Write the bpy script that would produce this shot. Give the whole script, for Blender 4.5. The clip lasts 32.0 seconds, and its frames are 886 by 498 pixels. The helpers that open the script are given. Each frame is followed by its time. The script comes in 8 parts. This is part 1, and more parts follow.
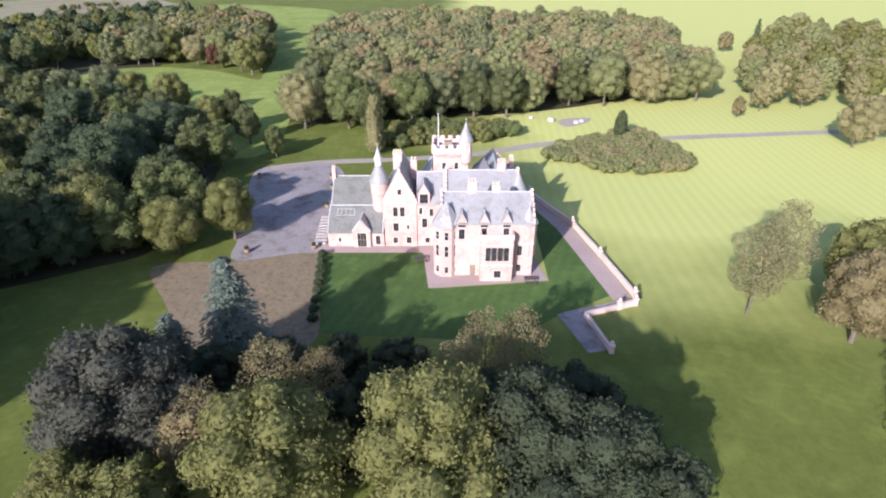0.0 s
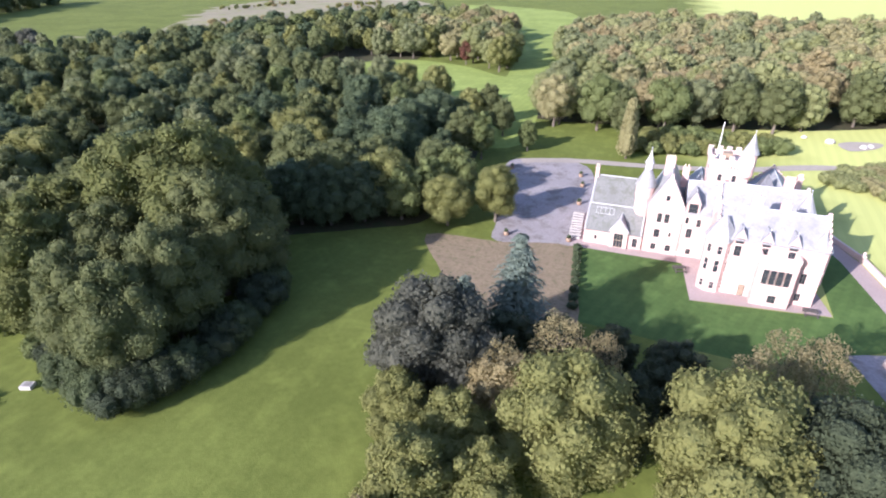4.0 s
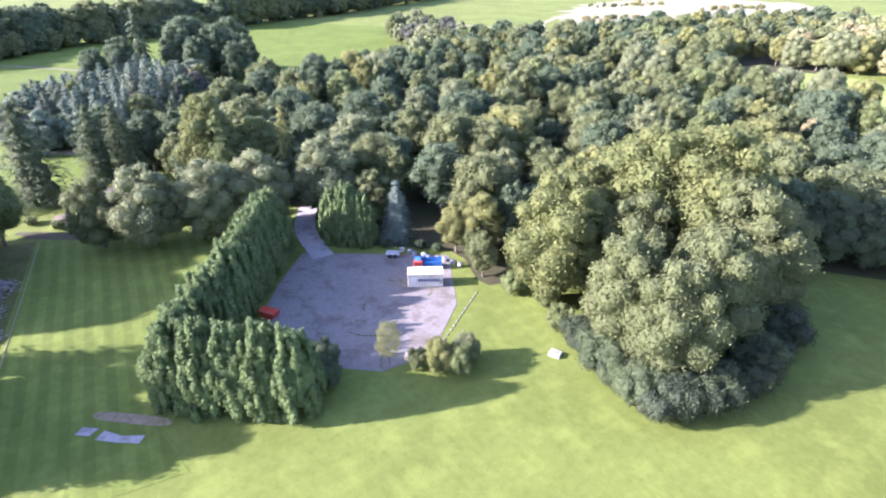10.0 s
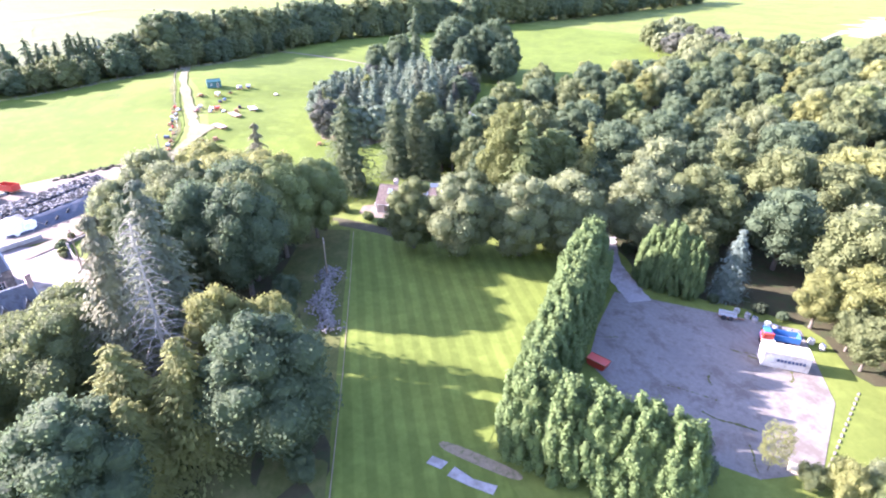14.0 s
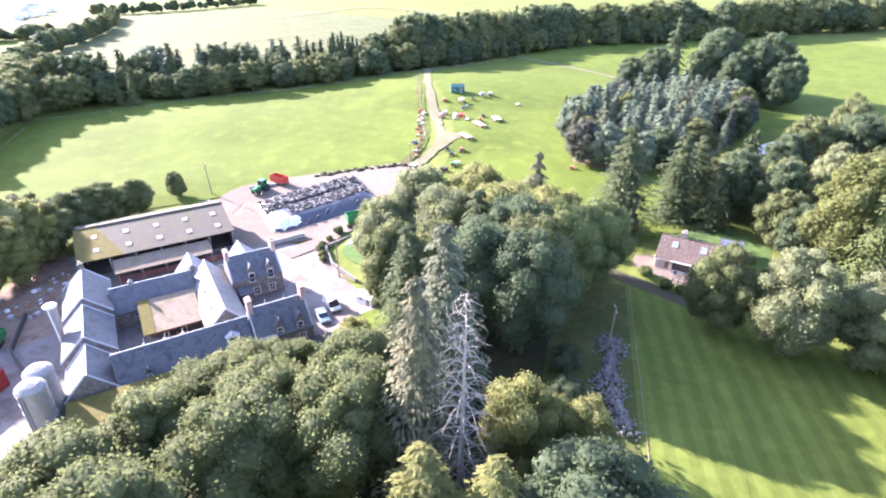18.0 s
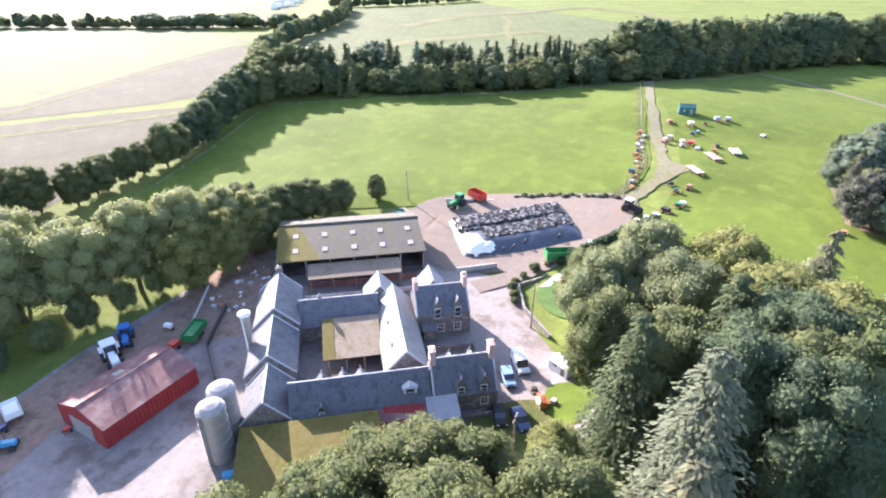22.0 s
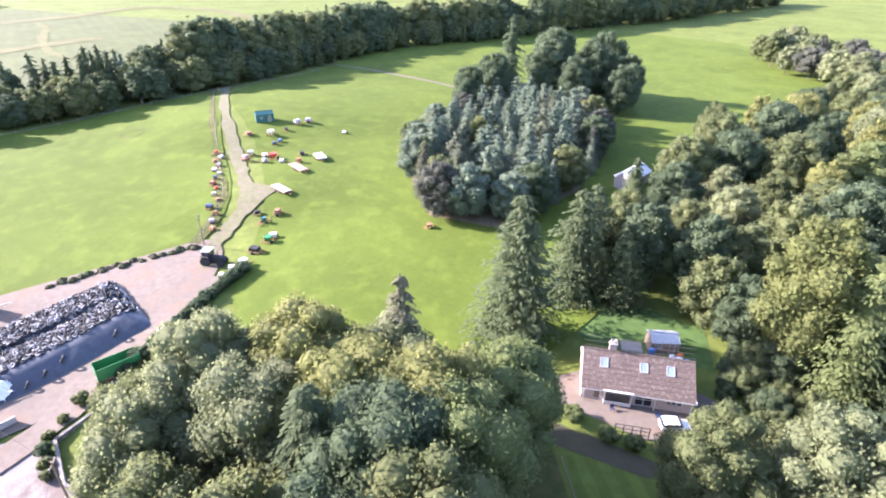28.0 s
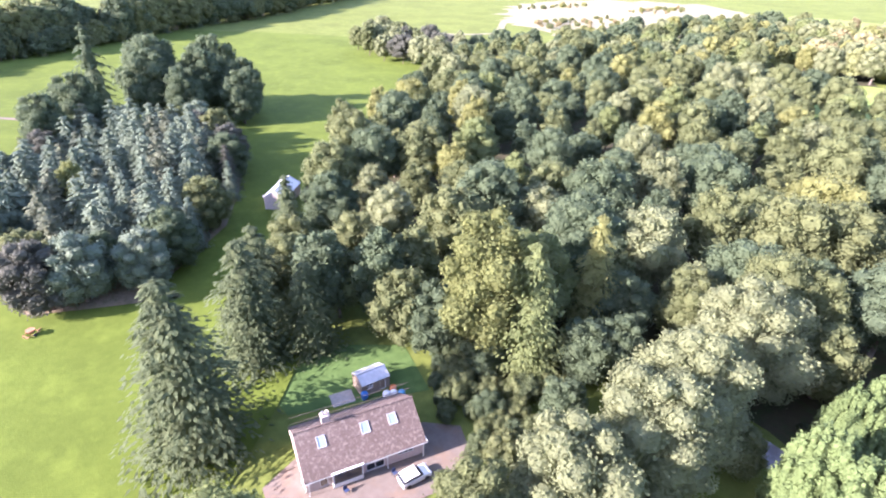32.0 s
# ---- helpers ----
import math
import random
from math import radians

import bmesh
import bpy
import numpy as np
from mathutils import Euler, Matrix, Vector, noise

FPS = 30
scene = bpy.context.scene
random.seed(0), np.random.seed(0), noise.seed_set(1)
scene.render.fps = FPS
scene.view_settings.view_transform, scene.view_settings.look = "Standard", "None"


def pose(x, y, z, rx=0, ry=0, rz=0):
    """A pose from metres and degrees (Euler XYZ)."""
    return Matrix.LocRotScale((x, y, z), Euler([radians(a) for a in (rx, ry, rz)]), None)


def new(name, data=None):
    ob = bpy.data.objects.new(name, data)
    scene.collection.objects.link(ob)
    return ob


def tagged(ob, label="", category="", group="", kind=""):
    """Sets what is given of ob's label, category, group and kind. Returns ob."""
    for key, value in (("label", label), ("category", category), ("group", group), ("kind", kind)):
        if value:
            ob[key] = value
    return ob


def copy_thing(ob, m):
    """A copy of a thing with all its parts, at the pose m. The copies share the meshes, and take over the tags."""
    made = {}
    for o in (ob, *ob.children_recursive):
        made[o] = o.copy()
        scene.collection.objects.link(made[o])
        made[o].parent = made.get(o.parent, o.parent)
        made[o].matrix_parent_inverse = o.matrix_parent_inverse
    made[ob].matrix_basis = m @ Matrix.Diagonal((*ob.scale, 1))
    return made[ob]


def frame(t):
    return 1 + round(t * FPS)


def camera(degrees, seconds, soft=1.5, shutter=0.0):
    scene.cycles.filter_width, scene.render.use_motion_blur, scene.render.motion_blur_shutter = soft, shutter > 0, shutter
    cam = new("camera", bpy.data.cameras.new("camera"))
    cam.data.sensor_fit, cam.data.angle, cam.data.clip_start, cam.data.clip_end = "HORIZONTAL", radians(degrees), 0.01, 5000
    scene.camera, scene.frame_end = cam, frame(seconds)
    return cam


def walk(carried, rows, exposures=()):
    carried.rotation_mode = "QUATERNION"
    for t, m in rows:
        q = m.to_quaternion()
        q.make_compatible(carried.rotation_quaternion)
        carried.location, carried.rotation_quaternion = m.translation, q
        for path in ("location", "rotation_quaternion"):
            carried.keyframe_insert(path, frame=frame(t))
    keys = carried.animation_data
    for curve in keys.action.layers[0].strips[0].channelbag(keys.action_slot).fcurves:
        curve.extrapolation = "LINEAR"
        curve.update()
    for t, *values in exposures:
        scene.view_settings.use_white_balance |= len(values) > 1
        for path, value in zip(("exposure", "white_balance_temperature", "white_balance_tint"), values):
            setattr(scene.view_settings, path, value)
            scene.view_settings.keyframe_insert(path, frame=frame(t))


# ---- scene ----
cam = camera(78.3, 32.0, soft=2.0)
METRES, EYE, TILT, LEAN, TURN = 175.0, 50.0, -28.3, 0.0, 0.0
ROWS = [
    (0.0, 0.0, 0.0, 0.0, 0.0, 0.0, -0.0),
    (0.5, -0.0011, -0.0004, -0.0007, 2.09, -0.04, -0.99),
    (1.0, -0.0043, -0.0019, -0.0013, 4.57, -0.11, -2.22),
    (1.5, -0.0096, -0.0053, -0.0021, 7.1, -0.25, -3.51),
    (2.0, -0.0176, -0.0094, -0.0038, 9.56, -0.45, -4.77),
    (2.5, -0.0285, -0.0146, -0.0068, 12.22, -0.69, -5.93),
    (4.5, -0.0866, -0.0418, -0.02, 21.51, -1.77, -10.77),
    (5.0, -0.1026, -0.0504, -0.0225, 23.76, -2.22, -12.01),
    (5.5, -0.119, -0.0583, -0.0262, 26.3, -2.75, -13.0),
    (6.0, -0.1345, -0.0654, -0.0307, 28.63, -3.29, -13.88),
    (6.5, -0.1485, -0.0708, -0.0364, 30.87, -3.83, -14.57),
    (7.0, -0.1639, -0.0765, -0.0425, 33.32, -4.46, -15.32),
    (7.5, -0.1794, -0.0823, -0.0481, 35.78, -5.09, -16.36),
    (8.0, -0.1951, -0.0891, -0.0527, 38.26, -5.82, -17.61),
    (8.5, -0.2123, -0.0966, -0.0582, 41.17, -6.74, -18.76),
    (9.0, -0.2298, -0.1052, -0.0621, 43.85, -7.63, -19.89),
    (9.5, -0.246, -0.1133, -0.0662, 46.43, -8.6, -20.86),
    (10.0, -0.2624, -0.1233, -0.0704, 49.18, -9.7, -21.82),
    (10.5, -0.2784, -0.1344, -0.0766, 51.94, -10.66, -22.7),
    (11.0, -0.294, -0.1458, -0.0817, 54.63, -11.67, -23.55),
    (11.5, -0.3106, -0.1579, -0.0865, 57.53, -12.91, -24.36),
    (12.0, -0.3245, -0.168, -0.092, 60.1, -13.93, -24.97),
    (12.5, -0.3398, -0.179, -0.097, 62.86, -15.12, -25.6),
    (13.0, -0.3553, -0.1903, -0.102, 65.64, -16.33, -26.2),
    (13.5, -0.3706, -0.2015, -0.1068, 68.48, -17.6, -26.71),
    (14.0, -0.3856, -0.2126, -0.1118, 71.35, -18.9, -27.14),
    (14.5, -0.4008, -0.2237, -0.1168, 74.24, -20.19, -27.51),
    (16.5, -0.4588, -0.2665, -0.137, 85.42, -25.35, -28.27),
    (17.0, -0.4734, -0.2771, -0.142, 88.36, -26.74, -28.32),
    (17.5, -0.489, -0.2883, -0.1475, 91.44, -28.2, -28.31),
    (18.0, -0.5031, -0.2984, -0.1524, 94.1, -29.48, -28.33),
    (18.5, -0.5183, -0.3093, -0.1568, 96.91, -30.87, -28.26),
    (19.0, -0.533, -0.3208, -0.1611, 99.75, -32.27, -28.19),
    (19.5, -0.546, -0.331, -0.1646, 102.55, -33.68, -28.07),
    (20.0, -0.5573, -0.3401, -0.1684, 105.47, -35.17, -27.83),
    (20.5, -0.5662, -0.3467, -0.1715, 108.27, -36.48, -27.37),
    (21.0, -0.5745, -0.351, -0.1738, 110.88, -37.59, -27.05),
    (21.5, -0.5839, -0.3529, -0.1751, 113.75, -38.9, -26.65),
    (22.0, -0.5936, -0.3523, -0.1757, 116.57, -40.12, -26.22),
    (22.5, -0.6036, -0.3492, -0.1755, 119.26, -41.29, -25.78),
    (23.0, -0.6147, -0.3433, -0.1744, 121.84, -42.46, -25.26),
    (23.5, -0.6257, -0.3375, -0.1734, 120.89, -41.97, -25.41),
    (24.0, -0.6396, -0.3305, -0.1717, 116.65, -40.11, -26.31),
    (24.5, -0.6544, -0.3234, -0.1695, 111.15, -37.65, -27.31),
    (25.0, -0.6696, -0.3166, -0.1669, 105.55, -35.17, -27.98),
    (25.5, -0.6846, -0.3109, -0.1632, 100.01, -32.76, -28.31),
    (27.5, -0.7452, -0.289, -0.1469, 78.82, -22.9, -28.25),
    (28.0, -0.7603, -0.2831, -0.1437, 73.53, -20.31, -27.7),
    (28.5, -0.7762, -0.2769, -0.1401, 68.76, -17.98, -27.13),
    (29.0, -0.7923, -0.2716, -0.1355, 63.72, -15.87, -26.27),
    (29.5, -0.8053, -0.2678, -0.132, 58.77, -13.87, -25.22),
    (30.0, -0.8163, -0.2643, -0.1289, 54.04, -11.85, -24.1),
    (30.5, -0.8247, -0.2602, -0.1262, 48.88, -9.85, -22.67),
    (31.0, -0.8301, -0.2551, -0.1232, 43.81, -8.0, -21.14),
    (31.5, -0.8329, -0.2482, -0.1205, 38.94, -6.3, -19.48),
    (32.0, -0.8327, -0.2383, -0.1173, 34.11, -5.01, -17.58),
]
EXPOSURES = [(0.0, 0.90, 5950, 23), (2.5, 1.02, 5950, 23), (4.5, 1.44, 5780, 25), (6.0, 1.78, 5640, 31), (8.0, 2.20, 5600, 33), (10.0, 2.60, 5690, 34), (14.0, 3.10, 5880, 35), (17.5, 2.90, 6050, 31), (20.0, 2.70, 6150, 29), (23.0, 2.34, 6080, 22), (28.0, 2.56, 6010, 29), (32.0, 2.73, 5970, 36)]
walk(cam, [(t, pose(0, 0, EYE, TILT, LEAN, TURN) @ pose(METRES * x, METRES * y, METRES * z, 90 + pitch, roll, yaw)) for t, x, y, z, yaw, pitch, roll in ROWS], EXPOSURES)

# ---- light: low sun behind the first view, clear sky ----
SUN_HEAD = Vector((0.50, 0.866, 0.0))      # the way the shadows fall
SUN_UP = 23.5
world = bpy.data.worlds.new("sky")
scene.world = world
world.use_nodes = True
wn = world.node_tree
sky = wn.nodes.new("ShaderNodeTexSky")
sky.sky_type, sky.sun_disc = "NISHITA", False
sky.sun_elevation = radians(SUN_UP)
sky.sun_rotation = math.atan2(-SUN_HEAD.x, -SUN_HEAD.y)
wn.links.new(sky.outputs[0], wn.nodes["Background"].inputs[0])
wn.nodes["Background"].inputs[1].default_value = 0.12
sun = new("sun", bpy.data.lights.new("sun", "SUN"))
sun.data.energy, sun.data.angle, sun.data.color = 4.6, radians(0.55), (1.0, 0.93, 0.82)
sun_dir = SUN_HEAD * math.cos(radians(SUN_UP)) - Vector((0, 0, math.sin(radians(SUN_UP))))
sun.matrix_world = Matrix.Translation((0, 0, 200)) @ sun_dir.to_track_quat("-Z", "Y").to_matrix().to_4x4()


# ---- materials ----
class Nodes:
    """A small helper to wire node materials."""

    def __init__(self, name):
        self.m = bpy.data.materials.new(name)
        self.m.use_nodes = True
        self.t = self.m.node_tree
        self.bsdf = self.t.nodes["Principled BSDF"]

    def add(self, kind, **inputs):
        n = self.t.nodes.new(kind)
        for key, value in inputs.items():
            n.inputs[key.replace("_", " ")].default_value = value
        return n

    def link(self, a, b):
        self.t.links.new(a, b)

    def where(self):
        return self.add("ShaderNodeNewGeometry").outputs["Position"]

    def noise(self, vec, scale, detail=4.0, rough=0.55):
        n = self.add("ShaderNodeTexNoise", Scale=scale, Detail=detail, Roughness=rough)
        self.link(vec, n.inputs["Vector"])
        return n.outputs["Fac"]

    def ramp(self, fac, stops):
        r = self.add("ShaderNodeValToRGB")
        e = r.color_ramp.elements
        while len(e) < len(stops):
            e.new(0.5)
        for el, (p, c) in zip(e, stops):
            el.position, el.color = p, (*c, 1)
        self.link(fac, r.inputs[0])
        return r.outputs[0]

    def mix(self, fac, a, b, blend="MIX"):
        x = self.add("ShaderNodeMix")
        x.data_type, x.blend_type = "RGBA", blend
        for v, s in ((fac, x.inputs[0]), (a, x.inputs[6]), (b, x.inputs[7])):
            if isinstance(v, (int, float)):
                s.default_value = v
            elif isinstance(v, tuple):
                s.default_value = (*v, 1)
            else:
                self.link(v, s)
        return x.outputs[2]

    def math(self, op, a, b=0.5):
        n = self.add("ShaderNodeMath")
        n.operation = op
        for v, s in ((a, n.inputs[0]), (b, n.inputs[1])):
            if isinstance(v, (int, float)):
                s.default_value = v
            else:
                self.link(v, s)
        return n.outputs[0]

    def bump(self, height, strength=0.4, dist=0.05):
        b = self.add("ShaderNodeBump", Strength=strength, Distance=dist)
        self.link(height, b.inputs["Height"])
        self.link(b.outputs[0], self.bsdf.inputs["Normal"])

    def done(self, colour, rough=0.85, metal=0.0, spec=0.3):
        if isinstance(colour, tuple):
            self.bsdf.inputs["Base Color"].default_value = (*colour, 1)
        else:
            self.link(colour, self.bsdf.inputs["Base Color"])
        self.bsdf.inputs["Roughness"].default_value = rough
        self.bsdf.inputs["Metallic"].default_value = metal
        self.bsdf.inputs["Specular IOR Level"].default_value = spec
        return self.m


def worn(name, a, b, fine=1.2, coarse=0.12, rough=0.85, metal=0.0, dirt=None, bump=0.3, grain=None, spec=0.3):
    """A surface with variation at two scales between the colours a and b, and stains of the colour dirt."""
    n = Nodes(name)
    p = n.where()
    f = n.noise(p, fine, 6, 0.65)
    c = n.noise(p, coarse, 3)
    col = n.ramp(f, [(0.3, a), (0.7, b)])
    k = 0.8
    shade = tuple(0.5 * (x + y) * k for x, y in zip(a, b))
    col = n.mix(n.ramp(c, [(0.42, (0, 0, 0)), (0.68, (0.6, 0.6, 0.6))]), col, shade)
    if dirt:
        s = n.noise(p, coarse * 3.3, 6, 0.7)
        col = n.mix(n.ramp(s, [(0.5, (0, 0, 0)), (0.62, (0.85, 0.85, 0.85))]), col, dirt)
    own = n.add("ShaderNodeObjectInfo").outputs["Random"]
    col = n.mix(n.math("MULTIPLY", own, 0.10), col, tuple(min(1, x * 1.35) for x in b))
    if bump:
        n.bump(n.noise(p, grain or fine * 4, 5), bump)
    return n.done(col, rough, metal, spec)


def plain(name, c, rough=0.5, metal=0.0, spec=0.4):
    """Paint or plastic on a small thing: one colour with faint wear."""
    n = Nodes(name)
    f = n.noise(n.where(), 3.0, 4)
    col = n.mix(n.math("MULTIPLY", f, 0.35), c, tuple(x * 0.6 + 0.03 for x in c))
    return n.done(col, rough, metal, spec)


def grass(name, a, b, stripe=0.0, angle=0.0, width=4.0, dry=None, bump=0.5, far=None):
    """Turf: blades as fine noise, soft patches, and mowing stripes where it is mown; far puts glare into the colour."""
    n = Nodes(name)
    p = n.where()
    col = n.ramp(n.noise(p, 0.9, 8, 0.75), [(0.3, a), (0.7, b)])
    big = n.noise(p, 0.045, 4, 0.6)
    col = n.mix(n.ramp(big, [(0.4, (0, 0, 0)), (0.65, (0.55, 0.55, 0.55))]), col, tuple(x * 0.72 for x in a))
    mid = n.noise(p, 0.22, 5, 0.6)
    col = n.mix(n.ramp(mid, [(0.5, (0, 0, 0)), (0.72, (0.5, 0.5, 0.5))]), col, dry or tuple(x * 1.3 for x in b))
    # far: glare over the park, put into the turf colour by position
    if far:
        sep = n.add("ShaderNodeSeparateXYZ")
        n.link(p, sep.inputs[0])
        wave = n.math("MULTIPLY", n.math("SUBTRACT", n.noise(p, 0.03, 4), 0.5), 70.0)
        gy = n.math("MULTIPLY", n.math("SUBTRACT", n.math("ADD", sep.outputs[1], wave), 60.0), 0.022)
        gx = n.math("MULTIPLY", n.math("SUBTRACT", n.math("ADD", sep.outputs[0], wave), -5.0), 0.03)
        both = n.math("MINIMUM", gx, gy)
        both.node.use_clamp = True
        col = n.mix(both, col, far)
    if stripe:
        r = n.add("ShaderNodeMapping")
        r.inputs["Rotation"].default_value = (0, 0, radians(angle))
        n.link(p, r.inputs["Vector"])
        w = n.add("ShaderNodeTexWave", Scale=0.314 / width * 1.0, Distortion=1.2, Detail=2.0, Detail_Scale=0.3)
        n.link(r.outputs[0], w.inputs["Vector"])
        col = n.mix(n.math("MULTIPLY", n.ramp(w.outputs["Fac"], [(0.35, (0, 0, 0)), (0.65, (1, 1, 1))]), stripe), col, tuple(x * 0.62 for x in a))
    n.bump(n.noise(p, 2.5, 6, 0.8), bump, 0.12)
    return n.done(col, 0.95, 0, 0.15)


def leafy(name, a, b, c, shine=0.12, through_light=0.46):
    """Foliage: each leaf cluster its own tone between a and b, each tree shifted towards c."""
    a, b, c = ((x * 1.17, y * 1.19, z * 1.34) for x, y, z in (a, b, c))
    a, b = (tuple(p * (1 - k) + q * k for p, q in zip(a, b)) for k in (0.40, 0.60))
    n = Nodes(name)
    g = n.add("ShaderNodeNewGeometry")
    isl = g.outputs["Random Per Island"]
    own = n.add("ShaderNodeObjectInfo").outputs["Random"]
    col = n.mix(isl, a, b)
    col = n.mix(n.math("MULTIPLY", own, 0.6), col, c)
    f = n.noise(g.outputs["Position"], 0.23, 3)
    col = n.mix(n.ramp(f, [(0.42, (0, 0, 0)), (0.7, (0.3, 0.3, 0.3))]), col, tuple(x * 1.25 for x in b))
    # shade in the gaps between leaf clumps, darkened into the colour
    fine = n.noise(g.outputs["Position"], 1.5, 5, 0.7)
    col = n.mix(n.ramp(fine, [(0.36, (0.42, 0.42, 0.42)), (0.54, (0, 0, 0))]), col, tuple(x * 0.62 for x in a))
    n.bump(n.math("ADD", n.math("MULTIPLY", n.noise(g.outputs["Position"], 0.5, 2), 1.6), fine), 0.75, 0.9)
    n.done(col, 0.62, 0, shine)
    tr = n.add("ShaderNodeBsdfTranslucent")
    n.link(col, tr.inputs[0])
    ms = n.add("ShaderNodeMixShader", Fac=through_light)
    n.link(n.bsdf.outputs[0], ms.inputs[1])
    n.link(tr.outputs[0], ms.inputs[2])
    n.link(ms.outputs[0], n.t.nodes["Material Output"].inputs[0])
    return n.m


M = {}
# the lawn's far colour paints the glare on its park side
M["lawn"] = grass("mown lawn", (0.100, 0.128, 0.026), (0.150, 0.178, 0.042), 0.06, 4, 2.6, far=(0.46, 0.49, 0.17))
M["lawn_strip"] = grass("striped lawn", (0.098, 0.130, 0.024), (0.148, 0.182, 0.040), 0.34, 97, 2.6)
M["court"] = grass("walled lawn", (0.06, 0.11, 0.03), (0.095, 0.155, 0.045), 0.15, 20, 2.0)
M["park"] = grass("park grass", (0.19, 0.25, 0.06), (0.27, 0.33, 0.09), 0.12, 4, 2.6)
M["field"] = grass("pasture", (0.078, 0.112, 0.015), (0.107, 0.141, 0.022), bump=0.5)
M["hay"] = grass("stubble field", (0.066, 0.060, 0.037), (0.088, 0.081, 0.050), 0.10, 40, 6.0, bump=0.3)
M["mown"] = grass("dry mown grass", (0.118, 0.116, 0.048), (0.148, 0.143, 0.062), bump=0.3)
M["pale"] = grass("pale hill pasture", (0.088, 0.104, 0.040), (0.112, 0.128, 0.052), 0.12, 70, 8.0, bump=0.3)
M["rough"] = grass("rough grass", (0.06, 0.075, 0.02), (0.12, 0.12, 0.04), dry=(0.2, 0.16, 0.08), bump=0.8)
M["heather"] = worn("heather bed", (0.155, 0.12, 0.078), (0.25, 0.195, 0.13), 1.6, 0.3, 0.95, dirt=(0.10, 0.10, 0.045), bump=1.0)
M["soil"] = worn("woodland floor", (0.035, 0.03, 0.015), (0.06, 0.055, 0.025), 0.8, 0.1, 0.95, dirt=(0.03, 0.05, 0.015))
M["gravel"] = worn("pinkish gravel", (0.30, 0.235, 0.222), (0.42, 0.345, 0.33), 4.0, 0.10, 0.95, bump=0.5)
M["tarmac"] = worn("worn grey tarmac", (0.20, 0.185, 0.19), (0.34, 0.315, 0.32), 2.0, 0.07, 0.9, dirt=(0.15, 0.13, 0.12))
M["yard"] = worn("cracked yard surface", (0.138, 0.124, 0.116), (0.208, 0.188, 0.176), 1.4, 0.09, 0.92, dirt=(0.11, 0.09, 0.075), bump=0.5)
M["mud"] = worn("dusty farm track", (0.125, 0.100, 0.082), (0.19, 0.156, 0.13), 1.0, 0.08, 0.95, dirt=(0.17, 0.12, 0.085), bump=0.6)
M["red_dirt"] = worn("reddish yard dirt", (0.19, 0.125, 0.09), (0.29, 0.20, 0.15), 1.0, 0.12, 0.95, dirt=(0.12, 0.085, 0.06), bump=0.8)
M["verge"] = worn("trodden earth and grass", (0.10, 0.105, 0.045), (0.17, 0.155, 0.09), 1.1, 0.12, 0.95, dirt=(0.16, 0.13, 0.095), bump=0.6)
M["farmyard"] = worn("farmyard concrete", (0.170, 0.150, 0.142), (0.255, 0.228, 0.216), 1.1, 0.06, 0.92, dirt=(0.115, 0.088, 0.072), bump=0.4)
M["path"] = worn("pale path", (0.27, 0.24, 0.205), (0.37, 0.335, 0.295), 2.0, 0.15, 0.95)
M["sand"] = worn("quarry sand", (0.19, 0.17, 0.105), (0.28, 0.25, 0.17), 0.15, 0.015, 0.95, dirt=(0.17, 0.19, 0.06))
M["rubble"] = worn("pale rubble", (0.24, 0.225, 0.215), (0.42, 0.40, 0.39), 3.0, 0.5, 0.95, bump=0.8)
M["sandstone"] = worn("pink sandstone", (0.50, 0.338, 0.308), (0.61, 0.435, 0.395), 2.4, 0.15, 0.9, dirt=(0.42, 0.285, 0.255), bump=0.35)
M["dressed"] = worn("dressed pale sandstone", (0.53, 0.41, 0.37), (0.64, 0.51, 0.47), 3.0, 0.3, 0.88)
M["slate"] = worn("pale grey slate", (0.23, 0.23, 0.24), (0.34, 0.34, 0.355), 3.5, 0.2, 0.5, dirt=(0.20, 0.20, 0.196), bump=0.35, spec=0.5)
M["wing_slate"] = worn("lichened grey slate", (0.125, 0.13, 0.125), (0.20, 0.205, 0.198), 3.5, 0.2, 0.65, dirt=(0.11, 0.115, 0.095), bump=0.4, spec=0.3)
M["slate_dark"] = worn("dark slate", (0.075, 0.078, 0.092), (0.145, 0.148, 0.165), 3.0, 0.25, 0.6, dirt=(0.055, 0.055, 0.06), bump=0.35, spec=0.5)
M["lead"] = worn("lead flashing", (0.35, 0.36, 0.37), (0.5, 0.5, 0.52), 2.0, 0.3, 0.5)
# paler slate: the sunlit look of a roof slope put into the colour
M["pale_slate"] = worn("sunlit slate", (0.25, 0.24, 0.23), (0.36, 0.345, 0.33), 3.0, 0.2, 0.6, dirt=(0.2, 0.19, 0.18), bump=0.35)
M["whinstone"] = worn("dark whinstone", (0.10, 0.09, 0.085), (0.21, 0.19, 0.18), 3.5, 0.4, 0.9, dirt=(0.30, 0.27, 0.24), bump=0.6)
M["sheeting"] = worn("mossy cement sheeting", (0.062, 0.056, 0.046), (0.108, 0.098, 0.080), 1.1, 0.10, 0.85, dirt=(0.082, 0.080, 0.040), bump=0.4)
M["tan_sheeting"] = worn("rusty tan sheeting", (0.165, 0.128, 0.092), (0.25, 0.20, 0.15), 1.2, 0.12, 0.85, dirt=(0.14, 0.12, 0.055), bump=0.4)
M["moss"] = worn("moss covered sheeting", (0.080, 0.070, 0.018), (0.15, 0.122, 0.030), 1.2, 0.15, 0.95, dirt=(0.13, 0.105, 0.04), bump=0.6)
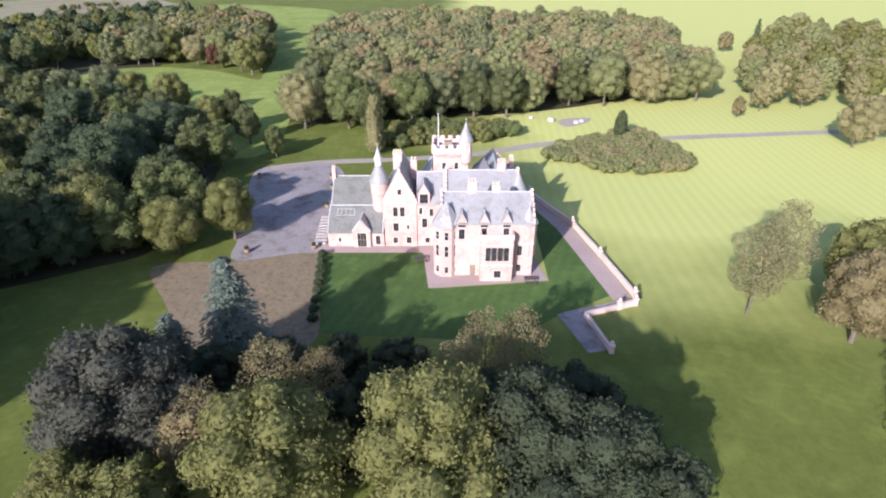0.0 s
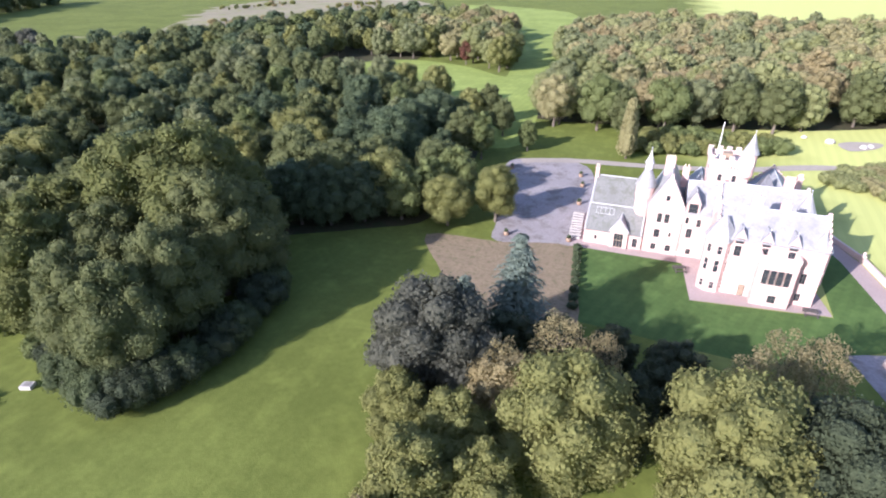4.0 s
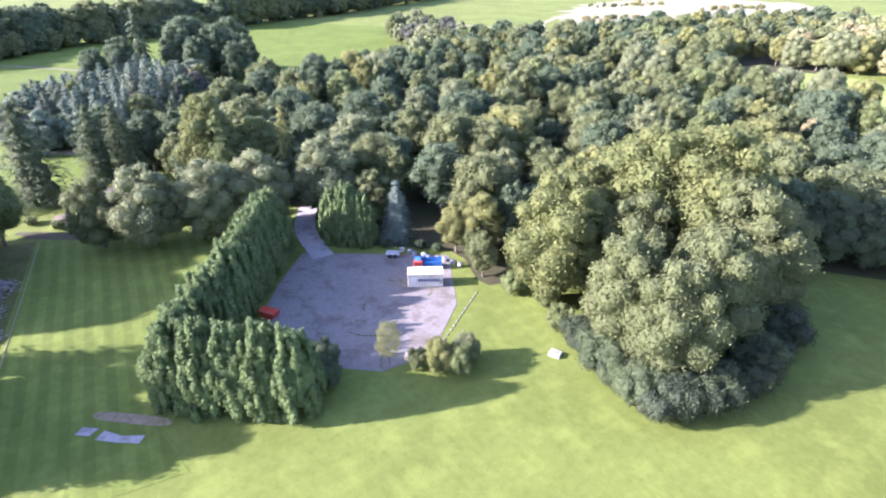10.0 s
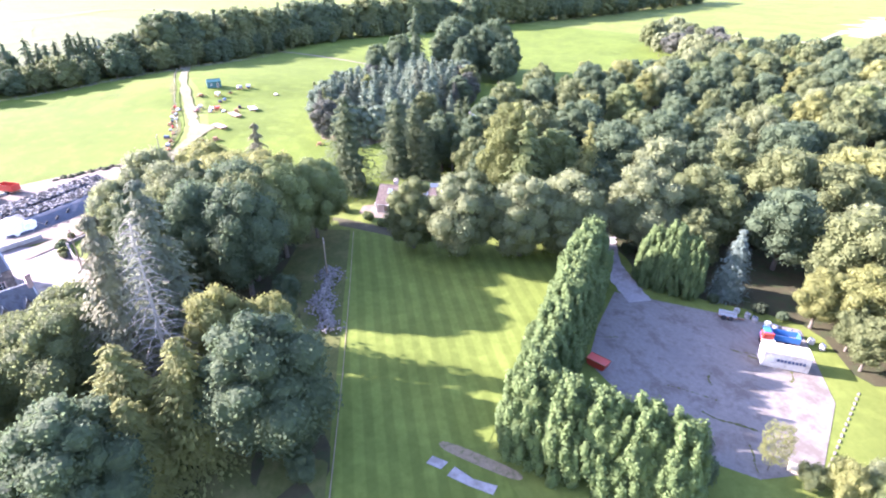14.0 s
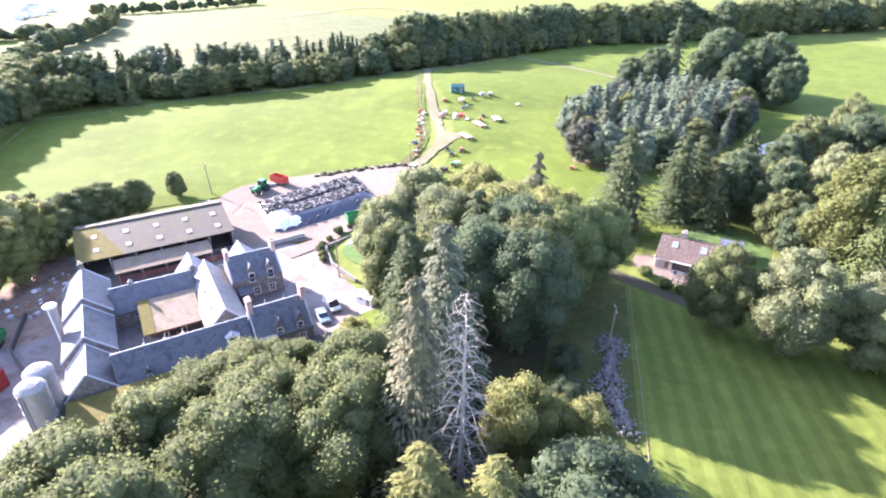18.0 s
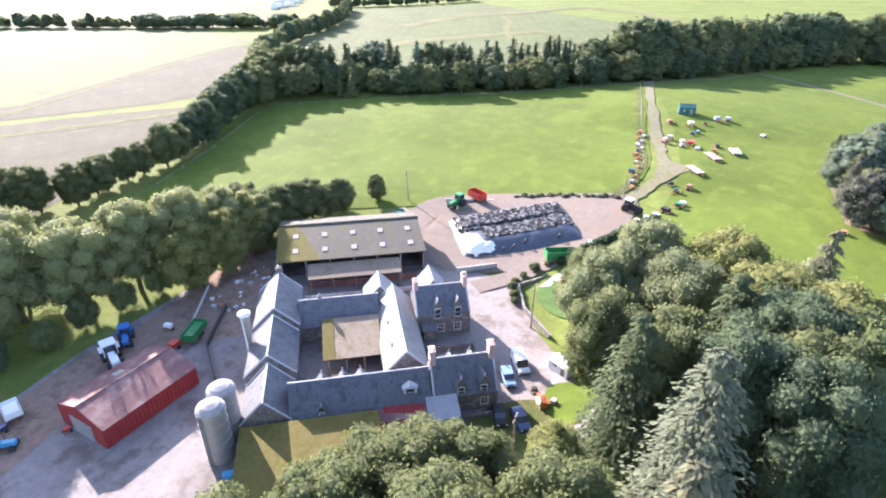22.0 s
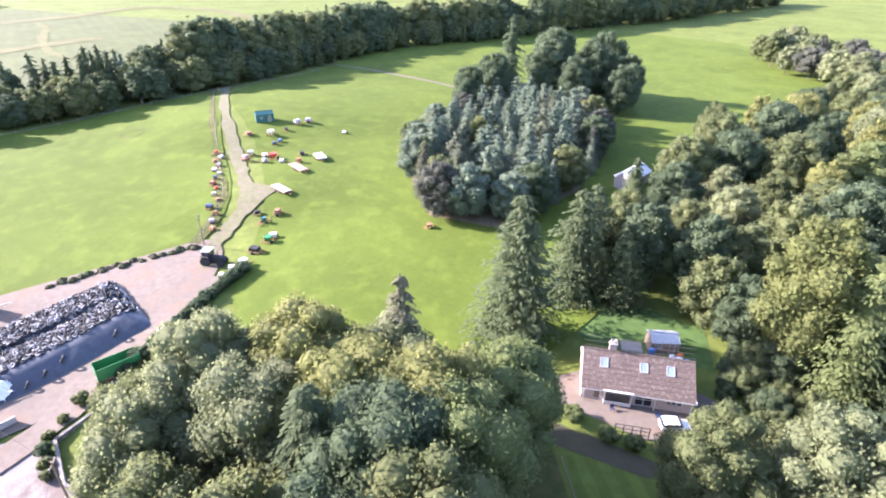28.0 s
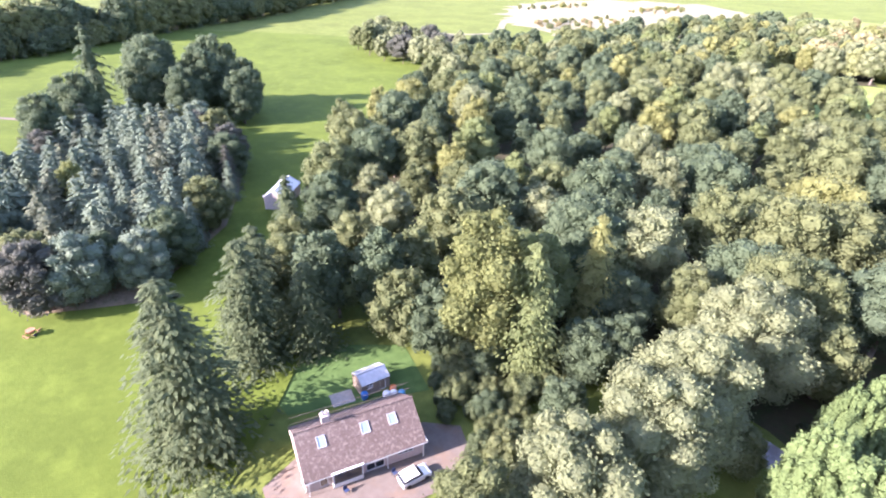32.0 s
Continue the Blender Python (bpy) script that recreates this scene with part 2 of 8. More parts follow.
M["rust_roof"] = worn("faded red sheeting", (0.135, 0.060, 0.058), (0.21, 0.105, 0.10), 1.0, 0.12, 0.75, dirt=(0.27, 0.18, 0.155))
M["red_wall"] = worn("red painted sheeting", (0.20, 0.020, 0.020), (0.27, 0.036, 0.034), 0.9, 0.15, 0.7)
M["tile_brown"] = worn("weathered brown tile", (0.092, 0.066, 0.056), (0.145, 0.108, 0.094), 3.0, 0.7, 0.85, dirt=(0.21, 0.17, 0.148), bump=0.5)
M["render"] = worn("pinkish render", (0.44, 0.36, 0.33), (0.55, 0.46, 0.43), 2.0, 0.3, 0.9)
M["white"] = plain("white paint", (0.80, 0.79, 0.77), 0.5)
M["cream"] = plain("cream paint", (0.62, 0.55, 0.42), 0.5)
M["timber"] = worn("weathered timber", (0.20, 0.15, 0.11), (0.32, 0.25, 0.19), 4.0, 0.5, 0.85)
M["dark_wood"] = worn("dark stained boards", (0.05, 0.045, 0.04), (0.10, 0.09, 0.085), 3.0, 0.4, 0.85)
M["galv"] = worn("galvanised steel", (0.27, 0.265, 0.26), (0.38, 0.375, 0.37), 1.2, 0.2, 0.5, 0.4, dirt=(0.32, 0.28, 0.25))
M["rust"] = worn("rusty steel", (0.24, 0.11, 0.06), (0.38, 0.20, 0.12), 1.5, 0.4, 0.85)
M["black"] = plain("black rubber", (0.025, 0.025, 0.027), 0.8)
M["wrap"] = worn("black silage sheet", (0.035, 0.04, 0.055), (0.075, 0.085, 0.11), 1.2, 0.2, 0.4, spec=0.6, bump=0.6)
M["concrete"] = worn("pale concrete", (0.40, 0.38, 0.36), (0.54, 0.52, 0.49), 2.0, 0.2, 0.9, dirt=(0.3, 0.27, 0.25))
M["water"] = plain("puddle water", (0.13, 0.12, 0.105), 0.15, 0, 0.5)
for key, c in dict(red=(0.52, 0.05, 0.03), blue=(0.035, 0.16, 0.42), navy=(0.03, 0.05, 0.12), green=(0.02, 0.20, 0.06), teal=(0.02, 0.11, 0.105), orange=(0.55, 0.17, 0.05), yellow=(0.6, 0.42, 0.05), silver=(0.42, 0.44, 0.47), pink=(0.55, 0.30, 0.26), sky_blue=(0.06, 0.28, 0.48), steel_blue=(0.16, 0.26, 0.38)).items():
    M[key] = plain(key + " paint", c, 0.4, 0.0, 0.5)
glass = Nodes("window glass")
M["glass"] = glass.done((0.03, 0.035, 0.042), 0.06, 0.0, 0.8)
# the blue base colour paints the sky's reflection into the panes
rooflight = Nodes("rooflight glass")
M["rooflight"] = rooflight.done((0.22, 0.29, 0.40), 0.12, 0.0, 1.0)
M["bark"] = worn("grey bark", (0.09, 0.075, 0.06), (0.17, 0.145, 0.12), 4.0, 0.5, 0.95, bump=0.8)
M["birch_bark"] = worn("white birch bark", (0.45, 0.43, 0.40), (0.62, 0.60, 0.57), 5.0, 0.8, 0.9, dirt=(0.1, 0.09, 0.08))
M["dead_wood"] = worn("bleached dead wood", (0.22, 0.20, 0.175), (0.32, 0.295, 0.265), 3.0, 0.5, 0.9)
M["oak"] = leafy("oak foliage", (0.092, 0.114, 0.042), (0.186, 0.206, 0.085), (0.157, 0.168, 0.065))
M["olive"] = leafy("yellowing foliage", (0.155, 0.165, 0.052), (0.265, 0.265, 0.092), (0.205, 0.212, 0.068))
M["fresh"] = leafy("bright green foliage", (0.112, 0.148, 0.052), (0.222, 0.25, 0.092), (0.157, 0.182, 0.064))
M["dusk"] = leafy("dark foliage", (0.064, 0.090, 0.044), (0.132, 0.168, 0.084), (0.096, 0.128, 0.060))
M["tan"] = leafy("tan autumn foliage", (0.209, 0.177, 0.081), (0.365, 0.305, 0.150), (0.261, 0.234, 0.106))
M["copper"] = leafy("copper foliage", (0.127, 0.057, 0.037), (0.216, 0.099, 0.065), (0.149, 0.085, 0.050))
M["gold"] = leafy("golden foliage", (0.283, 0.206, 0.044), (0.447, 0.341, 0.087), (0.328, 0.270, 0.062))
M["needle"] = leafy("dark needles", (0.062, 0.086, 0.038), (0.136, 0.164, 0.072), (0.104, 0.125, 0.054), 0.12, 0.4)
M["blue_needle"] = leafy("blue grey needles", (0.095, 0.125, 0.090), (0.195, 0.235, 0.170), (0.14, 0.175, 0.122), 0.12, 0.25)
M["grey_needle"] = leafy("grey green needles", (0.085, 0.10, 0.055), (0.175, 0.19, 0.11), (0.125, 0.14, 0.078), 0.12, 0.25)
M["sage"] = leafy("pale sage foliage", (0.140, 0.162, 0.074), (0.255, 0.272, 0.124), (0.180, 0.198, 0.094))
M["slate_needle"] = leafy("slate green needles", (0.096, 0.126, 0.076), (0.186, 0.228, 0.138), (0.130, 0.164, 0.098), 0.12, 0.25)
M["straw"] = leafy("straw-coloured foliage", (0.235, 0.218, 0.098), (0.385, 0.35, 0.165), (0.30, 0.285, 0.125))
M["pale_olive"] = leafy("pale olive foliage", (0.195, 0.215, 0.085), (0.33, 0.34, 0.14), (0.25, 0.265, 0.108))
M["lime"] = leafy("lime foliage", (0.112, 0.130, 0.042), (0.200, 0.216, 0.072), (0.152, 0.166, 0.055))
M["ash"] = leafy("dull grey-green foliage", (0.072, 0.076, 0.052), (0.145, 0.148, 0.104), (0.105, 0.108, 0.075))
M["yew"] = leafy("yew foliage", (0.034, 0.046, 0.024), (0.072, 0.088, 0.046), (0.05, 0.062, 0.03), 0.12, 0.25)
M["cypress"] = leafy("cypress foliage", (0.078, 0.118, 0.038), (0.168, 0.218, 0.074), (0.112, 0.152, 0.050), 0.12, 0.28)
M["pale_needle"] = leafy("dying pale needles", (0.112, 0.112, 0.060), (0.19, 0.184, 0.10), (0.14, 0.138, 0.074), 0.12, 0.22)


# ---- building helpers ----
def part(name, bm, material, parent=None, label="", smooth=False):
    """Links a bmesh as one mesh object under a thing or under a part."""
    me = bpy.data.meshes.new(name)
    bm.to_mesh(me)
    bm.free()
    me.materials.append(M[material] if isinstance(material, str) else material)
    if smooth:
        me.polygons.foreach_set("use_smooth", [True] * len(me.polygons))
    ob = new(name, me)
    ob.parent = parent
    return tagged(ob, label)


def share(name, me, parent, m):
    """Another object on a mesh that is there already."""
    ob = new(name, me)
    ob.parent = parent
    ob.matrix_basis = m
    return ob


def thing(name, m, label, category, group="", kind=""):
    ob = new(name)
    ob.matrix_basis = m
    return tagged(ob, label, category, group, kind)


def box(bm, x0, x1, y0, y1, z0, z1, bevel=0.0):
    vs = [bm.verts.new(p) for p in ((x0, y0, z0), (x1, y0, z0), (x1, y1, z0), (x0, y1, z0), (x0, y0, z1), (x1, y0, z1), (x1, y1, z1), (x0, y1, z1))]
    fs = [bm.faces.new([vs[i] for i in f]) for f in ((3, 2, 1, 0), (4, 5, 6, 7), (0, 1, 5, 4), (1, 2, 6, 5), (2, 3, 7, 6), (3, 0, 4, 7))]
    if bevel:
        es = list({e for f in fs for e in f.edges})
        bmesh.ops.bevel(bm, geom=es, offset=bevel, segments=1, affect="EDGES")
    return bm


def boxes(*rows, bevel=0.0):
    bm = bmesh.new()
    for r in rows:
        box(bm, *r, bevel=bevel)
    return bm


def prism(bm, pts, y0, y1, axis="y"):
    """A solid with the outline pts (pairs: across, up), from y0 to y1 along an axis."""
    def at(p, q):
        return {"y": (p[0], q, p[1]), "x": (q, p[0], p[1]), "z": (p[0], p[1], q)}[axis]
    a = [bm.verts.new(at(p, y0)) for p in pts]
    b = [bm.verts.new(at(p, y1)) for p in pts]
    n = len(pts)
    bm.faces.new(a), bm.faces.new(b[::-1])
    for i in range(n):
        bm.faces.new((a[i], b[i], b[(i + 1) % n], a[(i + 1) % n])[::-1])
    bmesh.ops.recalc_face_normals(bm, faces=bm.faces[:])
    return bm


def lathe(bm, rings, n=12, cx=0.0, cy=0.0, turn=0.0):
    """A turned solid from (radius, height) rings."""
    rows = []
    for r, z in rings:
        if r < 1e-4:
            rows.append([bm.verts.new((cx, cy, z))])
        else:
            rows.append([bm.verts.new((cx + r * math.cos(turn + 2 * math.pi * i / n), cy + r * math.sin(turn + 2 * math.pi * i / n), z)) for i in range(n)])
    for p, q in zip(rows, rows[1:]):
        for i in range(n):
            j = (i + 1) % n
            f = [p[i % len(p)], p[j % len(p)], q[j % len(q)], q[i % len(q)]]
            f = [v for k, v in enumerate(f) if v not in f[:k]]
            if len(f) > 2:
                bm.faces.new(f)
    for r, flip in ((rows[0], True), (rows[-1], False)):
        if len(r) > 2:
            bm.faces.new(r[::-1] if flip else r)
    return bm


def rod(bm, a, b, r, n=6, r2=None):
    a, b = Vector(a), Vector(b)
    q = (b - a).to_track_quat("Z", "Y")
    r2 = r if r2 is None else r2
    ra = [bm.verts.new(a + q @ Vector((r * math.cos(t), r * math.sin(t), 0))) for t in (2 * math.pi * i / n for i in range(n))]
    rb = [bm.verts.new(b + q @ Vector((r2 * math.cos(t), r2 * math.sin(t), 0))) for t in (2 * math.pi * i / n for i in range(n))]
    for i in range(n):
        bm.faces.new((ra[i], ra[(i + 1) % n], rb[(i + 1) % n], rb[i]))
    bm.faces.new(ra[::-1]), bm.faces.new(rb)
    return bm


def quads(name, verts, faces):
    """A mesh from arrays of corners and of four-cornered faces."""
    me = bpy.data.meshes.new(name)
    verts, faces = np.asarray(verts, np.float32), np.asarray(faces, np.int32)
    me.vertices.add(len(verts))
    me.vertices.foreach_set("co", verts.ravel())
    me.loops.add(faces.size)
    me.loops.foreach_set("vertex_index", faces.ravel())
    me.polygons.add(len(faces))
    me.polygons.foreach_set("loop_start", np.arange(0, faces.size, 4, dtype=np.int32))
    me.update(calc_edges=True)
    return me


# ---- the lie of the land ----
HEIGHTS = ((0, 100, 0), (-50, 60, 0), (-120, 20, 0), (-140, -20, 0), (-185, -15, 0.5), (-60, 0, 0), (-60, -40, 0), (40, 80, 0), (0, 160, 1.5), (-20, 220, 2),
           (-160, -110, -6), (-135, -115, -6), (-200, -125, -6), (-212, -98, -4), (-235, -78, -1.5), (-245, -35, 1.5), (-270, -60, 2.5), (-330, -70, 6), (-230, -160, -4),
           (-300, -140, 1), (-150, -68, -2.5), (-120, -60, -1.5), (-110, -90, -4), (-110, -130, -5.5), (-215, -45, 0), (100, 60, 0), (100, 200, 2), (-120, 120, 1), (-220, 60, 2))


def ease(a, b, x):
    k = min(1.0, max(0.0, (x - a) / (b - a)))
    return k * k * (3 - 2 * k)


def ground_at(x, y):
    num = den = 0.0
    for a, b, c in HEIGHTS:
        w = ((x - a) ** 2 + (y - b) ** 2 + 150.0) ** -1.5
        num += w * c
        den += w
    z = num / den + 0.021 * max(0.0, math.hypot(x + 80, y - 20) - 330)
    k = ease(58, 36, math.hypot((x + 168) * 0.9, y + 120))
    z = z * (1 - k) - 6 * k
    k = max(ease(95, 60, math.hypot(x - 5, y - 92)), ease(75, 45, math.hypot(x + 125, y - 5)))
    return z * (1 - k)


def spread(inner0, inner1, step, far0, far1):
    vals = list(np.arange(inner0, inner1 + 0.1, step))
    d = step
    while vals[-1] < far1:
        d *= 1.35
        vals.append(vals[-1] + d)
    d = step
    while vals[0] > far0:
        d *= 1.35
        vals.insert(0, vals[0] - d)
    return vals


GX, GY = spread(-400, 160, 5, -3500, 3500), spread(-330, 400, 5, -3500, 3500)
GXA, GYA = np.array(GX), np.array(GY)
GZ = [[ground_at(x, y) for x in GX] for y in GY]


def land(x, y):
    """The height of the ground sheet at a place."""

    i = min(max(int(np.searchsorted(GXA, x, "right")) - 1, 0), len(GX) - 2)
    j = min(max(int(np.searchsorted(GYA, y, "right")) - 1, 0), len(GY) - 2)
    u, v = (x - GX[i]) / (GX[i + 1] - GX[i]), (y - GY[j]) / (GY[j + 1] - GY[j])
    return (GZ[j][i] * (1 - u) + GZ[j][i + 1] * u) * (1 - v) + (GZ[j + 1][i] * (1 - u) + GZ[j + 1][i + 1] * u) * v


def on(x, y, turn=0.0, up=0.0, s=1.0, tall=None):
    """A pose on the ground."""
    return pose(x, y, land(x, y) + up, 0, 0, turn) @ Matrix.Diagonal((s, s, tall or s, 1))


def curvy(pts, closed=True, per=6, wobble=0.0, seed=1):
    """A smooth line through points."""
    rng = random.Random(seed)
    n, out = len(pts), []
    for i in range(n if closed else n - 1):
        p = [pts[(i + k) % n] if closed else pts[min(max(i + k, 0), n - 1)] for k in (-1, 0, 1, 2)]
        for s in range(per):
            t = s / per
            out.append(tuple(0.5 * (2 * p[1][c] + (p[2][c] - p[0][c]) * t + (2 * p[0][c] - 5 * p[1][c] + 4 * p[2][c] - p[3][c]) * t * t + (3 * p[1][c] - p[0][c] - 3 * p[2][c] + p[3][c]) * t ** 3) + rng.uniform(-wobble, wobble) for c in (0, 1)))
    if not closed:
        out.append(tuple(pts[-1]))
    return out


def patch(name, pts, material, up, label, category="ground", step=10.0):
    """A sheet of one surface that lies on the ground."""
    bm = bmesh.new()
    f = bm.faces.new([bm.verts.new((x, y, 0)) for x, y in pts])
    f.normal_update()
    bmesh.ops.triangulate(bm, faces=[f])
    xs, ys = [p[0] for p in pts], [p[1] for p in pts]
    step = max(step, max(max(xs) - min(xs), max(ys) - min(ys)) / 45)
    for k, lo, hi in ((0, min(xs), max(xs)), (1, min(ys), max(ys))):
        c = math.ceil(lo / step) * step
        while c < hi:
            co, no = [0, 0, 0], [0, 0, 0]
            co[k], no[k] = c, 1
            bmesh.ops.bisect_plane(bm, geom=bm.verts[:] + bm.edges[:] + bm.faces[:], plane_co=co, plane_no=no)
            c += step
    for v in bm.verts:
        v.co.z = land(v.co.x, v.co.y) + up
    bmesh.ops.recalc_face_normals(bm, faces=bm.faces[:])
    if sum(f.normal.z for f in bm.faces) < 0:
        bmesh.ops.reverse_faces(bm, faces=bm.faces[:])
    ob = part(name, bm, material, None, label)
    return tagged(ob, label, category, "", "structure")


def strip(name, pts, width, material, up, label, category="road", seed=3, wobble=0.15):
    """A road or path of a width along a smooth line."""
    line = curvy(pts, False, 8)
    rng = random.Random(seed)
    bm = bmesh.new()
    rows = []
    for i, (x, y) in enumerate(line):
        a, b = line[max(i - 1, 0)], line[min(i + 1, len(line) - 1)]
        d = Vector((b[0] - a[0], b[1] - a[1])).normalized()
        w = width / 2 + rng.uniform(-wobble, wobble)
        rows.append([bm.verts.new((x - d.y * w * k, y + d.x * w * k, land(x - d.y * w * k, y + d.x * w * k) + up)) for k in (1, 0.33, -0.33, -1)])
    for p, q in zip(rows, rows[1:]):
        for k in range(3):
            bm.faces.new((p[k], p[k + 1], q[k + 1], q[k]))
    return tagged(part(name, bm, material, None, label), label, category, "", "structure")


def inside(x, y, poly):
    c = False
    for (x0, y0), (x1, y1) in zip(poly, poly[1:] + poly[:1]):
        if (y0 > y) != (y1 > y) and x < (x1 - x0) * (y - y0) / (y1 - y0) + x0:
            c = not c
    return c


def scatter(poly, gap, seed, keep_off=()):
    """Places at least a gap apart inside an outline."""
    rng = random.Random(seed)
    xs, ys = [p[0] for p in poly], [p[1] for p in poly]
    out = []
    cells = {}
    for _ in range(int(14 * (max(xs) - min(xs)) * (max(ys) - min(ys)) / gap ** 2)):
        x, y = rng.uniform(min(xs), max(xs)), rng.uniform(min(ys), max(ys))
        if not inside(x, y, poly) or any(math.hypot(x - a, y - b) < r for a, b, r in keep_off):
            continue
        c = (int(x // gap), int(y // gap))
        if all(math.hypot(x - a, y - b) > gap for i in (-1, 0, 1) for j in (-1, 0, 1) for a, b in cells.get((c[0] + i, c[1] + j), ())):
            cells.setdefault(c, []).append((x, y))
            out.append((x, y))
    return out


# ---- trees ----
def ball(n=4):
    """The corners and faces of a rounded cube of radius 1."""
    vs, fs = [], []
    for ax in range(3):
        for sg in (-1, 1):
            base = len(vs)
            for i in range(n + 1):
                for j in range(n + 1):
                    u, v = math.tan((i / n - 0.5) * math.pi / 2), math.tan((j / n - 0.5) * math.pi / 2)
                    p = [0, 0, 0]
                    p[ax], p[(ax + 1) % 3], p[(ax + 2) % 3] = sg, u * sg, v
                    k = math.sqrt(1 + u * u + v * v)
                    vs.append([c / k for c in p])
            for i in range(n):
                for j in range(n):
                    a = base + i * (n + 1) + j
                    fs.append((a, a + n + 1, a + n + 2, a + 1))
    return np.array(vs), np.array(fs)


def leaves(points, normals, size, rng, flat=0.75, long=1.0):
    """Four-cornered leaf clusters at points, facing roughly along normals."""
    n = len(points)
    nrm = normals + rng.normal(0, flat, (n, 3))
    nrm /= np.linalg.norm(nrm, axis=1, keepdims=True)
    t = np.cross(nrm, rng.normal(0, 1, (n, 3)))
    t /= np.linalg.norm(t, axis=1, keepdims=True) + 1e-6
    b = np.cross(nrm, t)
    s = (size * rng.uniform(0.55, 1.35, n))[:, None]
    k = rng.uniform(0.5, 0.9, (n, 1)) * long
    bend = nrm * s * rng.uniform(-0.25, 0.05, (n, 1))
    v = np.stack([points + t * s * 0.5, points + b * s * 0.5 * k + bend, points - t * s * 0.5, points - b * s * 0.5 * k + bend], 1).reshape(-1, 3)
    return v, np.arange(4 * n).reshape(-1, 4)


def join(pieces):
    vs, fs, k = [], [], 0
    for v, f in pieces:
        vs.append(v)
        fs.append(np.asarray(f) + k)
        k += len(v)
    return np.concatenate(vs), np.concatenate(fs)


def broad_crown(seed, height, radius, bottom, lobes, count, size, taper=0.35, core=4):
    """A crown of lobes: a rounded mass of leaf clusters with hollows between the lobes."""
    rng = np.random.default_rng(seed)
    mid, half = (height + bottom) / 2, (height - bottom) / 2
    cs, rs = [], []
    for i in range(lobes):
        u = (i + 0.5) / lobes
        up = 1 - 2 * u * 0.92
        ang = i * 2.39996 + rng.uniform(-0.4, 0.4)
        out = math.sqrt(max(0, 1 - up * up)) * rng.uniform(0.52, 0.84)
        r = radius * rng.uniform(0.25, 0.45) * (1 - taper * max(0, up) * 0.6)
        cs.append((radius * out * math.cos(ang), radius * out * math.sin(ang), mid + up * (half - r * 0.75)))
        rs.append((r, r, r * rng.uniform(0.75, 1.0)))
    cs.append((0, 0, mid)), rs.append((radius * 0.70, radius * 0.70, half * 0.80))
    cs, rs = np.array(cs), np.array(rs)
    bv, bf = ball(core or 4)
    pieces = []
    for c, r in zip(cs, rs) if core else ():
        wob = 1 + 0.10 * np.sin(bv @ rng.normal(0, 3, 3) + rng.uniform(0, 6))[:, None]
        pieces.append((c + bv * r * 0.86 * wob, bf))
    area = rs[:, 0] * rs[:, 2]
    pick = rng.choice(len(cs), int(count * 1.7), p=area / area.sum())
    d = rng.normal(0, 1, (len(pick), 3))
    d /= np.linalg.norm(d, axis=1, keepdims=True)
    p = cs[pick] + d * rs[pick] * rng.uniform(0.84, 1.14, (len(pick), 1))
    deep = np.zeros(len(p), bool)
    for k, (c, r) in enumerate(zip(cs, rs)):
        deep |= (np.linalg.norm((p - c) / r, axis=1) < 0.84) & (pick != k)
    keep = ~deep & (p[:, 2] > bottom * 0.8)
    p, d = p[keep][:count], d[keep][:count]
    pieces.append(leaves(p, d, size, rng, 0.5))
    stray = p[:: 9] + d[:: 9] * size * rng.uniform(0.5, 1.2, (len(p[::9]), 1))
    pieces.append(leaves(stray, d[::9], size * 0.8, rng, 1.0))
    return join(pieces)


def cone_crown(seed, height, radius, bottom, count, size, droop=0.35, power=0.9, fill=0.8):
    """A conifer's crown: whorls of drooping boughs, each a spray of flat needles."""
    rng = np.random.default_rng(seed)
    pieces = []
    bv, bf = ball(4)
    for k in range(5):
        u = (k + 0.5) / 5
        r = radius * (1 - u) ** power * 0.44 + 0.1
        pieces.append((np.array((0, 0, bottom + (height - bottom) * u * 0.93)) + bv * np.array((r, r, (height - bottom) / 7)), bf))
    boughs = max(20, count // 9)
    pts, dirs = [], []
    for i in range(boughs):
        u = rng.uniform(0, 1) ** 1.25
        u = 0.16 * u + 0.84 * (math.floor(u * 13) + 0.5) / 13
        z0 = bottom + (height - bottom) * u
        r = radius * (1 - u) ** power * rng.uniform(0.55, 1.12) + 0.3
        a = i * 2.39996
        r *= 1 + 0.13 * math.sin(2 * a + seed) + 0.10 * math.sin(5 * a + 9 * u)
        for s in rng.uniform(0.35, 1.0, 9):
            side = rng.normal(0, 0.16) * r * s
            x, y = r * s * math.cos(a) - side * math.sin(a), r * s * math.sin(a) + side * math.cos(a)
            pts.append((x, y, z0 - droop * r * s * s + rng.normal(0, 0.1)))
            fan = a + side * 0.5 / max(r, 0.3)
            dirs.append((math.cos(fan), math.sin(fan), -2 * droop * s))
    p, d = np.array(pts), np.array(dirs)
    d += rng.normal(0, 0.16, d.shape)
    d /= np.linalg.norm(d, axis=1, keepdims=True)
    side = np.cross(d, np.array((0, 0, 1.0)))
    side += rng.normal(0, 0.22, d.shape)
    ln, wd = size * rng.uniform(0.7, 1.5, (len(p), 1)), size * rng.uniform(0.22, 0.42, (len(p), 1))
    pieces.append((np.stack([p + d * ln * 0.6, p + side * wd, p - d * ln * 0.4, p - side * wd], 1).reshape(-1, 3), np.arange(4 * len(p)).reshape(-1, 4)))
    tip = np.array([(0, 0, height - 0.25 * i) for i in range(6)])
    pieces.append(leaves(tip, rng.normal(0, 1, (6, 3)), size * 0.6, rng, 1.0))
    return join(pieces)


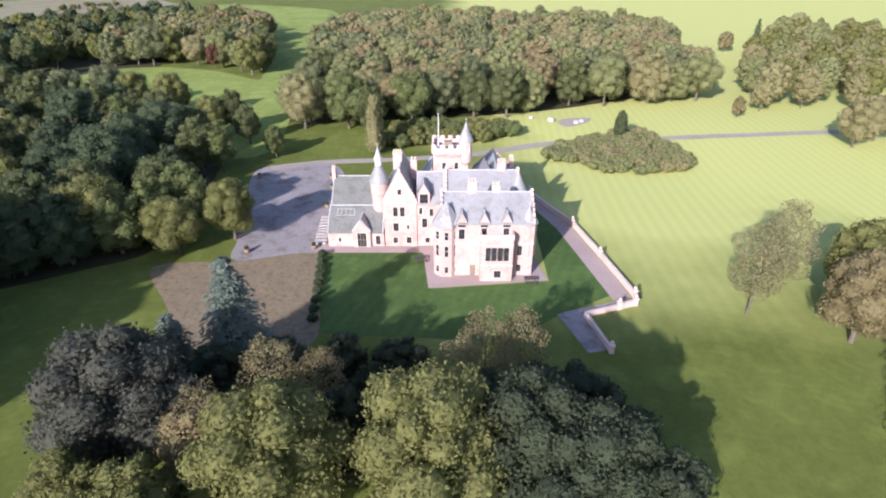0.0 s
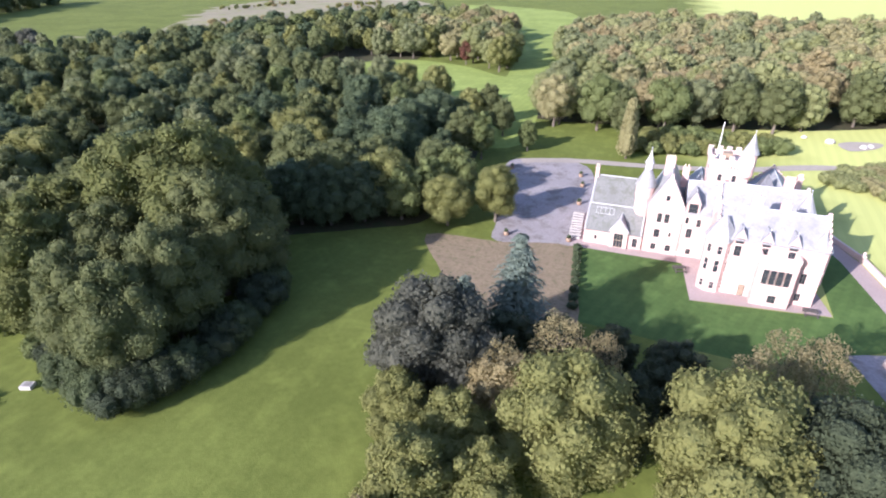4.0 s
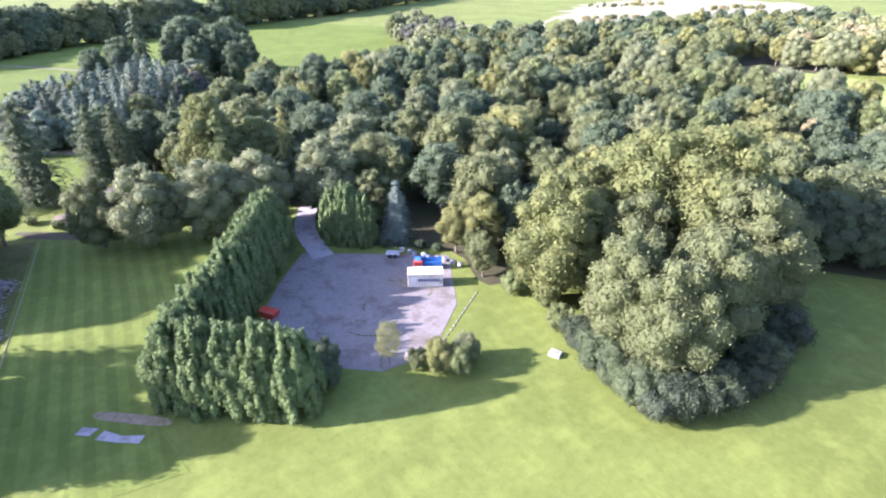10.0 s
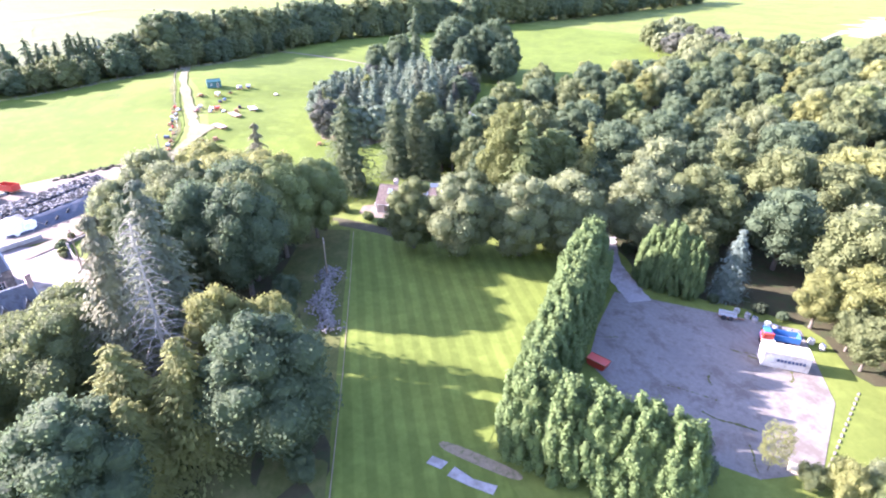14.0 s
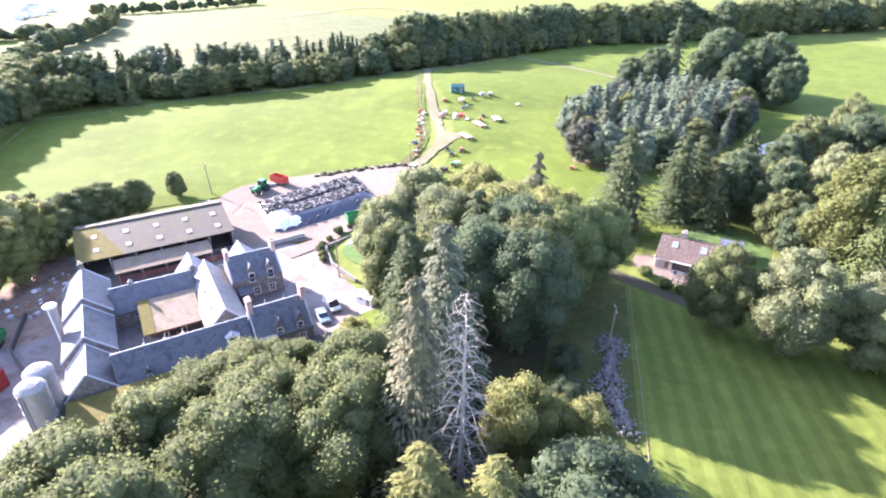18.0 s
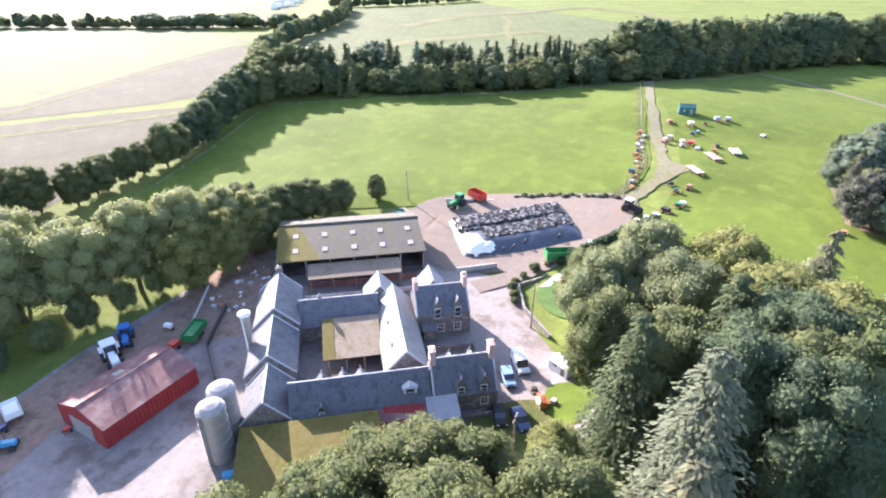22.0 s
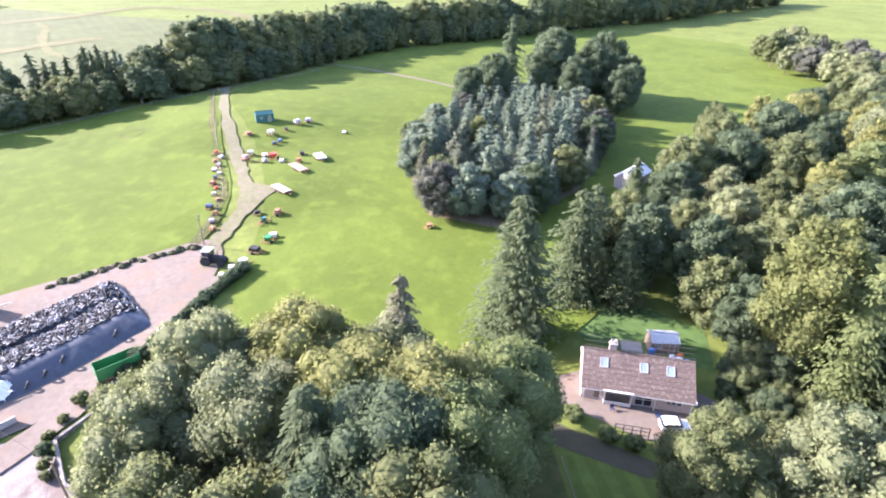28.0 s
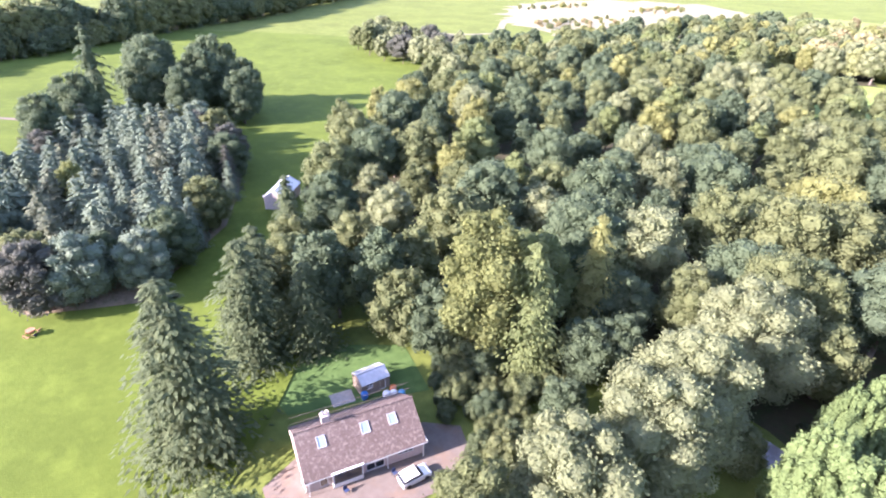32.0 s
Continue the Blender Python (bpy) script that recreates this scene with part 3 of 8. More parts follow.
def flame_crown(seed, height, radius, bottom, count, size, spires=6):
    """Upright foliage in several pointed spires, as cypresses and poplars have."""
    rng = np.random.default_rng(seed)
    pieces, pts, nrm = [], [], []
    bv, bf = ball(4)
    for k in range(spires):
        a = k * 2.39996
        off = 0 if k == 0 else radius * rng.uniform(0.28, 0.50)
        top = height * (1 if k == 0 else rng.uniform(0.74, 0.99))
        cx, cy, r = off * math.cos(a), off * math.sin(a), radius * rng.uniform(0.50, 0.62)
        z = bottom + (top - bottom) * (bv[:, 2:] + 1) / 2
        prof = np.clip(1.08 - (z - bottom) / (top - bottom), 0, 1) ** 0.5
        pieces.append((np.concatenate([np.array((cx, cy)) + bv[:, :2] * r * 0.86 * prof, z * 0.97], 1), bf))
        for i in range(count // spires):
            u, t = rng.uniform(0, 1) ** 0.85, rng.uniform(0, 2 * math.pi)
            rr = r * max(0.0, min(1, 1.12 - u)) ** 0.55 * min(1, 0.55 + u * 4) * rng.uniform(0.84, 1.12) * (1 + 0.16 * math.sin(9 * t + 5 * k + 26 * u) * math.sin(31 * u + 2 * t))
            pts.append((cx + rr * math.cos(t), cy + rr * math.sin(t), bottom + (top - bottom) * u))
            nrm.append((math.cos(t), math.sin(t), 0.25))
    pieces.append(leaves(np.array(pts), np.array(nrm), size, rng, 0.8, 0.9))
    return join(pieces)


def column_crown(seed, height, radius, bottom, lobes, count, size, core=3):
    """Dense upright foliage in many small clumps, with several ragged pointed tips, as an untrimmed cypress has."""
    rng = np.random.default_rng(seed)
    cs, rs = [], []
    for k in range(lobes):
        u = (k + 0.5) / lobes
        a = k * 2.39996 + rng.uniform(-0.5, 0.5)
        wide = min(1.0, 0.72 + 2.5 * u) * (1 - max(0.0, (u - 0.45) / 0.62) ** 1.5)
        out = radius * wide * rng.uniform(0.70, 0.86)
        r = radius * rng.uniform(0.13, 0.21) * (1.05 - 0.45 * u)
        z = bottom + (height - bottom) * min(0.97, u * rng.uniform(0.94, 1.06))
        cs.append((out * math.cos(a), out * math.sin(a), z))
        rs.append((r, r, r * rng.uniform(2.4, 4.0)))
    for k in range(5):
        a, off = k * 1.2566 + rng.uniform(-0.3, 0.3), radius * rng.uniform(0.2, 0.48)
        top = height * rng.uniform(0.9, 1.03)
        cs.append((off * math.cos(a), off * math.sin(a), top - 1.3)), rs.append((radius * 0.13, radius * 0.13, 1.9))
    cs, rs = np.array(cs), np.array(rs)
    bv, bf = ball(core)
    half = (height - bottom) / 2
    prof = np.where(bv[:, 2:] > 0, 1 - 0.55 * np.clip(bv[:, 2:], 0, 1) ** 2, 1.0)
    pieces = [(np.array((0, 0, bottom + half * 0.9)) + bv * np.array((radius * 0.80, radius * 0.80, half * 0.92)) * np.concatenate([prof, prof, np.ones_like(prof)], 1), bf)]
    for c, r in zip(cs, rs):
        pieces.append((c + bv * r * 0.82, bf))
    area = rs[:, 0] * rs[:, 2]
    pick = rng.choice(len(cs), count, p=area / area.sum())
    d = rng.normal(0, 1, (count, 3))
    d /= np.linalg.norm(d, axis=1, keepdims=True)
    p = cs[pick] + d * rs[pick] * rng.uniform(0.80, 1.16, (count, 1))
    keep = p[:, 2] > 0.1
    pieces.append(leaves(p[keep], d[keep] + np.array((0, 0, 0.35)), size, rng, 0.6))
    return join(pieces)


def trunk(bm, height, r, limbs, seed, spread_out=3.5, from_z=0.35):
    rng = random.Random(seed)
    pts = [Vector((0, 0, -0.4))] + [Vector((rng.uniform(-0.12, 0.12) * i, rng.uniform(-0.12, 0.12) * i, height * i / 4)) for i in range(1, 5)]
    for i in range(4):
        rod(bm, pts[i], pts[i + 1], r * (1.25 - 0.27 * i), 8, r * (1.25 - 0.27 * (i + 1)))
    for k in range(limbs):
        z = height * rng.uniform(from_z, 0.85)
        a = k * 2.4 + rng.uniform(-0.3, 0.3)
        base = Vector((0, 0, z))
        m = base + Vector((math.cos(a), math.sin(a), 0.7)) * spread_out * 0.5
        rod(bm, base, m, r * 0.42, 6, r * 0.28)
        rod(bm, m, m + Vector((math.cos(a + 0.3), math.sin(a + 0.3), 1.0)) * spread_out * 0.5, r * 0.28, 5, r * 0.08)
    return bm


# kinds: name, label, category, crown builder and its measures at 18 m height, trunk radius and length, bark
KINDS = {
    "broad": ("broadleaf_tree", "tree", lambda s, n, z, c: broad_crown(s, 18, 7.0, 2.3, 26, n, z, core=c), (0.42, 11, "bark")),
    "mass": ("broadleaf_tree", "tree", lambda s, n, z, c: broad_crown(s, 18, 6.6, 0.4, 30, n, z, 0.6, core=c), (0.42, 11, "bark")),
    "tall": ("broadleaf_tree", "tree", lambda s, n, z, c: broad_crown(s, 18, 5.2, 2.0, 24, n, z, 0.7, core=c), (0.36, 12, "bark")),
    "birch": ("birch_tree", "tree", lambda s, n, z, c: broad_crown(s, 18, 4.2, 3.2, 17, n, z, 0.9, core=c), (0.24, 14, "birch_bark")),
    "wisp": ("birch_tree", "tree", lambda s, n, z, c: broad_crown(s, 18, 4.6, 2.8, 22, n // 2, z * 0.75, 0.8, 0), (0.16, 15, "bark")),
    "spruce": ("spruce_tree", "tree", lambda s, n, z, c: cone_crown(s, 18, 5.2, 0.6, int(n * 0.6), z * 1.02, 0.42, 0.74), (0.26, 16, "bark")),
    "cypress": ("cypress_tree", "tree", lambda s, n, z, c: column_crown(s, 18, 5.6, 0.3, 96, n, z * 1.2, 2), (0.3, 12, "bark")),
    "poplar": ("poplar_tree", "tree", lambda s, n, z, c: flame_crown(s, 18, 3.4, 1.4, n, z, 5), (0.28, 14, "bark")),
    "bush": ("shrub", "shrub", lambda s, n, z, c: broad_crown(s, 18, 14.0, 0.5, 15, n, z, 0.1, core=c), (0.3, 6, "bark")),
}
LOD = {"near": (10500, 0.42, 3), "mid": (3800, 0.62, 2), "far": (1200, 1.05, 2)}
TINTS = {"oak": "green", "olive": "yellow-green", "fresh": "bright green", "dusk": "dark green", "tan": "tan-leaved", "sage": "pale sage-green", "slate_needle": "slate-green", "copper": "copper-leaved", "gold": "golden", "needle": "dark green", "yew": "blackish green", "ash": "dull grey-green", "lime": "olive-green", "straw": "straw-coloured", "pale_olive": "pale olive-green", "blue_needle": "blue-grey", "grey_needle": "grey-green", "cypress": "green", "pale_needle": "pale dying"}
crowns, made_trees = {}, {}


def crown(kind, lod, v):
    key = (kind, lod, v)
    if key not in crowns:
        n, z, c = LOD[lod]
        crowns[key] = KINDS[kind][2](100 + 7 * v + len(kind), n, z * (1.5 if kind == "bush" else 1.0), c)
    return crowns[key]


def tree(kind, tint, x, y, h, w=1.0, lod="mid", v=0, label="", group="", up=0.0):
    """A tree of a height at a place: the first of its sort is built, the others are copies."""
    name, cat, _, (tr, tl, bark) = KINDS[kind]
    key = (kind, tint, lod, v)
    rng = random.Random(int(x * 31 + y * 17))
    s = h / 18
    m = on(x, y, rng.uniform(0, 360), up - 0.1, s * w, s)
    text = label or "%s %s with a full crown" % (TINTS[tint], name.replace("_", " "))
    if key in made_trees:
        first = made_trees[key]
        ob = copy_thing(first, m @ Matrix.Diagonal((*[1 / c for c in first.scale], 1)))
        return tagged(ob, text, cat, group)
    ob = made_trees[key] = thing(name, m, text, cat, group)
    part("trunk", trunk(bmesh.new(), tl, tr, 3 if lod == "far" else 7, v, 3.5 if kind in ("broad", "tall", "birch", "wisp") else 0.8), bark, ob)
    me = quads("crown", *crown(kind, lod, v))
    me.materials.append(M[tint])
    share("crown", me, ob, Matrix())
    return ob


def woodland(name, spots, tints, label, kinds=("broad", "tall"), tall=(13, 19), lod="far", seed=5, wide=(0.9, 1.2)):
    """A wood too far off to count: one sheet of crowns and trunks, a mesh for each tint."""
    rng = random.Random(seed)
    bins = {}
    for x, y in spots:
        k, v, t = rng.choice(kinds), rng.randrange(3), rng.choice(tints)
        cv, cf = crown(k, lod, v)
        s, a = rng.uniform(*tall) / 18, rng.uniform(0, 6.28)
        w = s * rng.uniform(*wide)
        c, d = math.cos(a) * w, math.sin(a) * w
        bins.setdefault(t, []).append((np.stack([x + cv[:, 0] * c - cv[:, 1] * d, y + cv[:, 0] * d + cv[:, 1] * c, land(x, y) - 0.3 + cv[:, 2] * s], 1), cf))
    root = thing(name, Matrix(), label, "woodland", "", "stuff")
    for t, pieces in bins.items():
        me = quads("crowns", *join(pieces))
        me.materials.append(M[t])
        tagged(share("crowns", me, root, Matrix()), "", "", "", "stuff")
    bm = bmesh.new()
    for x, y in spots:
        z, up = land(x, y), tall[0] * 0.5
        rod(bm, (x, y, z - 0.5), (x, y, z + up), 0.02 * up + 0.1, 5, 0.015 * up + 0.05)
    tagged(part("trunks", bm, "bark", root), "", "", "", "stuff")
    return root


# ---- ground ----
gv = [(x, y, GZ[j][i]) for j, y in enumerate(GY) for i, x in enumerate(GX)]
gw = len(GX)
gf = [(j * gw + i, j * gw + i + 1, (j + 1) * gw + i + 1, (j + 1) * gw + i) for j in range(len(GY) - 1) for i in range(gw - 1)]
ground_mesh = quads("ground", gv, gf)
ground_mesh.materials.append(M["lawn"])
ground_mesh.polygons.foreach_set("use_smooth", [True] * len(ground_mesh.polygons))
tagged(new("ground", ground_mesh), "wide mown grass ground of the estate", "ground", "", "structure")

patch("far_meadow", curvy([(-50, 150), (-54, 200), (-58, 250), (-62, 300), (-85, 400), (-105, 560), (-230, 610), (-170, 470), (-128, 410), (-98, 335), (-84, 264), (-84, 250), (-106, 270), (-136, 284), (-160, 281), (-172, 262), (-178, 238), (-160, 192), (-130, 158), (-100, 140), (-75, 144)], per=5), "park", 0.06, "sunlit meadow between the woods", "grass")
patch("wood_floor", curvy([(-55, 95), (-58, 130), (-70, 185), (-105, 218), (-140, 275), (-150, 335), (-150, 440), (-235, 480), (-285, 390), (-300, 310), (-330, 240), (-330, 190), (-262, 60), (-245, 28), (-200, 8), (-178, 4), (-160, 17), (-146, 18.5), (-136, 16.5), (-119, 32.5), (-105, 30), (-102, 50), (-84, 72), (-66, 84)], per=4), "soil", 0.05, "dark leaf-littered floor of the main wood", "ground")
patch("castle_wood_floor", curvy([(-52, 180), (-12, 182), (36, 194), (75, 212), (94, 212), (110, 260), (128, 390), (-30, 430), (-78, 350), (-60, 260), (-50, 205)], per=4), "soil", 0.055, "dark floor of the wood behind the mansion", "ground")
patch("farm_wood_floor", curvy([(-112, -42), (-128, -44), (-160, -42), (-180, -38), (-187, -44), (-189, -58), (-188, -72), (-182, -73), (-176, -66), (-158, -74), (-146, -92), (-132, -104), (-118, -104), (-104, -80), (-100, -55)], per=4), "soil", 0.05, "dark floor under the trees beside the farm", "ground")

patch("field_north", curvy([(-240, -68), (-262, -66), (-300, -70), (-366, -80), (-420, -42), (-520, 20), (-560, 150), (-430, 240), (-330, 190), (-262, 60), (-245, 26), (-212, 4), (-198, -12), (-188, -30), (-184, -46), (-194, -64), (-222, -71)], per=4), "field", 0.18, "bright green pasture by the spruce plantation", "field")
patch("field_west", curvy([(-222, -128), (-232, -104), (-240, -82), (-262, -74), (-300, -79), (-367, -88), (-352, -118), (-330, -152), (-306, -205), (-285, -228), (-235, -212), (-195, -196), (-200, -165), (-212, -146)], per=4), "field", 0.18, "bright green rolling pasture behind the barn", "field")
patch("hay_field", curvy([(-150, -215), (-195, -214), (-228, -219), (-275, -240), (-262, -262), (-210, -300), (-150, -330), (-80, -300)], per=4), "hay", 0.08, "pale stubble field beyond the tree line", "field")
patch("hay_field", [(-205, -312), (-268, -270), (-290, -262), (-400, -330), (-330, -480), (-180, -470), (-90, -380)], "hay", 0.08, "pale stubble field with hedges", "field")
patch("valley_field", [(-205, -330), (-239, -315), (-341, -337), (-415, -348), (-445, -430), (-377, -535), (-290, -560), (-200, -440)], "pale", 0.12, "pale greenish field below the village", "field")
patch("hill_field", [(-310, -258), (-365, -300), (-440, -330), (-620, -420), (-760, -300), (-640, -120), (-440, -60), (-385, -100), (-350, -170)], "pale", 0.1, "pale green hill pasture beyond the belt", "field")
patch("hill_field", [(-420, -420), (-520, -410), (-800, -560), (-900, -900), (-300, -900), (-300, -520)], "pale", 0.1, "pale green valley fields", "field")
strip("mown_strip", [(-395, -262), (-425, -255), (-458, -250), (-521, -210), (-560, -180)], 14.0, "mown", 0.3, "pale mown strip across the hill pasture", "grass", 3, 2.0)
strip("mown_strip", [(-534, -292), (-590, -285), (-640, -276), (-690, -235), (-762, -198), (-740, -130), (-660, -84), (-600, -58)], 16.0, "mown", 0.3, "pale curving mown strip on the hill", "grass", 4, 2.0)
strip("hill_path", [(-480, -172), (-505, -190), (-560, -212), (-610, -226), (-650, -245)], 5.0, "mown", 0.34, "faint path over the hill pasture", "track", 4, 0.8)
patch("estate_lawn_strip", [(-173, -30), (-108, -42), (-100, -42), (-96, -22), (-110, -24), (-122, -14), (-140, 2), (-152, 8), (-160, -8), (-168, -20)], "lawn_strip", 0.04, "mown lawn with straight mowing stripes", "grass")
patch("walled_lawn", [(-23, 91.5), (-3.5, 91.5), (-2, 78.5), (18.5, 81), (19.5, 118), (21, 118), (29, 77), (18, 70.5), (10, 64), (-19, 66), (-22.8, 80)], "court", 0.03, "smooth green lawn in front of the mansion", "grass")
patch("heather_bed", curvy([(-53, 86), (-38, 88), (-24, 91), (-21, 78), (-20, 62), (-40, 62), (-44, 72)], per=4), "heather", 0.045, "brown heather bed beside the forecourt", "garden bed")
patch("rough_bank", [(-174, -31), (-108, -43), (-98, -52), (-104, -60), (-130, -52), (-160, -46), (-178, -40)], "rough", 0.06, "rough weedy bank beside the striped lawn", "ground")

patch("forecourt", curvy([(-38.5, 88.2), (-23, 91.5), (-22.6, 94), (-23, 118), (-28, 139.5), (-40, 141), (-49, 137), (-47, 120), (-44, 104), (-41, 96)], per=4), "tarmac", 0.04, "grey forecourt beside the mansion", "forecourt")
patch("mansion_walk", [(-24.5, 91.3), (-3.8, 91.3), (-2.5, 78.6), (18.4, 81.2), (17.2, 89), (17, 118), (-22, 118), (-22.8, 118), (-24.5, 95)], "gravel", 0.05, "pinkish gravel walk round the mansion", "path")
strip("drive", [(-46, 138), (-32, 143), (-12, 145.5), (9, 150), (33, 159), (75, 162), (117, 166), (190, 176), (330, 190)], 3.6, "path", 0.08, "pale gravel drive through the park")
YARD_EDGE = [(-136, 9.5), (-118, 31.2), (-104, 22), (-96, 11), (-97.2, 3.5), (-101.5, -0.9), (-110, -3.5), (-120.5, -4.5), (-128, 1.5)]
patch("hard_standing", YARD_EDGE, "yard", 0.04, "cracked grey hard standing", "yard")
crack_rng = random.Random(77)
for k in range(9):
    cx, cy = crack_rng.uniform(-130, -99), crack_rng.uniform(-3, 26)
    a = radians(52 + crack_rng.choice((0, 0, 90)) + crack_rng.uniform(-14, 14))
    L = crack_rng.uniform(2, 7)
    pts = [(cx + math.cos(a) * L * u + crack_rng.uniform(-0.25, 0.25), cy + math.sin(a) * L * u + crack_rng.uniform(-0.25, 0.25)) for u in (-0.5, -0.2, 0.1, 0.5)]
    if all(inside(x, y, YARD_EDGE) for x, y in pts):
        strip("weedy_crack", pts, crack_rng.uniform(0.10, 0.26), "rough", 0.055, "dark weedy crack in the hard standing", "crack", k, 0.12)
strip("yard_lane", [(-132, 12), (-136.5, 12.6), (-146, 14.6), (-156, 20)], 4.2, "tarmac", 0.08, "grey lane from the yard into the wood")
strip("cottage_path", [(-181, -34), (-176, -28), (-170, -22), (-165, -17)], 1.4, "hay", 0.08, "pale path in front of the cottage", "path")
patch("cottage_yard", [(-185.5, -26.5), (-182, -28), (-172.6, -19.6), (-168, -10), (-174, -5.5), (-178, -8), (-186, -20)], "mud", 0.06, "pinkish dirt drive round the cottage", "yard")
patch("cottage_garden", [(-192, -18), (-186, -10), (-181, -3), (-190, 2), (-200, -6), (-202, -16)], "court", 0.05, "green garden lawn behind the cottage", "grass")
patch("farm_yard", curvy([(-118, -118), (-128, -104), (-150, -92), (-152, -82), (-160, -74), (-172, -76), (-182, -84), (-196, -94), (-200, -108), (-214, -120), (-200, -140), (-180, -150), (-160, -152), (-140, -152), (-118, -146), (-108, -132)], per=4), "farmyard", 0.05, "dusty concrete farmyard", "yard")
patch("silage_apron", curvy([(-196, -108), (-203, -92), (-212, -84), (-224, -76), (-238, -74), (-244, -78), (-240, -90), (-236, -104), (-232, -116), (-226, -126), (-214, -128), (-204, -120)], per=4), "mud", 0.22, "bare earth apron round the silage clamp", "yard")
strip("farm_road", [(-160, -72), (-172, -80), (-181, -88), (-189, -98), (-198, -106), (-212, -122), (-218, -132)], 6.0, "farmyard", 0.12, "concrete farm road")
strip("farm_road", [(-192, -100), (-203, -91), (-213, -83), (-228, -74)], 4.5, "mud", 0.25, "dusty farm road")
TRACK = [(-232, -76), (-241, -76), (-257, -70.5), (-272, -71.5), (-297, -75.5), (-335, -81), (-371, -84)]
strip("field_track", TRACK, 3.2, "verge", 0.27, "trodden dirt track across the pasture", "track", 3, 0.5)
for off in (-0.75, 0.75):
    strip("wheel_rut", [(x + 0.1 * off, y + off) for x, y in TRACK], 0.8, "mud", 0.13, "bare earth wheel rut of the track", "track", 9, 0.18)
strip("fence_verge", [(-243, -80), (-262, -76), (-300, -81), (-340, -85.5), (-369, -88.5)], 2.0, "rough", 0.25, "rough weedy verge along the track fence", "grass", 5, 0.6)
patch("plantation_floor", [(x + (x + 275) * 0.01, y + (y - 3) * 0.02) for x, y in ((-278, -29), (-240, -30), (-231, -17), (-246, 8), (-262, 22), (-288, 38), (-312, 36), (-322, 8), (-302, -10))], "heather", 0.26, "brown needle-strewn floor of the spruce plantation", "ground")
ring = [(-318.9 + 3.4 * math.cos(k * 0.628), -107.2 + 3.4 * math.sin(k * 0.628)) for k in range(11)]
strip("feeding_ring", ring, 0.7, "rough", 0.25, "worn ring in the pasture turf", "ground", 6, 0.2)
patch("track_apron", curvy([(-252, -70), (-260, -70.5), (-268, -71), (-265, -66), (-262, -63), (-258, -66)], per=4), "verge", 0.30, "bare earth beside the track", "ground")
strip("hill_track", [(-436, -38), (-420, -22), (-400, -8), (-370, 10), (-340, 20)], 2.4, "mud", 0.25, "faint grey track over the pasture", "track")
patch("quarry", curvy([(-322, 356), (-362, 366), (-430, 410), (-480, 500), (-470, 620), (-360, 680), (-260, 600), (-262, 500), (-290, 420)], per=9, wobble=11.0), "sand", 0.2, "pale sand quarry beyond the wood", "quarry")
strip("quarry_road", [(-420, 395), (-392, 345), (-380, 330), (-400, 300), (-430, 290)], 6.0, "sand", 0.25, "pale quarry road")
patch("car_grass", curvy([(-152, -84), (-156, -76), (-163, -74), (-166, -79), (-163, -85), (-157, -88)], per=4), "rough", 0.17, "worn brownish grass where cars park", "grass")
patch("farm_garden", curvy([(-168.8, -79.4), (-171, -75.5), (-169, -72), (-162.4, -73.6), (-162.6, -77.6)], per=4), "field", 0.2, "small green garden lawn by the farmhouse", "grass")
patch("yard_dirt", curvy([(-160, -132), (-168, -132), (-178, -139), (-190, -150), (-180, -152), (-160, -150), (-140, -151), (-120, -146), (-112, -134), (-124, -138), (-150, -142)], per=4), "red_dirt", 0.10, "reddish brown dirt below the trees", "ground")
strip("field_line", [(-246, -36), (-270, -43), (-300, -46.5), (-350, -58)], 0.6, "field", 0.24, "faint strip of longer grass across the pasture", "grass")


# ---- woods ----
rng = random.Random(11)
W_MAIN = curvy([(-57, 98), (-59, 128), (-66, 150), (-82, 168), (-106, 180), (-134, 190), (-166, 212), (-184, 238), (-190, 290), (-180, 350), (-190, 450), (-232, 468), (-280, 385), (-296, 310), (-322, 238), (-322, 190), (-262, 66), (-247, 38), (-212, 2), (-202, -4), (-190, 4), (-176, 12), (-160, 26), (-140, 36), (-122, 40), (-110, 46), (-100, 72), (-84, 82), (-66, 88)], per=3)
spots = scatter(W_MAIN, 9.5, 21, ((-181, 11, 7), (-172.5, 8, 7), (-170, 23, 5), (-187, 5, 3)))
near_spots = sorted(spots, key=lambda p: min(math.hypot(p[0] + 62, p[1] + 10), math.hypot(p[0] + 143, p[1] + 30)))
SHADES = ["oak"] * 8 + ["dusk"] * 6 + ["olive"] * 2 + ["fresh"] * 2 + ["sage"] * 2
for x, y in near_spots[:70]:
    k = rng.choice(("broad", "broad", "broad", "mass", "tall"))
    tree(k, rng.choice(SHADES), x, y, rng.uniform(11.5, 18), rng.uniform(0.9, 1.12), "mid", rng.randrange(3), group="trees of the main wood")
woodland("main_wood", near_spots[70:300], SHADES, "dense mixed broadleaf wood in late summer leaf", tall=(11.5, 18), lod="mid", wide=(0.9, 1.12))
woodland("main_wood", near_spots[300:], SHADES, "far part of the dense broadleaf wood", tall=(11.5, 18), seed=51, wide=(0.95, 1.15))
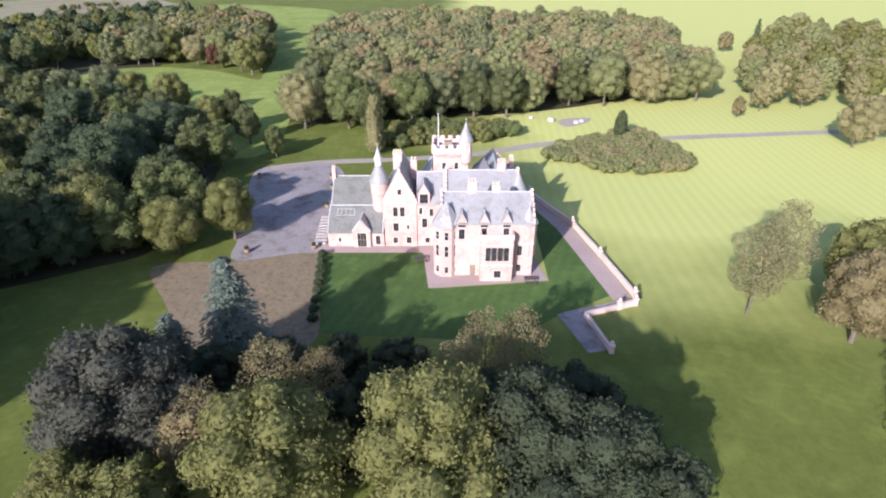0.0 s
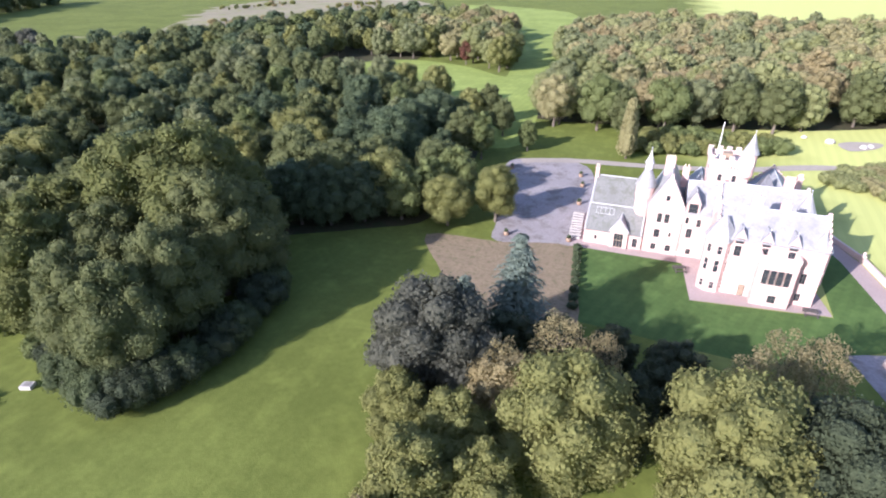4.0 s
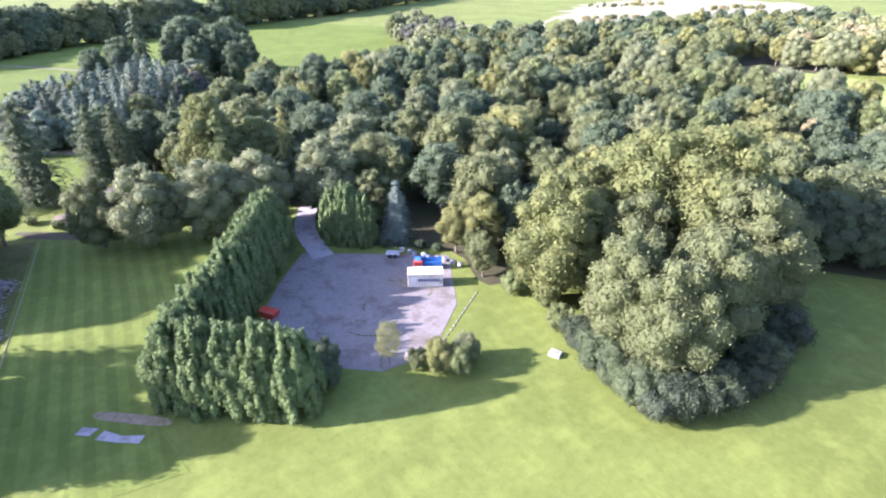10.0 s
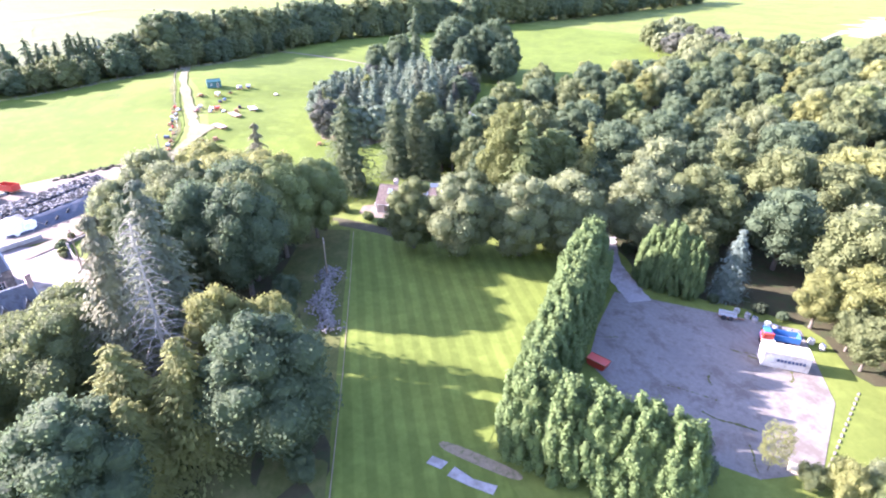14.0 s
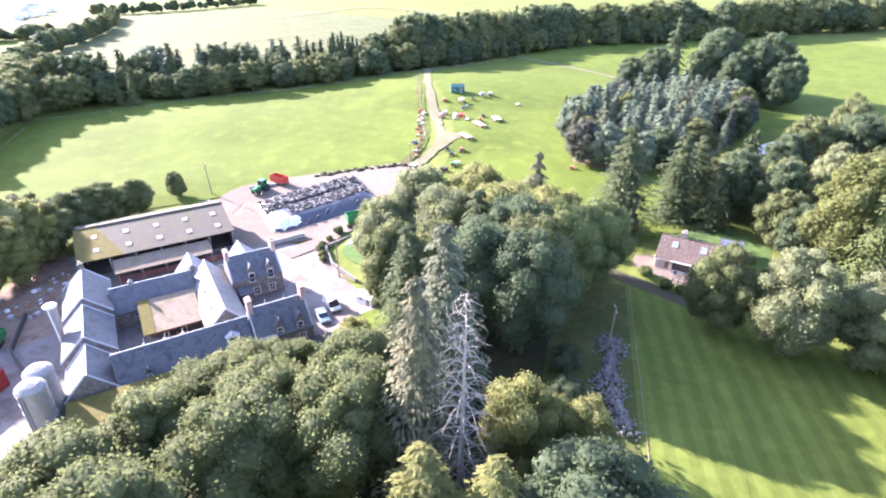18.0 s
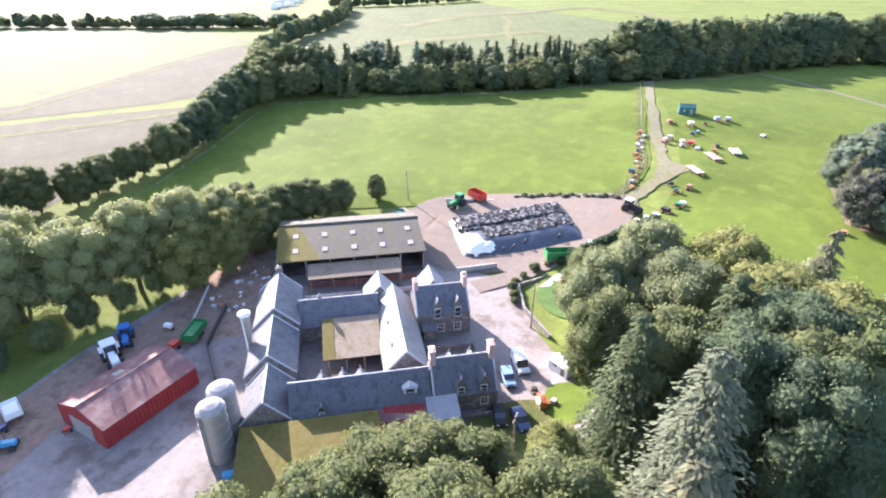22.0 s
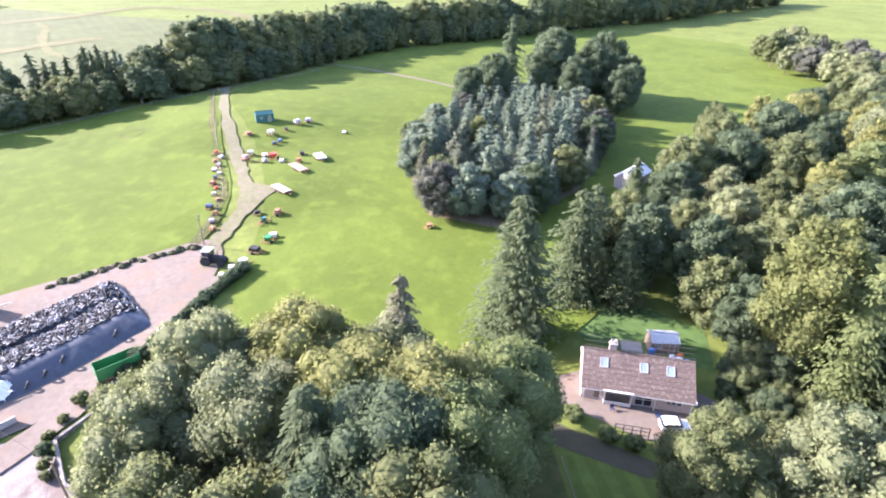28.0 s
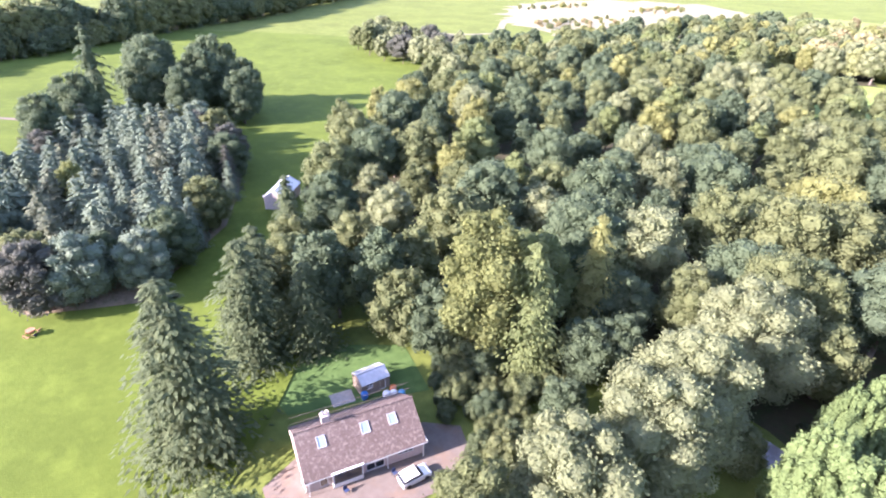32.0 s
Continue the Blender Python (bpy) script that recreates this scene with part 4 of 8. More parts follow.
# wood on the far side of the clearing
W_NORTH = curvy([(-86, 256), (-106, 276), (-136, 291), (-162, 288), (-182, 300), (-172, 360), (-180, 440), (-140, 425), (-112, 370), (-94, 310)], per=3)
spots = sorted(scatter(W_NORTH, 9.2, 26), key=lambda p: p[1])
row_front = spots[:16]
for x, y in row_front:
    tree(rng.choice(("mass", "broad", "tall")), rng.choice(("straw", "sage", "olive", "tan", "oak", "pale_olive")), x, y, rng.uniform(14, 19), rng.uniform(0.95, 1.15), "mid", rng.randrange(3), group="trees beyond the clearing")
tree("tall", "copper", -112, 279, 13, 1.0, "mid", 1, "small copper-leaved tree at the wood's edge", "trees beyond the clearing")
woodland("clearing_wood", spots[16:], ["straw", "sage", "olive", "oak", "tan", "pale_olive"], "mixed tan and green wood beyond the clearing", tall=(14, 19), seed=66)
W_BACK = curvy([(-50, 176), (-15, 178), (30, 186), (72, 203), (94, 203), (106, 260), (124, 385), (-28, 425), (-72, 345), (-56, 260), (-46, 210)], per=3)
spots = scatter(W_BACK, 9.2, 22)
front = sorted(spots, key=lambda p: p[1])
for x, y in front[:30]:
    tree(rng.choice(("mass", "broad", "mass")), rng.choice(("pale_olive", "sage", "straw", "tan", "pale_olive", "oak")), x, y, rng.uniform(14, 19), rng.uniform(0.9, 1.1), "mid", rng.randrange(3), group="trees behind the mansion")
woodland("mansion_wood", front[30:], ["straw", "pale_olive", "tan", "pale_olive", "straw", "sage"], "broadleaf wood on the rise behind the mansion", tall=(14, 19), seed=6)
spots = scatter([(110, 190), (150, 195), (210, 260), (260, 330), (220, 380), (160, 300), (125, 230)], 10, 23)
woodland("park_trees", spots, ["straw", "pale_olive", "olive"], "sunlit clump of park trees", tall=(12, 17), seed=7)
spots = scatter([(-325, 180), (-352, 178), (-404, 198), (-414, 222), (-372, 224), (-330, 210)], 9.5, 24)
woodland("quarry_wood", spots, ["sage", "ash", "oak"], "thin wood between the pastures", tall=(14, 20), seed=8)
# spruce plantation
W_SPRUCE = [(-278, -29), (-240, -30), (-231, -17), (-246, 8), (-262, 22), (-288, 38), (-312, 36), (-322, 8), (-302, -10)]
for x, y in scatter(W_SPRUCE, 5.2, 25):
    edge = not inside(x + (x + 275) * 0.18, y + (y - 5) * 0.18, W_SPRUCE)
    if edge:
        tree(rng.choice(("mass", "mass", "spruce")), rng.choice(("ash", "oak", "dusk", "slate_needle")), x, y, rng.uniform(10, 13.5), 1.1, "mid", rng.randrange(3), group="spruce plantation")
    else:
        tree("spruce", rng.choice(("slate_needle", "slate_needle", "slate_needle", "grey_needle")), x, y, rng.uniform(12.5, 16.5), 1.45, "mid", rng.randrange(3), group="spruce plantation")
for x, y, h in ((-318, 2, 18), (-326, 14, 21), (-335, 40, 24), (-322, 66, 20), (-330, 55, 24), (-312, 58, 18), (-345, 45, 27), (-340, 66, 26), (-355, 52, 26), (-336, 24, 25), (-322, 44, 20)):
    tree("spruce" if h == 25 else "mass", "dusk", x, y, h * (1.3 if h == 25 else 1.02), 0.95, "mid", h % 3, group="spruce plantation")
tree("mass", "lime", -266, -11, 15, 0.6, "mid", 1, "small yellow-green tree among blue-grey spruces", "spruce plantation")
# shelter belt
BELT = [(-296, -226), (-314, -190), (-332, -156), (-352, -120), (-370, -94), (-402, -66), (-436, -40), (-468, -10), (-492, 24), (-503, 66), (-528, 118)]
spots, low_spots = [], []
for (x0, y0), (x1, y1) in zip(BELT, BELT[1:]):
    n = int(math.hypot(x1 - x0, y1 - y0) / 6.0)
    for i in range(n):
        for row in range(4):
            u = (i + rng.uniform(0, 0.8)) / n
            d = Vector((y0 - y1, x1 - x0)).normalized() * -1
            off = 2.5 + row * 8 + rng.uniform(-2, 2)
            if d.x > 0:
                d = -d
            (spots if row > 1 else low_spots).append((x0 + (x1 - x0) * u + d.x * off, y0 + (y1 - y0) * u + d.y * off))
woodland("shelter_belt", [p for p in spots if p[1] > -105], ["dusk", "oak", "oak", "needle"], "dark shelter belt of tall mixed trees", ("mass", "tall", "mass", "broad", "spruce"), (20, 27), seed=9, wide=(1.0, 1.35))
woodland("shelter_belt", [p for p in spots if p[1] <= -105], ["needle", "needle", "dusk", "slate_needle"], "pointed spruces along the shelter belt", ("spruce", "spruce", "mass", "spruce"), (16.5, 21), seed=92, wide=(1.1, 1.4))
woodland("shelter_belt", low_spots, ["dusk", "oak", "oak", "needle"], "lower front rows of the dark shelter belt", ("mass", "mass", "tall", "spruce"), (10.5, 15), seed=91, wide=(1.05, 1.4))
spots = [(x - rng.uniform(0, 16), y + rng.uniform(-5, 5)) for x, y in curvy([(-528, 118), (-556, 170), (-570, 235), (-615, 330), (-680, 470)], False, 16) for _ in range(3)]
woodland("far_belt", spots, ["dusk", "oak"], "distant belt of trees", ("mass", "broad", "spruce"), (20, 27), seed=10)
strip("field_lane", [(-120, -338), (-175, -306), (-219, -277), (-250, -258), (-272, -246)], 4.5, "rough", 0.16, "farm lane with rough verges between stubble fields", "track", 21, 0.7)
strip("field_ditch", [(-150, -292), (-200, -302), (-239, -309), (-341, -331), (-410, -342)], 2.4, "rough", 0.16, "dark weedy ditch across the stubble", "ditch", 22, 0.5)
# tree line past the farm
for x, y in curvy([(-150, -203), (-170, -209), (-195, -206), (-226, -212), (-250, -222), (-273, -231), (-290, -240)], False, 5):
    tree("mass", rng.choice(("oak", "dusk", "oak")), x + rng.uniform(-2, 2), y + rng.uniform(-2, 2), rng.uniform(10, 14) + max(0.0, (-x - 215) * 0.05), 1.0, "mid", rng.randrange(3), group="tree line by the stubble field")
for x, y, h in ((-284, -230, 16), (-293, -236, 18), (-301, -243, 19), (-309, -250, 19), (-317, -240, 20), (-318, -257, 18)):
    tree("mass", "oak", x, y, h, 1.05, "mid", int(h) % 3, "tall tree where the tree line meets the belt", "tree line by the stubble field")
for line, n, tall, kinds, seed in (
        (((-286, -240), (-330, -268), (-382, -304), (-450, -330), (-527, -350), (-620, -400)), 12, (8, 15), ("broad", "mass"), 31),
        (((-280, -700), (-377, -545), (-440, -440), (-499, -355)), 24, (5, 12), ("broad", "mass", "bush"), 34),
        (((-640, -430), (-700, -380), (-790, -330)), 16, (6, 12), ("broad", "mass"), 35)):
    spots = [(x + rng.uniform(-2, 2), y + rng.uniform(-2, 2)) for x, y in curvy(line, False, n)]
    woodland("hedgerow", spots, ["dusk", "oak"], "far hedgerow with scattered trees", kinds, tall, seed=seed)

# ---- single trees ----
def row(kind, tint, places, lod="mid", group="", label="", w=1.0):
    for i, (x, y, h) in enumerate(places):
        tree(kind, tint, x, y, h, w, lod, i % 3, label, group)


ESTATE = "trees below the mansion lawn"
row("broad", "ash", [(-33, 41, 19)], "near", ESTATE, "dark grey-green rounded broadleaf tree", 1.0)
row("broad", "olive", [(-16, 34, 18), (-1, 35, 18.5)], "near", ESTATE, "large yellow-green sycamore with a domed crown", 1.0)
row("tall", "olive", [(-28, 23, 15.5)], "near", ESTATE, w=1.0)
row("broad", "yew", [(8, 37, 17), (13, 33, 16.5), (15, 44, 12)], "near", ESTATE)
row("wisp", "tan", [(5, 51, 15), (9.5, 53, 14), (2, 47, 14)], "near", ESTATE, "thin tan-leaved birch tree")
row("wisp", "tan", [(-19, 46, 15), (-14, 48, 12), (-24, 40, 14)], "near", ESTATE, "thin tan-leaved birch tree")
row("tall", "yew", [(-8, 46, 11), (-10, 40, 13)], "near", ESTATE)
row("spruce", "blue_needle", [(-26.4, 56.2, 19), (-33, 53, 13)], "near", ESTATE, "blue-grey spruce beside the heather bed", 1.35)
row("tall", "olive", [(-26, 30, 14), (-33, 32, 13), (-22, 26, 13)], "near", ESTATE, "yellow-green tree among taller trees", 1.1)
row("tall", "tan", [(-23, 37, 14), (-30, 16, 13)], "near", ESTATE, "tan-leaved tree among taller trees", 1.1)
row("mass", "yew", [(-20, 53, 9), (-13, 55, 8), (-5, 53, 9), (-26, 49, 11), (11, 47, 10), (17, 39, 12), (20, 34, 11), (3, 43, 12)], "mid", ESTATE, w=1.2)
for k in range(9):
    tree("bush", "dusk", -22.8 + 0.33 * k, 90 - 2.6 * k, 1.5, 0.75, "far", k % 3, "low dark clipped hedge beside the heather bed", "heather bed hedge")
row("wisp", "straw", [(48, 71, 17), (54, 76, 18)], "near", "park birches", "leaning grey-tan birch on the lawn")
row("broad", "tan", [(60, 64, 15)], "near", "park birches")
row("broad", "olive", [(66, 74, 15)], "mid", "park birches")
row("spruce", "needle", [(56, 46, 14), (62, 40, 15)], "near", "park birches")
row("broad", "olive", [(-50.5, 91.5, 11.5)], "near", "forecourt trees", "round yellow-green maple beside the forecourt", 1.2)
row("broad", "olive", [(-41.5, 97, 13)], "near", "forecourt trees", w=1.0)
row("mass", "dusk", [(-80, 81, 15), (-74, 83, 14), (-68, 87, 14)], "mid", "forecourt trees")
row("mass", "fresh", [(-61, 91, 13), (-57, 97, 13), (-53, 104, 14)], "mid", "forecourt trees")
row("tall", "fresh", [(-57, 135, 14), (-46.4, 146, 9.5)], "mid", "forecourt trees")
row("tall", "oak", [(-65, 168, 14), (-57, 157, 12)], "mid", "clearing trees", w=1.05)
row("broad", "olive", [(-89, 181, 16.5), (-104, 186, 16), (-70, 164, 13)], "mid", "clearing trees", "broad olive-green tree at the clearing's edge", 0.95)
row("broad", "sage", [(-118, 195, 16.5), (-130, 191, 16)], "mid", "clearing trees", w=1.0)
row("broad", "tan", [(-98.7, 140, 12.5)], "mid", "clearing trees", "pinkish tan tree among green ones", 0.95)
row("poplar", "straw", [(-19, 150, 17)], "mid", "", "slender pale golden poplar", 1.0)
row("broad", "straw", [(-44, 172, 17)], "mid", "trees behind the mansion")
row("broad", "fresh", [(-30, 172, 18), (-10, 176, 18)], "mid", "trees behind the mansion")
row("tall", "oak", [(-22, 166, 16)], "mid", "trees behind the mansion")
row("broad", "straw", [(118, 152, 15), (128, 158, 14), (136, 148, 14), (146, 156, 16)], "mid", "park trees by the drive")
row("tall", "tan", [(99, 183, 7.5)], "mid", "park trees by the drive")
row("spruce", "needle", [(169, 313, 19)], "mid", "park trees by the drive")
row("broad", "tan", [(159, 325, 11)], "mid", "park trees by the drive")
row("mass", "needle", [(53, 160, 9.5)], "mid", "", "clipped dark yew above the rhododendrons", 0.62)
for x, y in scatter(curvy([(29, 148), (44, 160), (60, 163), (66, 150), (65, 137), (50, 133), (38, 138)], per=3), 2.9, 41):
    tree("bush", rng.choice(("pale_olive", "straw", "pale_olive")), x, y, rng.uniform(2.6, 3.8), 0.95, "far", rng.randrange(3), "low olive rhododendron in a rounded bed", "rhododendron bed")
for x, y in scatter(curvy([(-16, 154), (0, 158), (18, 162), (20, 170), (2, 172), (-16, 164)], per=3), 4.6, 42):
    tree("bush", rng.choice(("olive", "fresh")), x, y, rng.uniform(3.5, 6.0), 0.9, "far", rng.randrange(3), "green rhododendron behind the mansion", "mansion shrubs")

# the great grove beside the hard standing
GROVE = "great grove"
row("mass", "lime", [(-95.5, 36.5, 22), (-101, 46, 21), (-91, 53, 27), (-84, 57, 28.5)], "near", GROVE, "tall yellow-green lime in a dense grove", 1.0)
row("mass", "lime", [(-99, 58, 23), (-87, 66, 25)], "near", GROVE, "tall yellow-green lime in a dense grove", 1.0)
row("mass", "oak", [(-76, 53, 23)], "near", GROVE, "tall leafy lime at the grove's edge", 1.0)
row("mass", "oak", [(-80, 32, 19.5), (-73, 31.5, 18.5), (-73, 40, 20)], "near", GROVE, "tall leafy lime at the grove's edge", 0.85)
row("mass", "oak", [(-87, 43, 20), (-74, 60, 18), (-76.5, 46, 18)], "near", GROVE, w=0.9)
for x, y in curvy([(-85, 29.6), (-79.5, 27.8), (-75, 26.6), (-71, 26.4), (-68.4, 29), (-66.6, 34), (-65.8, 41), (-67, 49), (-69, 57)], False, 3):
    tree("bush", rng.choice(("needle", "yew")), x, y, rng.uniform(3.6, 6.0), 0.85, "mid", rng.randrange(3), "dark rhododendron skirt of the grove", GROVE)
for x, y in ((-89, 30), (-101, 32), (-104, 36), (-95, 33)):
    tree("bush", "fresh", x, y, rng.uniform(3, 5), 0.7, "far", rng.randrange(3), "green shrub at the grove's foot", GROVE)
# behind the hard standing
YARD = "trees behind the hard standing"
row("spruce", "blue_needle", [(-129.4, 27.2, 13)], "near", YARD, "blue spruce behind the hard standing", 1.1)
row("cypress", "cypress", [(-137, 17, 10.5), (-134.6, 19, 12), (-132.4, 21, 10.5)], "near", YARD, w=0.95)
row("mass", "dusk", [(-163, 16, 10), (-166, 24, 12)], "mid", YARD, w=1.1)
row("mass", "oak", [(-158, 30, 13), (-140, 28, 12), (-145, 8.5, 7)], "mid", YARD, w=1.0)
for x, y in ((-140, 20), (-137, 17.8), (-131, 21), (-128.5, 23.5), (-123.5, 28.5), (-121, 30.5), (-148, 20)):
    tree("bush", rng.choice(("dusk", "yew", "dusk")), x, y, rng.uniform(1.6, 2.8), 0.7, "far", rng.randrange(3), "low dark shrub below the cypresses", YARD)
row("tall", "olive", [(-118, 33, 11), (-114, 36, 13)], "near", YARD, w=1.1)
row("tall", "oak", [(-112, 33, 8), (-108, 31, 9)], "mid", YARD)
row("tall", "dusk", [(-112, 42, 14)], "mid", YARD)
row("wisp", "olive", [(-98, 5.2, 7.5)], "near", YARD, "slim young birch at the yard's edge", 1.0)
for x, y, h, t in ((-93, 10, 5.0, "olive"), (-90.5, 12, 4.5, "fresh"), (-95, 8, 3.2, "oak"), (-92, 14, 4.6, "sage"), (-99.5, -4, 5, "dusk"), (-102, -3, 5.5, "dusk")):
    tree("bush", t, x, y, h, 0.6, "mid", rng.randrange(3), "dense shrub at the yard's edge", YARD)
# the cypress hedge
HEDGE = "tall cypress hedge"
for i, (x, y, h) in enumerate(((-98, -8.5, 10.5), (-100.5, -11, 11), (-103, -14, 11), (-105.5, -17, 11), (-108.5, -19.5, 10.5), (-111.5, -17.5, 11), (-114.5, -15, 10.5), (-117.5, -12.5, 11), (-120.5, -10, 10.5), (-123.5, -7.5, 11), (-126.5, -5, 11), (-129.5, -2.5, 11.5), (-132.5, 0, 11.5), (-135.5, 2.5, 12), (-138.5, 5, 12))):
    tree("cypress", "cypress", x, y, h * 1.08, 1.12, "near", i % 3, "green cypress in a tall untrimmed hedge", HEDGE)
# between the striped lawn and the cottage
LANE = "trees along the lane"
row("mass", "oak", [(-162, -20, 15)], "near", LANE, w=0.9)
row("mass", "sage", [(-157, -12, 17)], "near", LANE, "round pale sage-green sycamore with a domed crown", 1.0)
row("mass", "sage", [(-153, -1, 17), (-151.5, 8, 17)], "near", LANE, w=1.1)
row("mass", "sage", [(-149, 22, 18)], "near", LANE, w=1.1)
row("broad", "oak", [(-148, 34, 17)], "near", LANE, w=0.9)
row("tall", "lime", [(-179, 7.2, 24)], "near", LANE, "tall golden-tinged tree by the cottage", 0.95)
row("spruce", "fresh", [(-172.5, 8, 21.5)], "near", LANE, "tall bright green conifer by the cottage", 1.15)
row("spruce", "olive", [(-170, 22, 21)], "near", LANE, "tall yellowish conifer behind the cottage", 0.95)
row("mass", "dusk", [(-186, 4, 12), (-177, 4, 8), (-166, 12, 10), (-164, 2, 8)], "mid", LANE, w=1.1)
row("mass", "oak", [(-212, -1, 13), (-219, 5, 12), (-206, 1, 14), (-191, 3, 13)], "mid", LANE, w=1.1)
row("spruce", "needle", [(-226, 10, 14), (-216, -5, 13), (-233, 15, 13)], "mid", LANE, w=1.2)
row("spruce", "needle", [(-195.6, -27.8, 24), (-204, -14, 20), (-210, -8, 18), (-200, -7, 15)], "near", LANE, "tall dark green spruce by the cottage", 1.35)
row("tall", "dusk", [(-203, -2, 17), (-196, 4, 17)], "mid", LANE)
row("spruce", "pale_needle", [(-181, -47.5, 24)], "near", LANE, "thin pale spruce with sparse needles", 0.75)
# trees beside the farm
FARM = "trees beside the farm"
row("broad", "olive", [(-183, -58, 21), (-175, -54, 21), (-171, -46, 21)], "near", FARM, "tall leafy sycamore beside the farm", 0.9)
row("broad", "sage", [(-185, -69, 21), (-177, -64, 20), (-180, -49, 19), (-179, -74, 19)], "near", FARM, w=0.9)
row("broad", "oak", [(-184, -77, 17), (-162, -64, 20), (-169, -72, 18), (-160, -50, 21)], "near", FARM, w=0.85)
row("broad", "fresh", [(-167, -44.5, 20), (-173, -38, 17.5), (-176, -36, 16)], "near", FARM, w=0.85)
row("broad", "dusk", [(-155, -51, 21), (-166, -52, 22), (-158, -57, 22)], "near", FARM, w=0.85)
row("spruce", "needle", [(-158, -68, 22), (-170, -58, 22)], "near", FARM, w=1.2)
row("spruce", "pale_needle", [(-130.4, -63.8, 28.5)], "near", FARM, "pale thinning spruce with bare tips", 0.85)
row("spruce", "grey_needle", [(-144.2, -62, 28)], "near", FARM, "tall grey-green spruce among broadleaf trees", 1.05)
row("broad", "oak", [(-140, -87, 15.4), (-136.5, -92, 14.4), (-143.5, -82.5, 13.5), (-133, -81, 17), (-128, -82, 17.5), (-122, -98, 17.5), (-117, -90, 18)], "near", FARM, w=1.05)
row("broad", "oak", [(-130, -93, 17), (-130, -71, 18), (-138, -72, 17)], "near", FARM, w=0.9)
row("broad", "olive", [(-146, -74, 14), (-130, -53, 16), (-129, -46.5, 14)], "near", FARM, w=0.7)
row("mass", "dusk", [(-118.5, -48, 18), (-112.5, -66, 17)], "near", FARM, "blue-green broad tree beside the striped lawn", 1.15)
row("spruce", "olive", [(-119.5, -56, 17), (-121, -62.5, 17), (-115.5, -61, 14)], "near", FARM, w=1.45)
for x, y, h in ((-112, -45, 4), (-116, -44.5, 3.5), (-122, -45, 4), (-150, -45, 5), (-143, -46, 5), (-136, -47, 5)):
    tree("bush", "dusk", x, y, h, 0.6, "mid", rng.randrange(3), "low shrub beside the striped lawn", FARM)
WEST = "trees behind the farm"
row("broad", "pale_olive", [(-147, -168, 19), (-155, -162, 18.5), (-164, -160, 19), (-173, -156, 19)], "near", WEST, "tall sunlit tree behind the farmyard", 0.95)
row("mass", "pale_olive", [(-138, -173, 17), (-128, -177, 17)], "near", WEST, w=0.95)
row("mass", "pale_olive", [(-142, -166, 15), (-124, -172, 15)], "near", WEST, w=0.8)
row("mass", "olive", [(-176, -149, 15), (-185, -151, 15), (-169, -151, 16)], "mid", WEST, w=1.0)
row("broad", "pale_olive", [(-181, -154, 17), (-152, -175, 18)], "near", WEST, w=0.9)
row("mass", "oak", [(-189, -152, 13), (-202, -151, 11), (-198, -153, 11), (-206, -149, 10.5), (-212, -145, 9), (-192, -158, 13), (-209, -147, 8)], "near", WEST, w=1.3)
row("mass", "oak", [(-221, -139, 7.5)], "near", WEST)
for x, y in curvy([(-206, -86), (-214, -80), (-222, -74), (-229, -69)], False, 7):
    tree("bush", "dusk", x, y, rng.uniform(1.6, 2.6), 0.8, "far", rng.randrange(3), "low dark hedge by the farm road", "farm hedge")
for x, y in ((-178, -26.5), (-174, -24), (-172, -21.5), (-184, -31)):
    tree("bush", "fresh", x, y, rng.uniform(1.4, 2.2), 0.9, "far", rng.randrange(3), "garden shrub before the cottage", "cottage shrubs")
for x, y in ((-177, -2), (-174, 1), (-170, -3), (-171, 3), (-167, -7), (-166, -2), (-179, 1), (-168, 6)):
    tree("bush", "oak", x, y, rng.uniform(3, 4.5), 0.8, "far", rng.randrange(3), "wild shrub beside the cottage", "cottage shrubs")
spots = scatter([(-330, 372), (-362, 372), (-430, 420), (-470, 500), (-440, 600), (-350, 640), (-280, 580), (-290, 450)], 9, 61)
spots = [(x, y) for x, y in spots if math.sin(x * 0.05) + math.sin(y * 0.034 + 1) + math.sin((x + y) * 0.021) > 0.5]
woodland("quarry_scrub", spots, ["olive", "tan", "oak"], "scattered scrub over the sandy quarry", ("bush", "mass"), (1.8, 5), seed=62)

for x, y in scatter([(-175, -1), (-170, -8), (-165, -9), (-162, -3), (-164, 6), (-176, 8), (-184, 3), (-181, -0.5)], 3.0, 63):
    tree("bush", rng.choice(("dusk", "needle", "oak")), x, y, rng.uniform(2.6, 4.4), 0.62, "mid", rng.randrange(3), "dark wild shrub in the thicket beside the cottage", "cottage thicket")

for x, y in ((-178, -4), (-180.5, -2), (-182.5, 1), (-176, -5.8), (-185, 4), (-187, 6.5), (-173.5, -3.5)):
    tree("bush", rng.choice(("dusk", "needle")), x, y, rng.uniform(2.2, 3.4), 0.62, "mid", rng.randrange(3), "dark wild shrub in the thicket beside the cottage", "cottage thicket")
for x, y in curvy([(-190, -91), (-197, -93), (-205, -88.5), (-208, -81), (-202, -75), (-192, -75.5)], False, 3):
    tree("bush", rng.choice(("dusk", "oak")), x, y, rng.uniform(1.3, 2.2), 0.7, "far", rng.randrange(3), "rounded shrub round the farm garden", "farm garden shrubs")

for x, y, h in ((-171, -153, 6), (-165, -155, 7), (-158, -156.5, 6), (-151, -158, 7), (-144, -157, 6), (-137, -159, 6.5), (-130, -161, 6), (-123, -163, 7), (-117, -164, 6)):
    tree("bush", rng.choice(("dusk", "oak", "fresh")), x, y, h, 0.5, "mid", rng.randrange(3), "shadowy undergrowth below the tall trees", WEST)


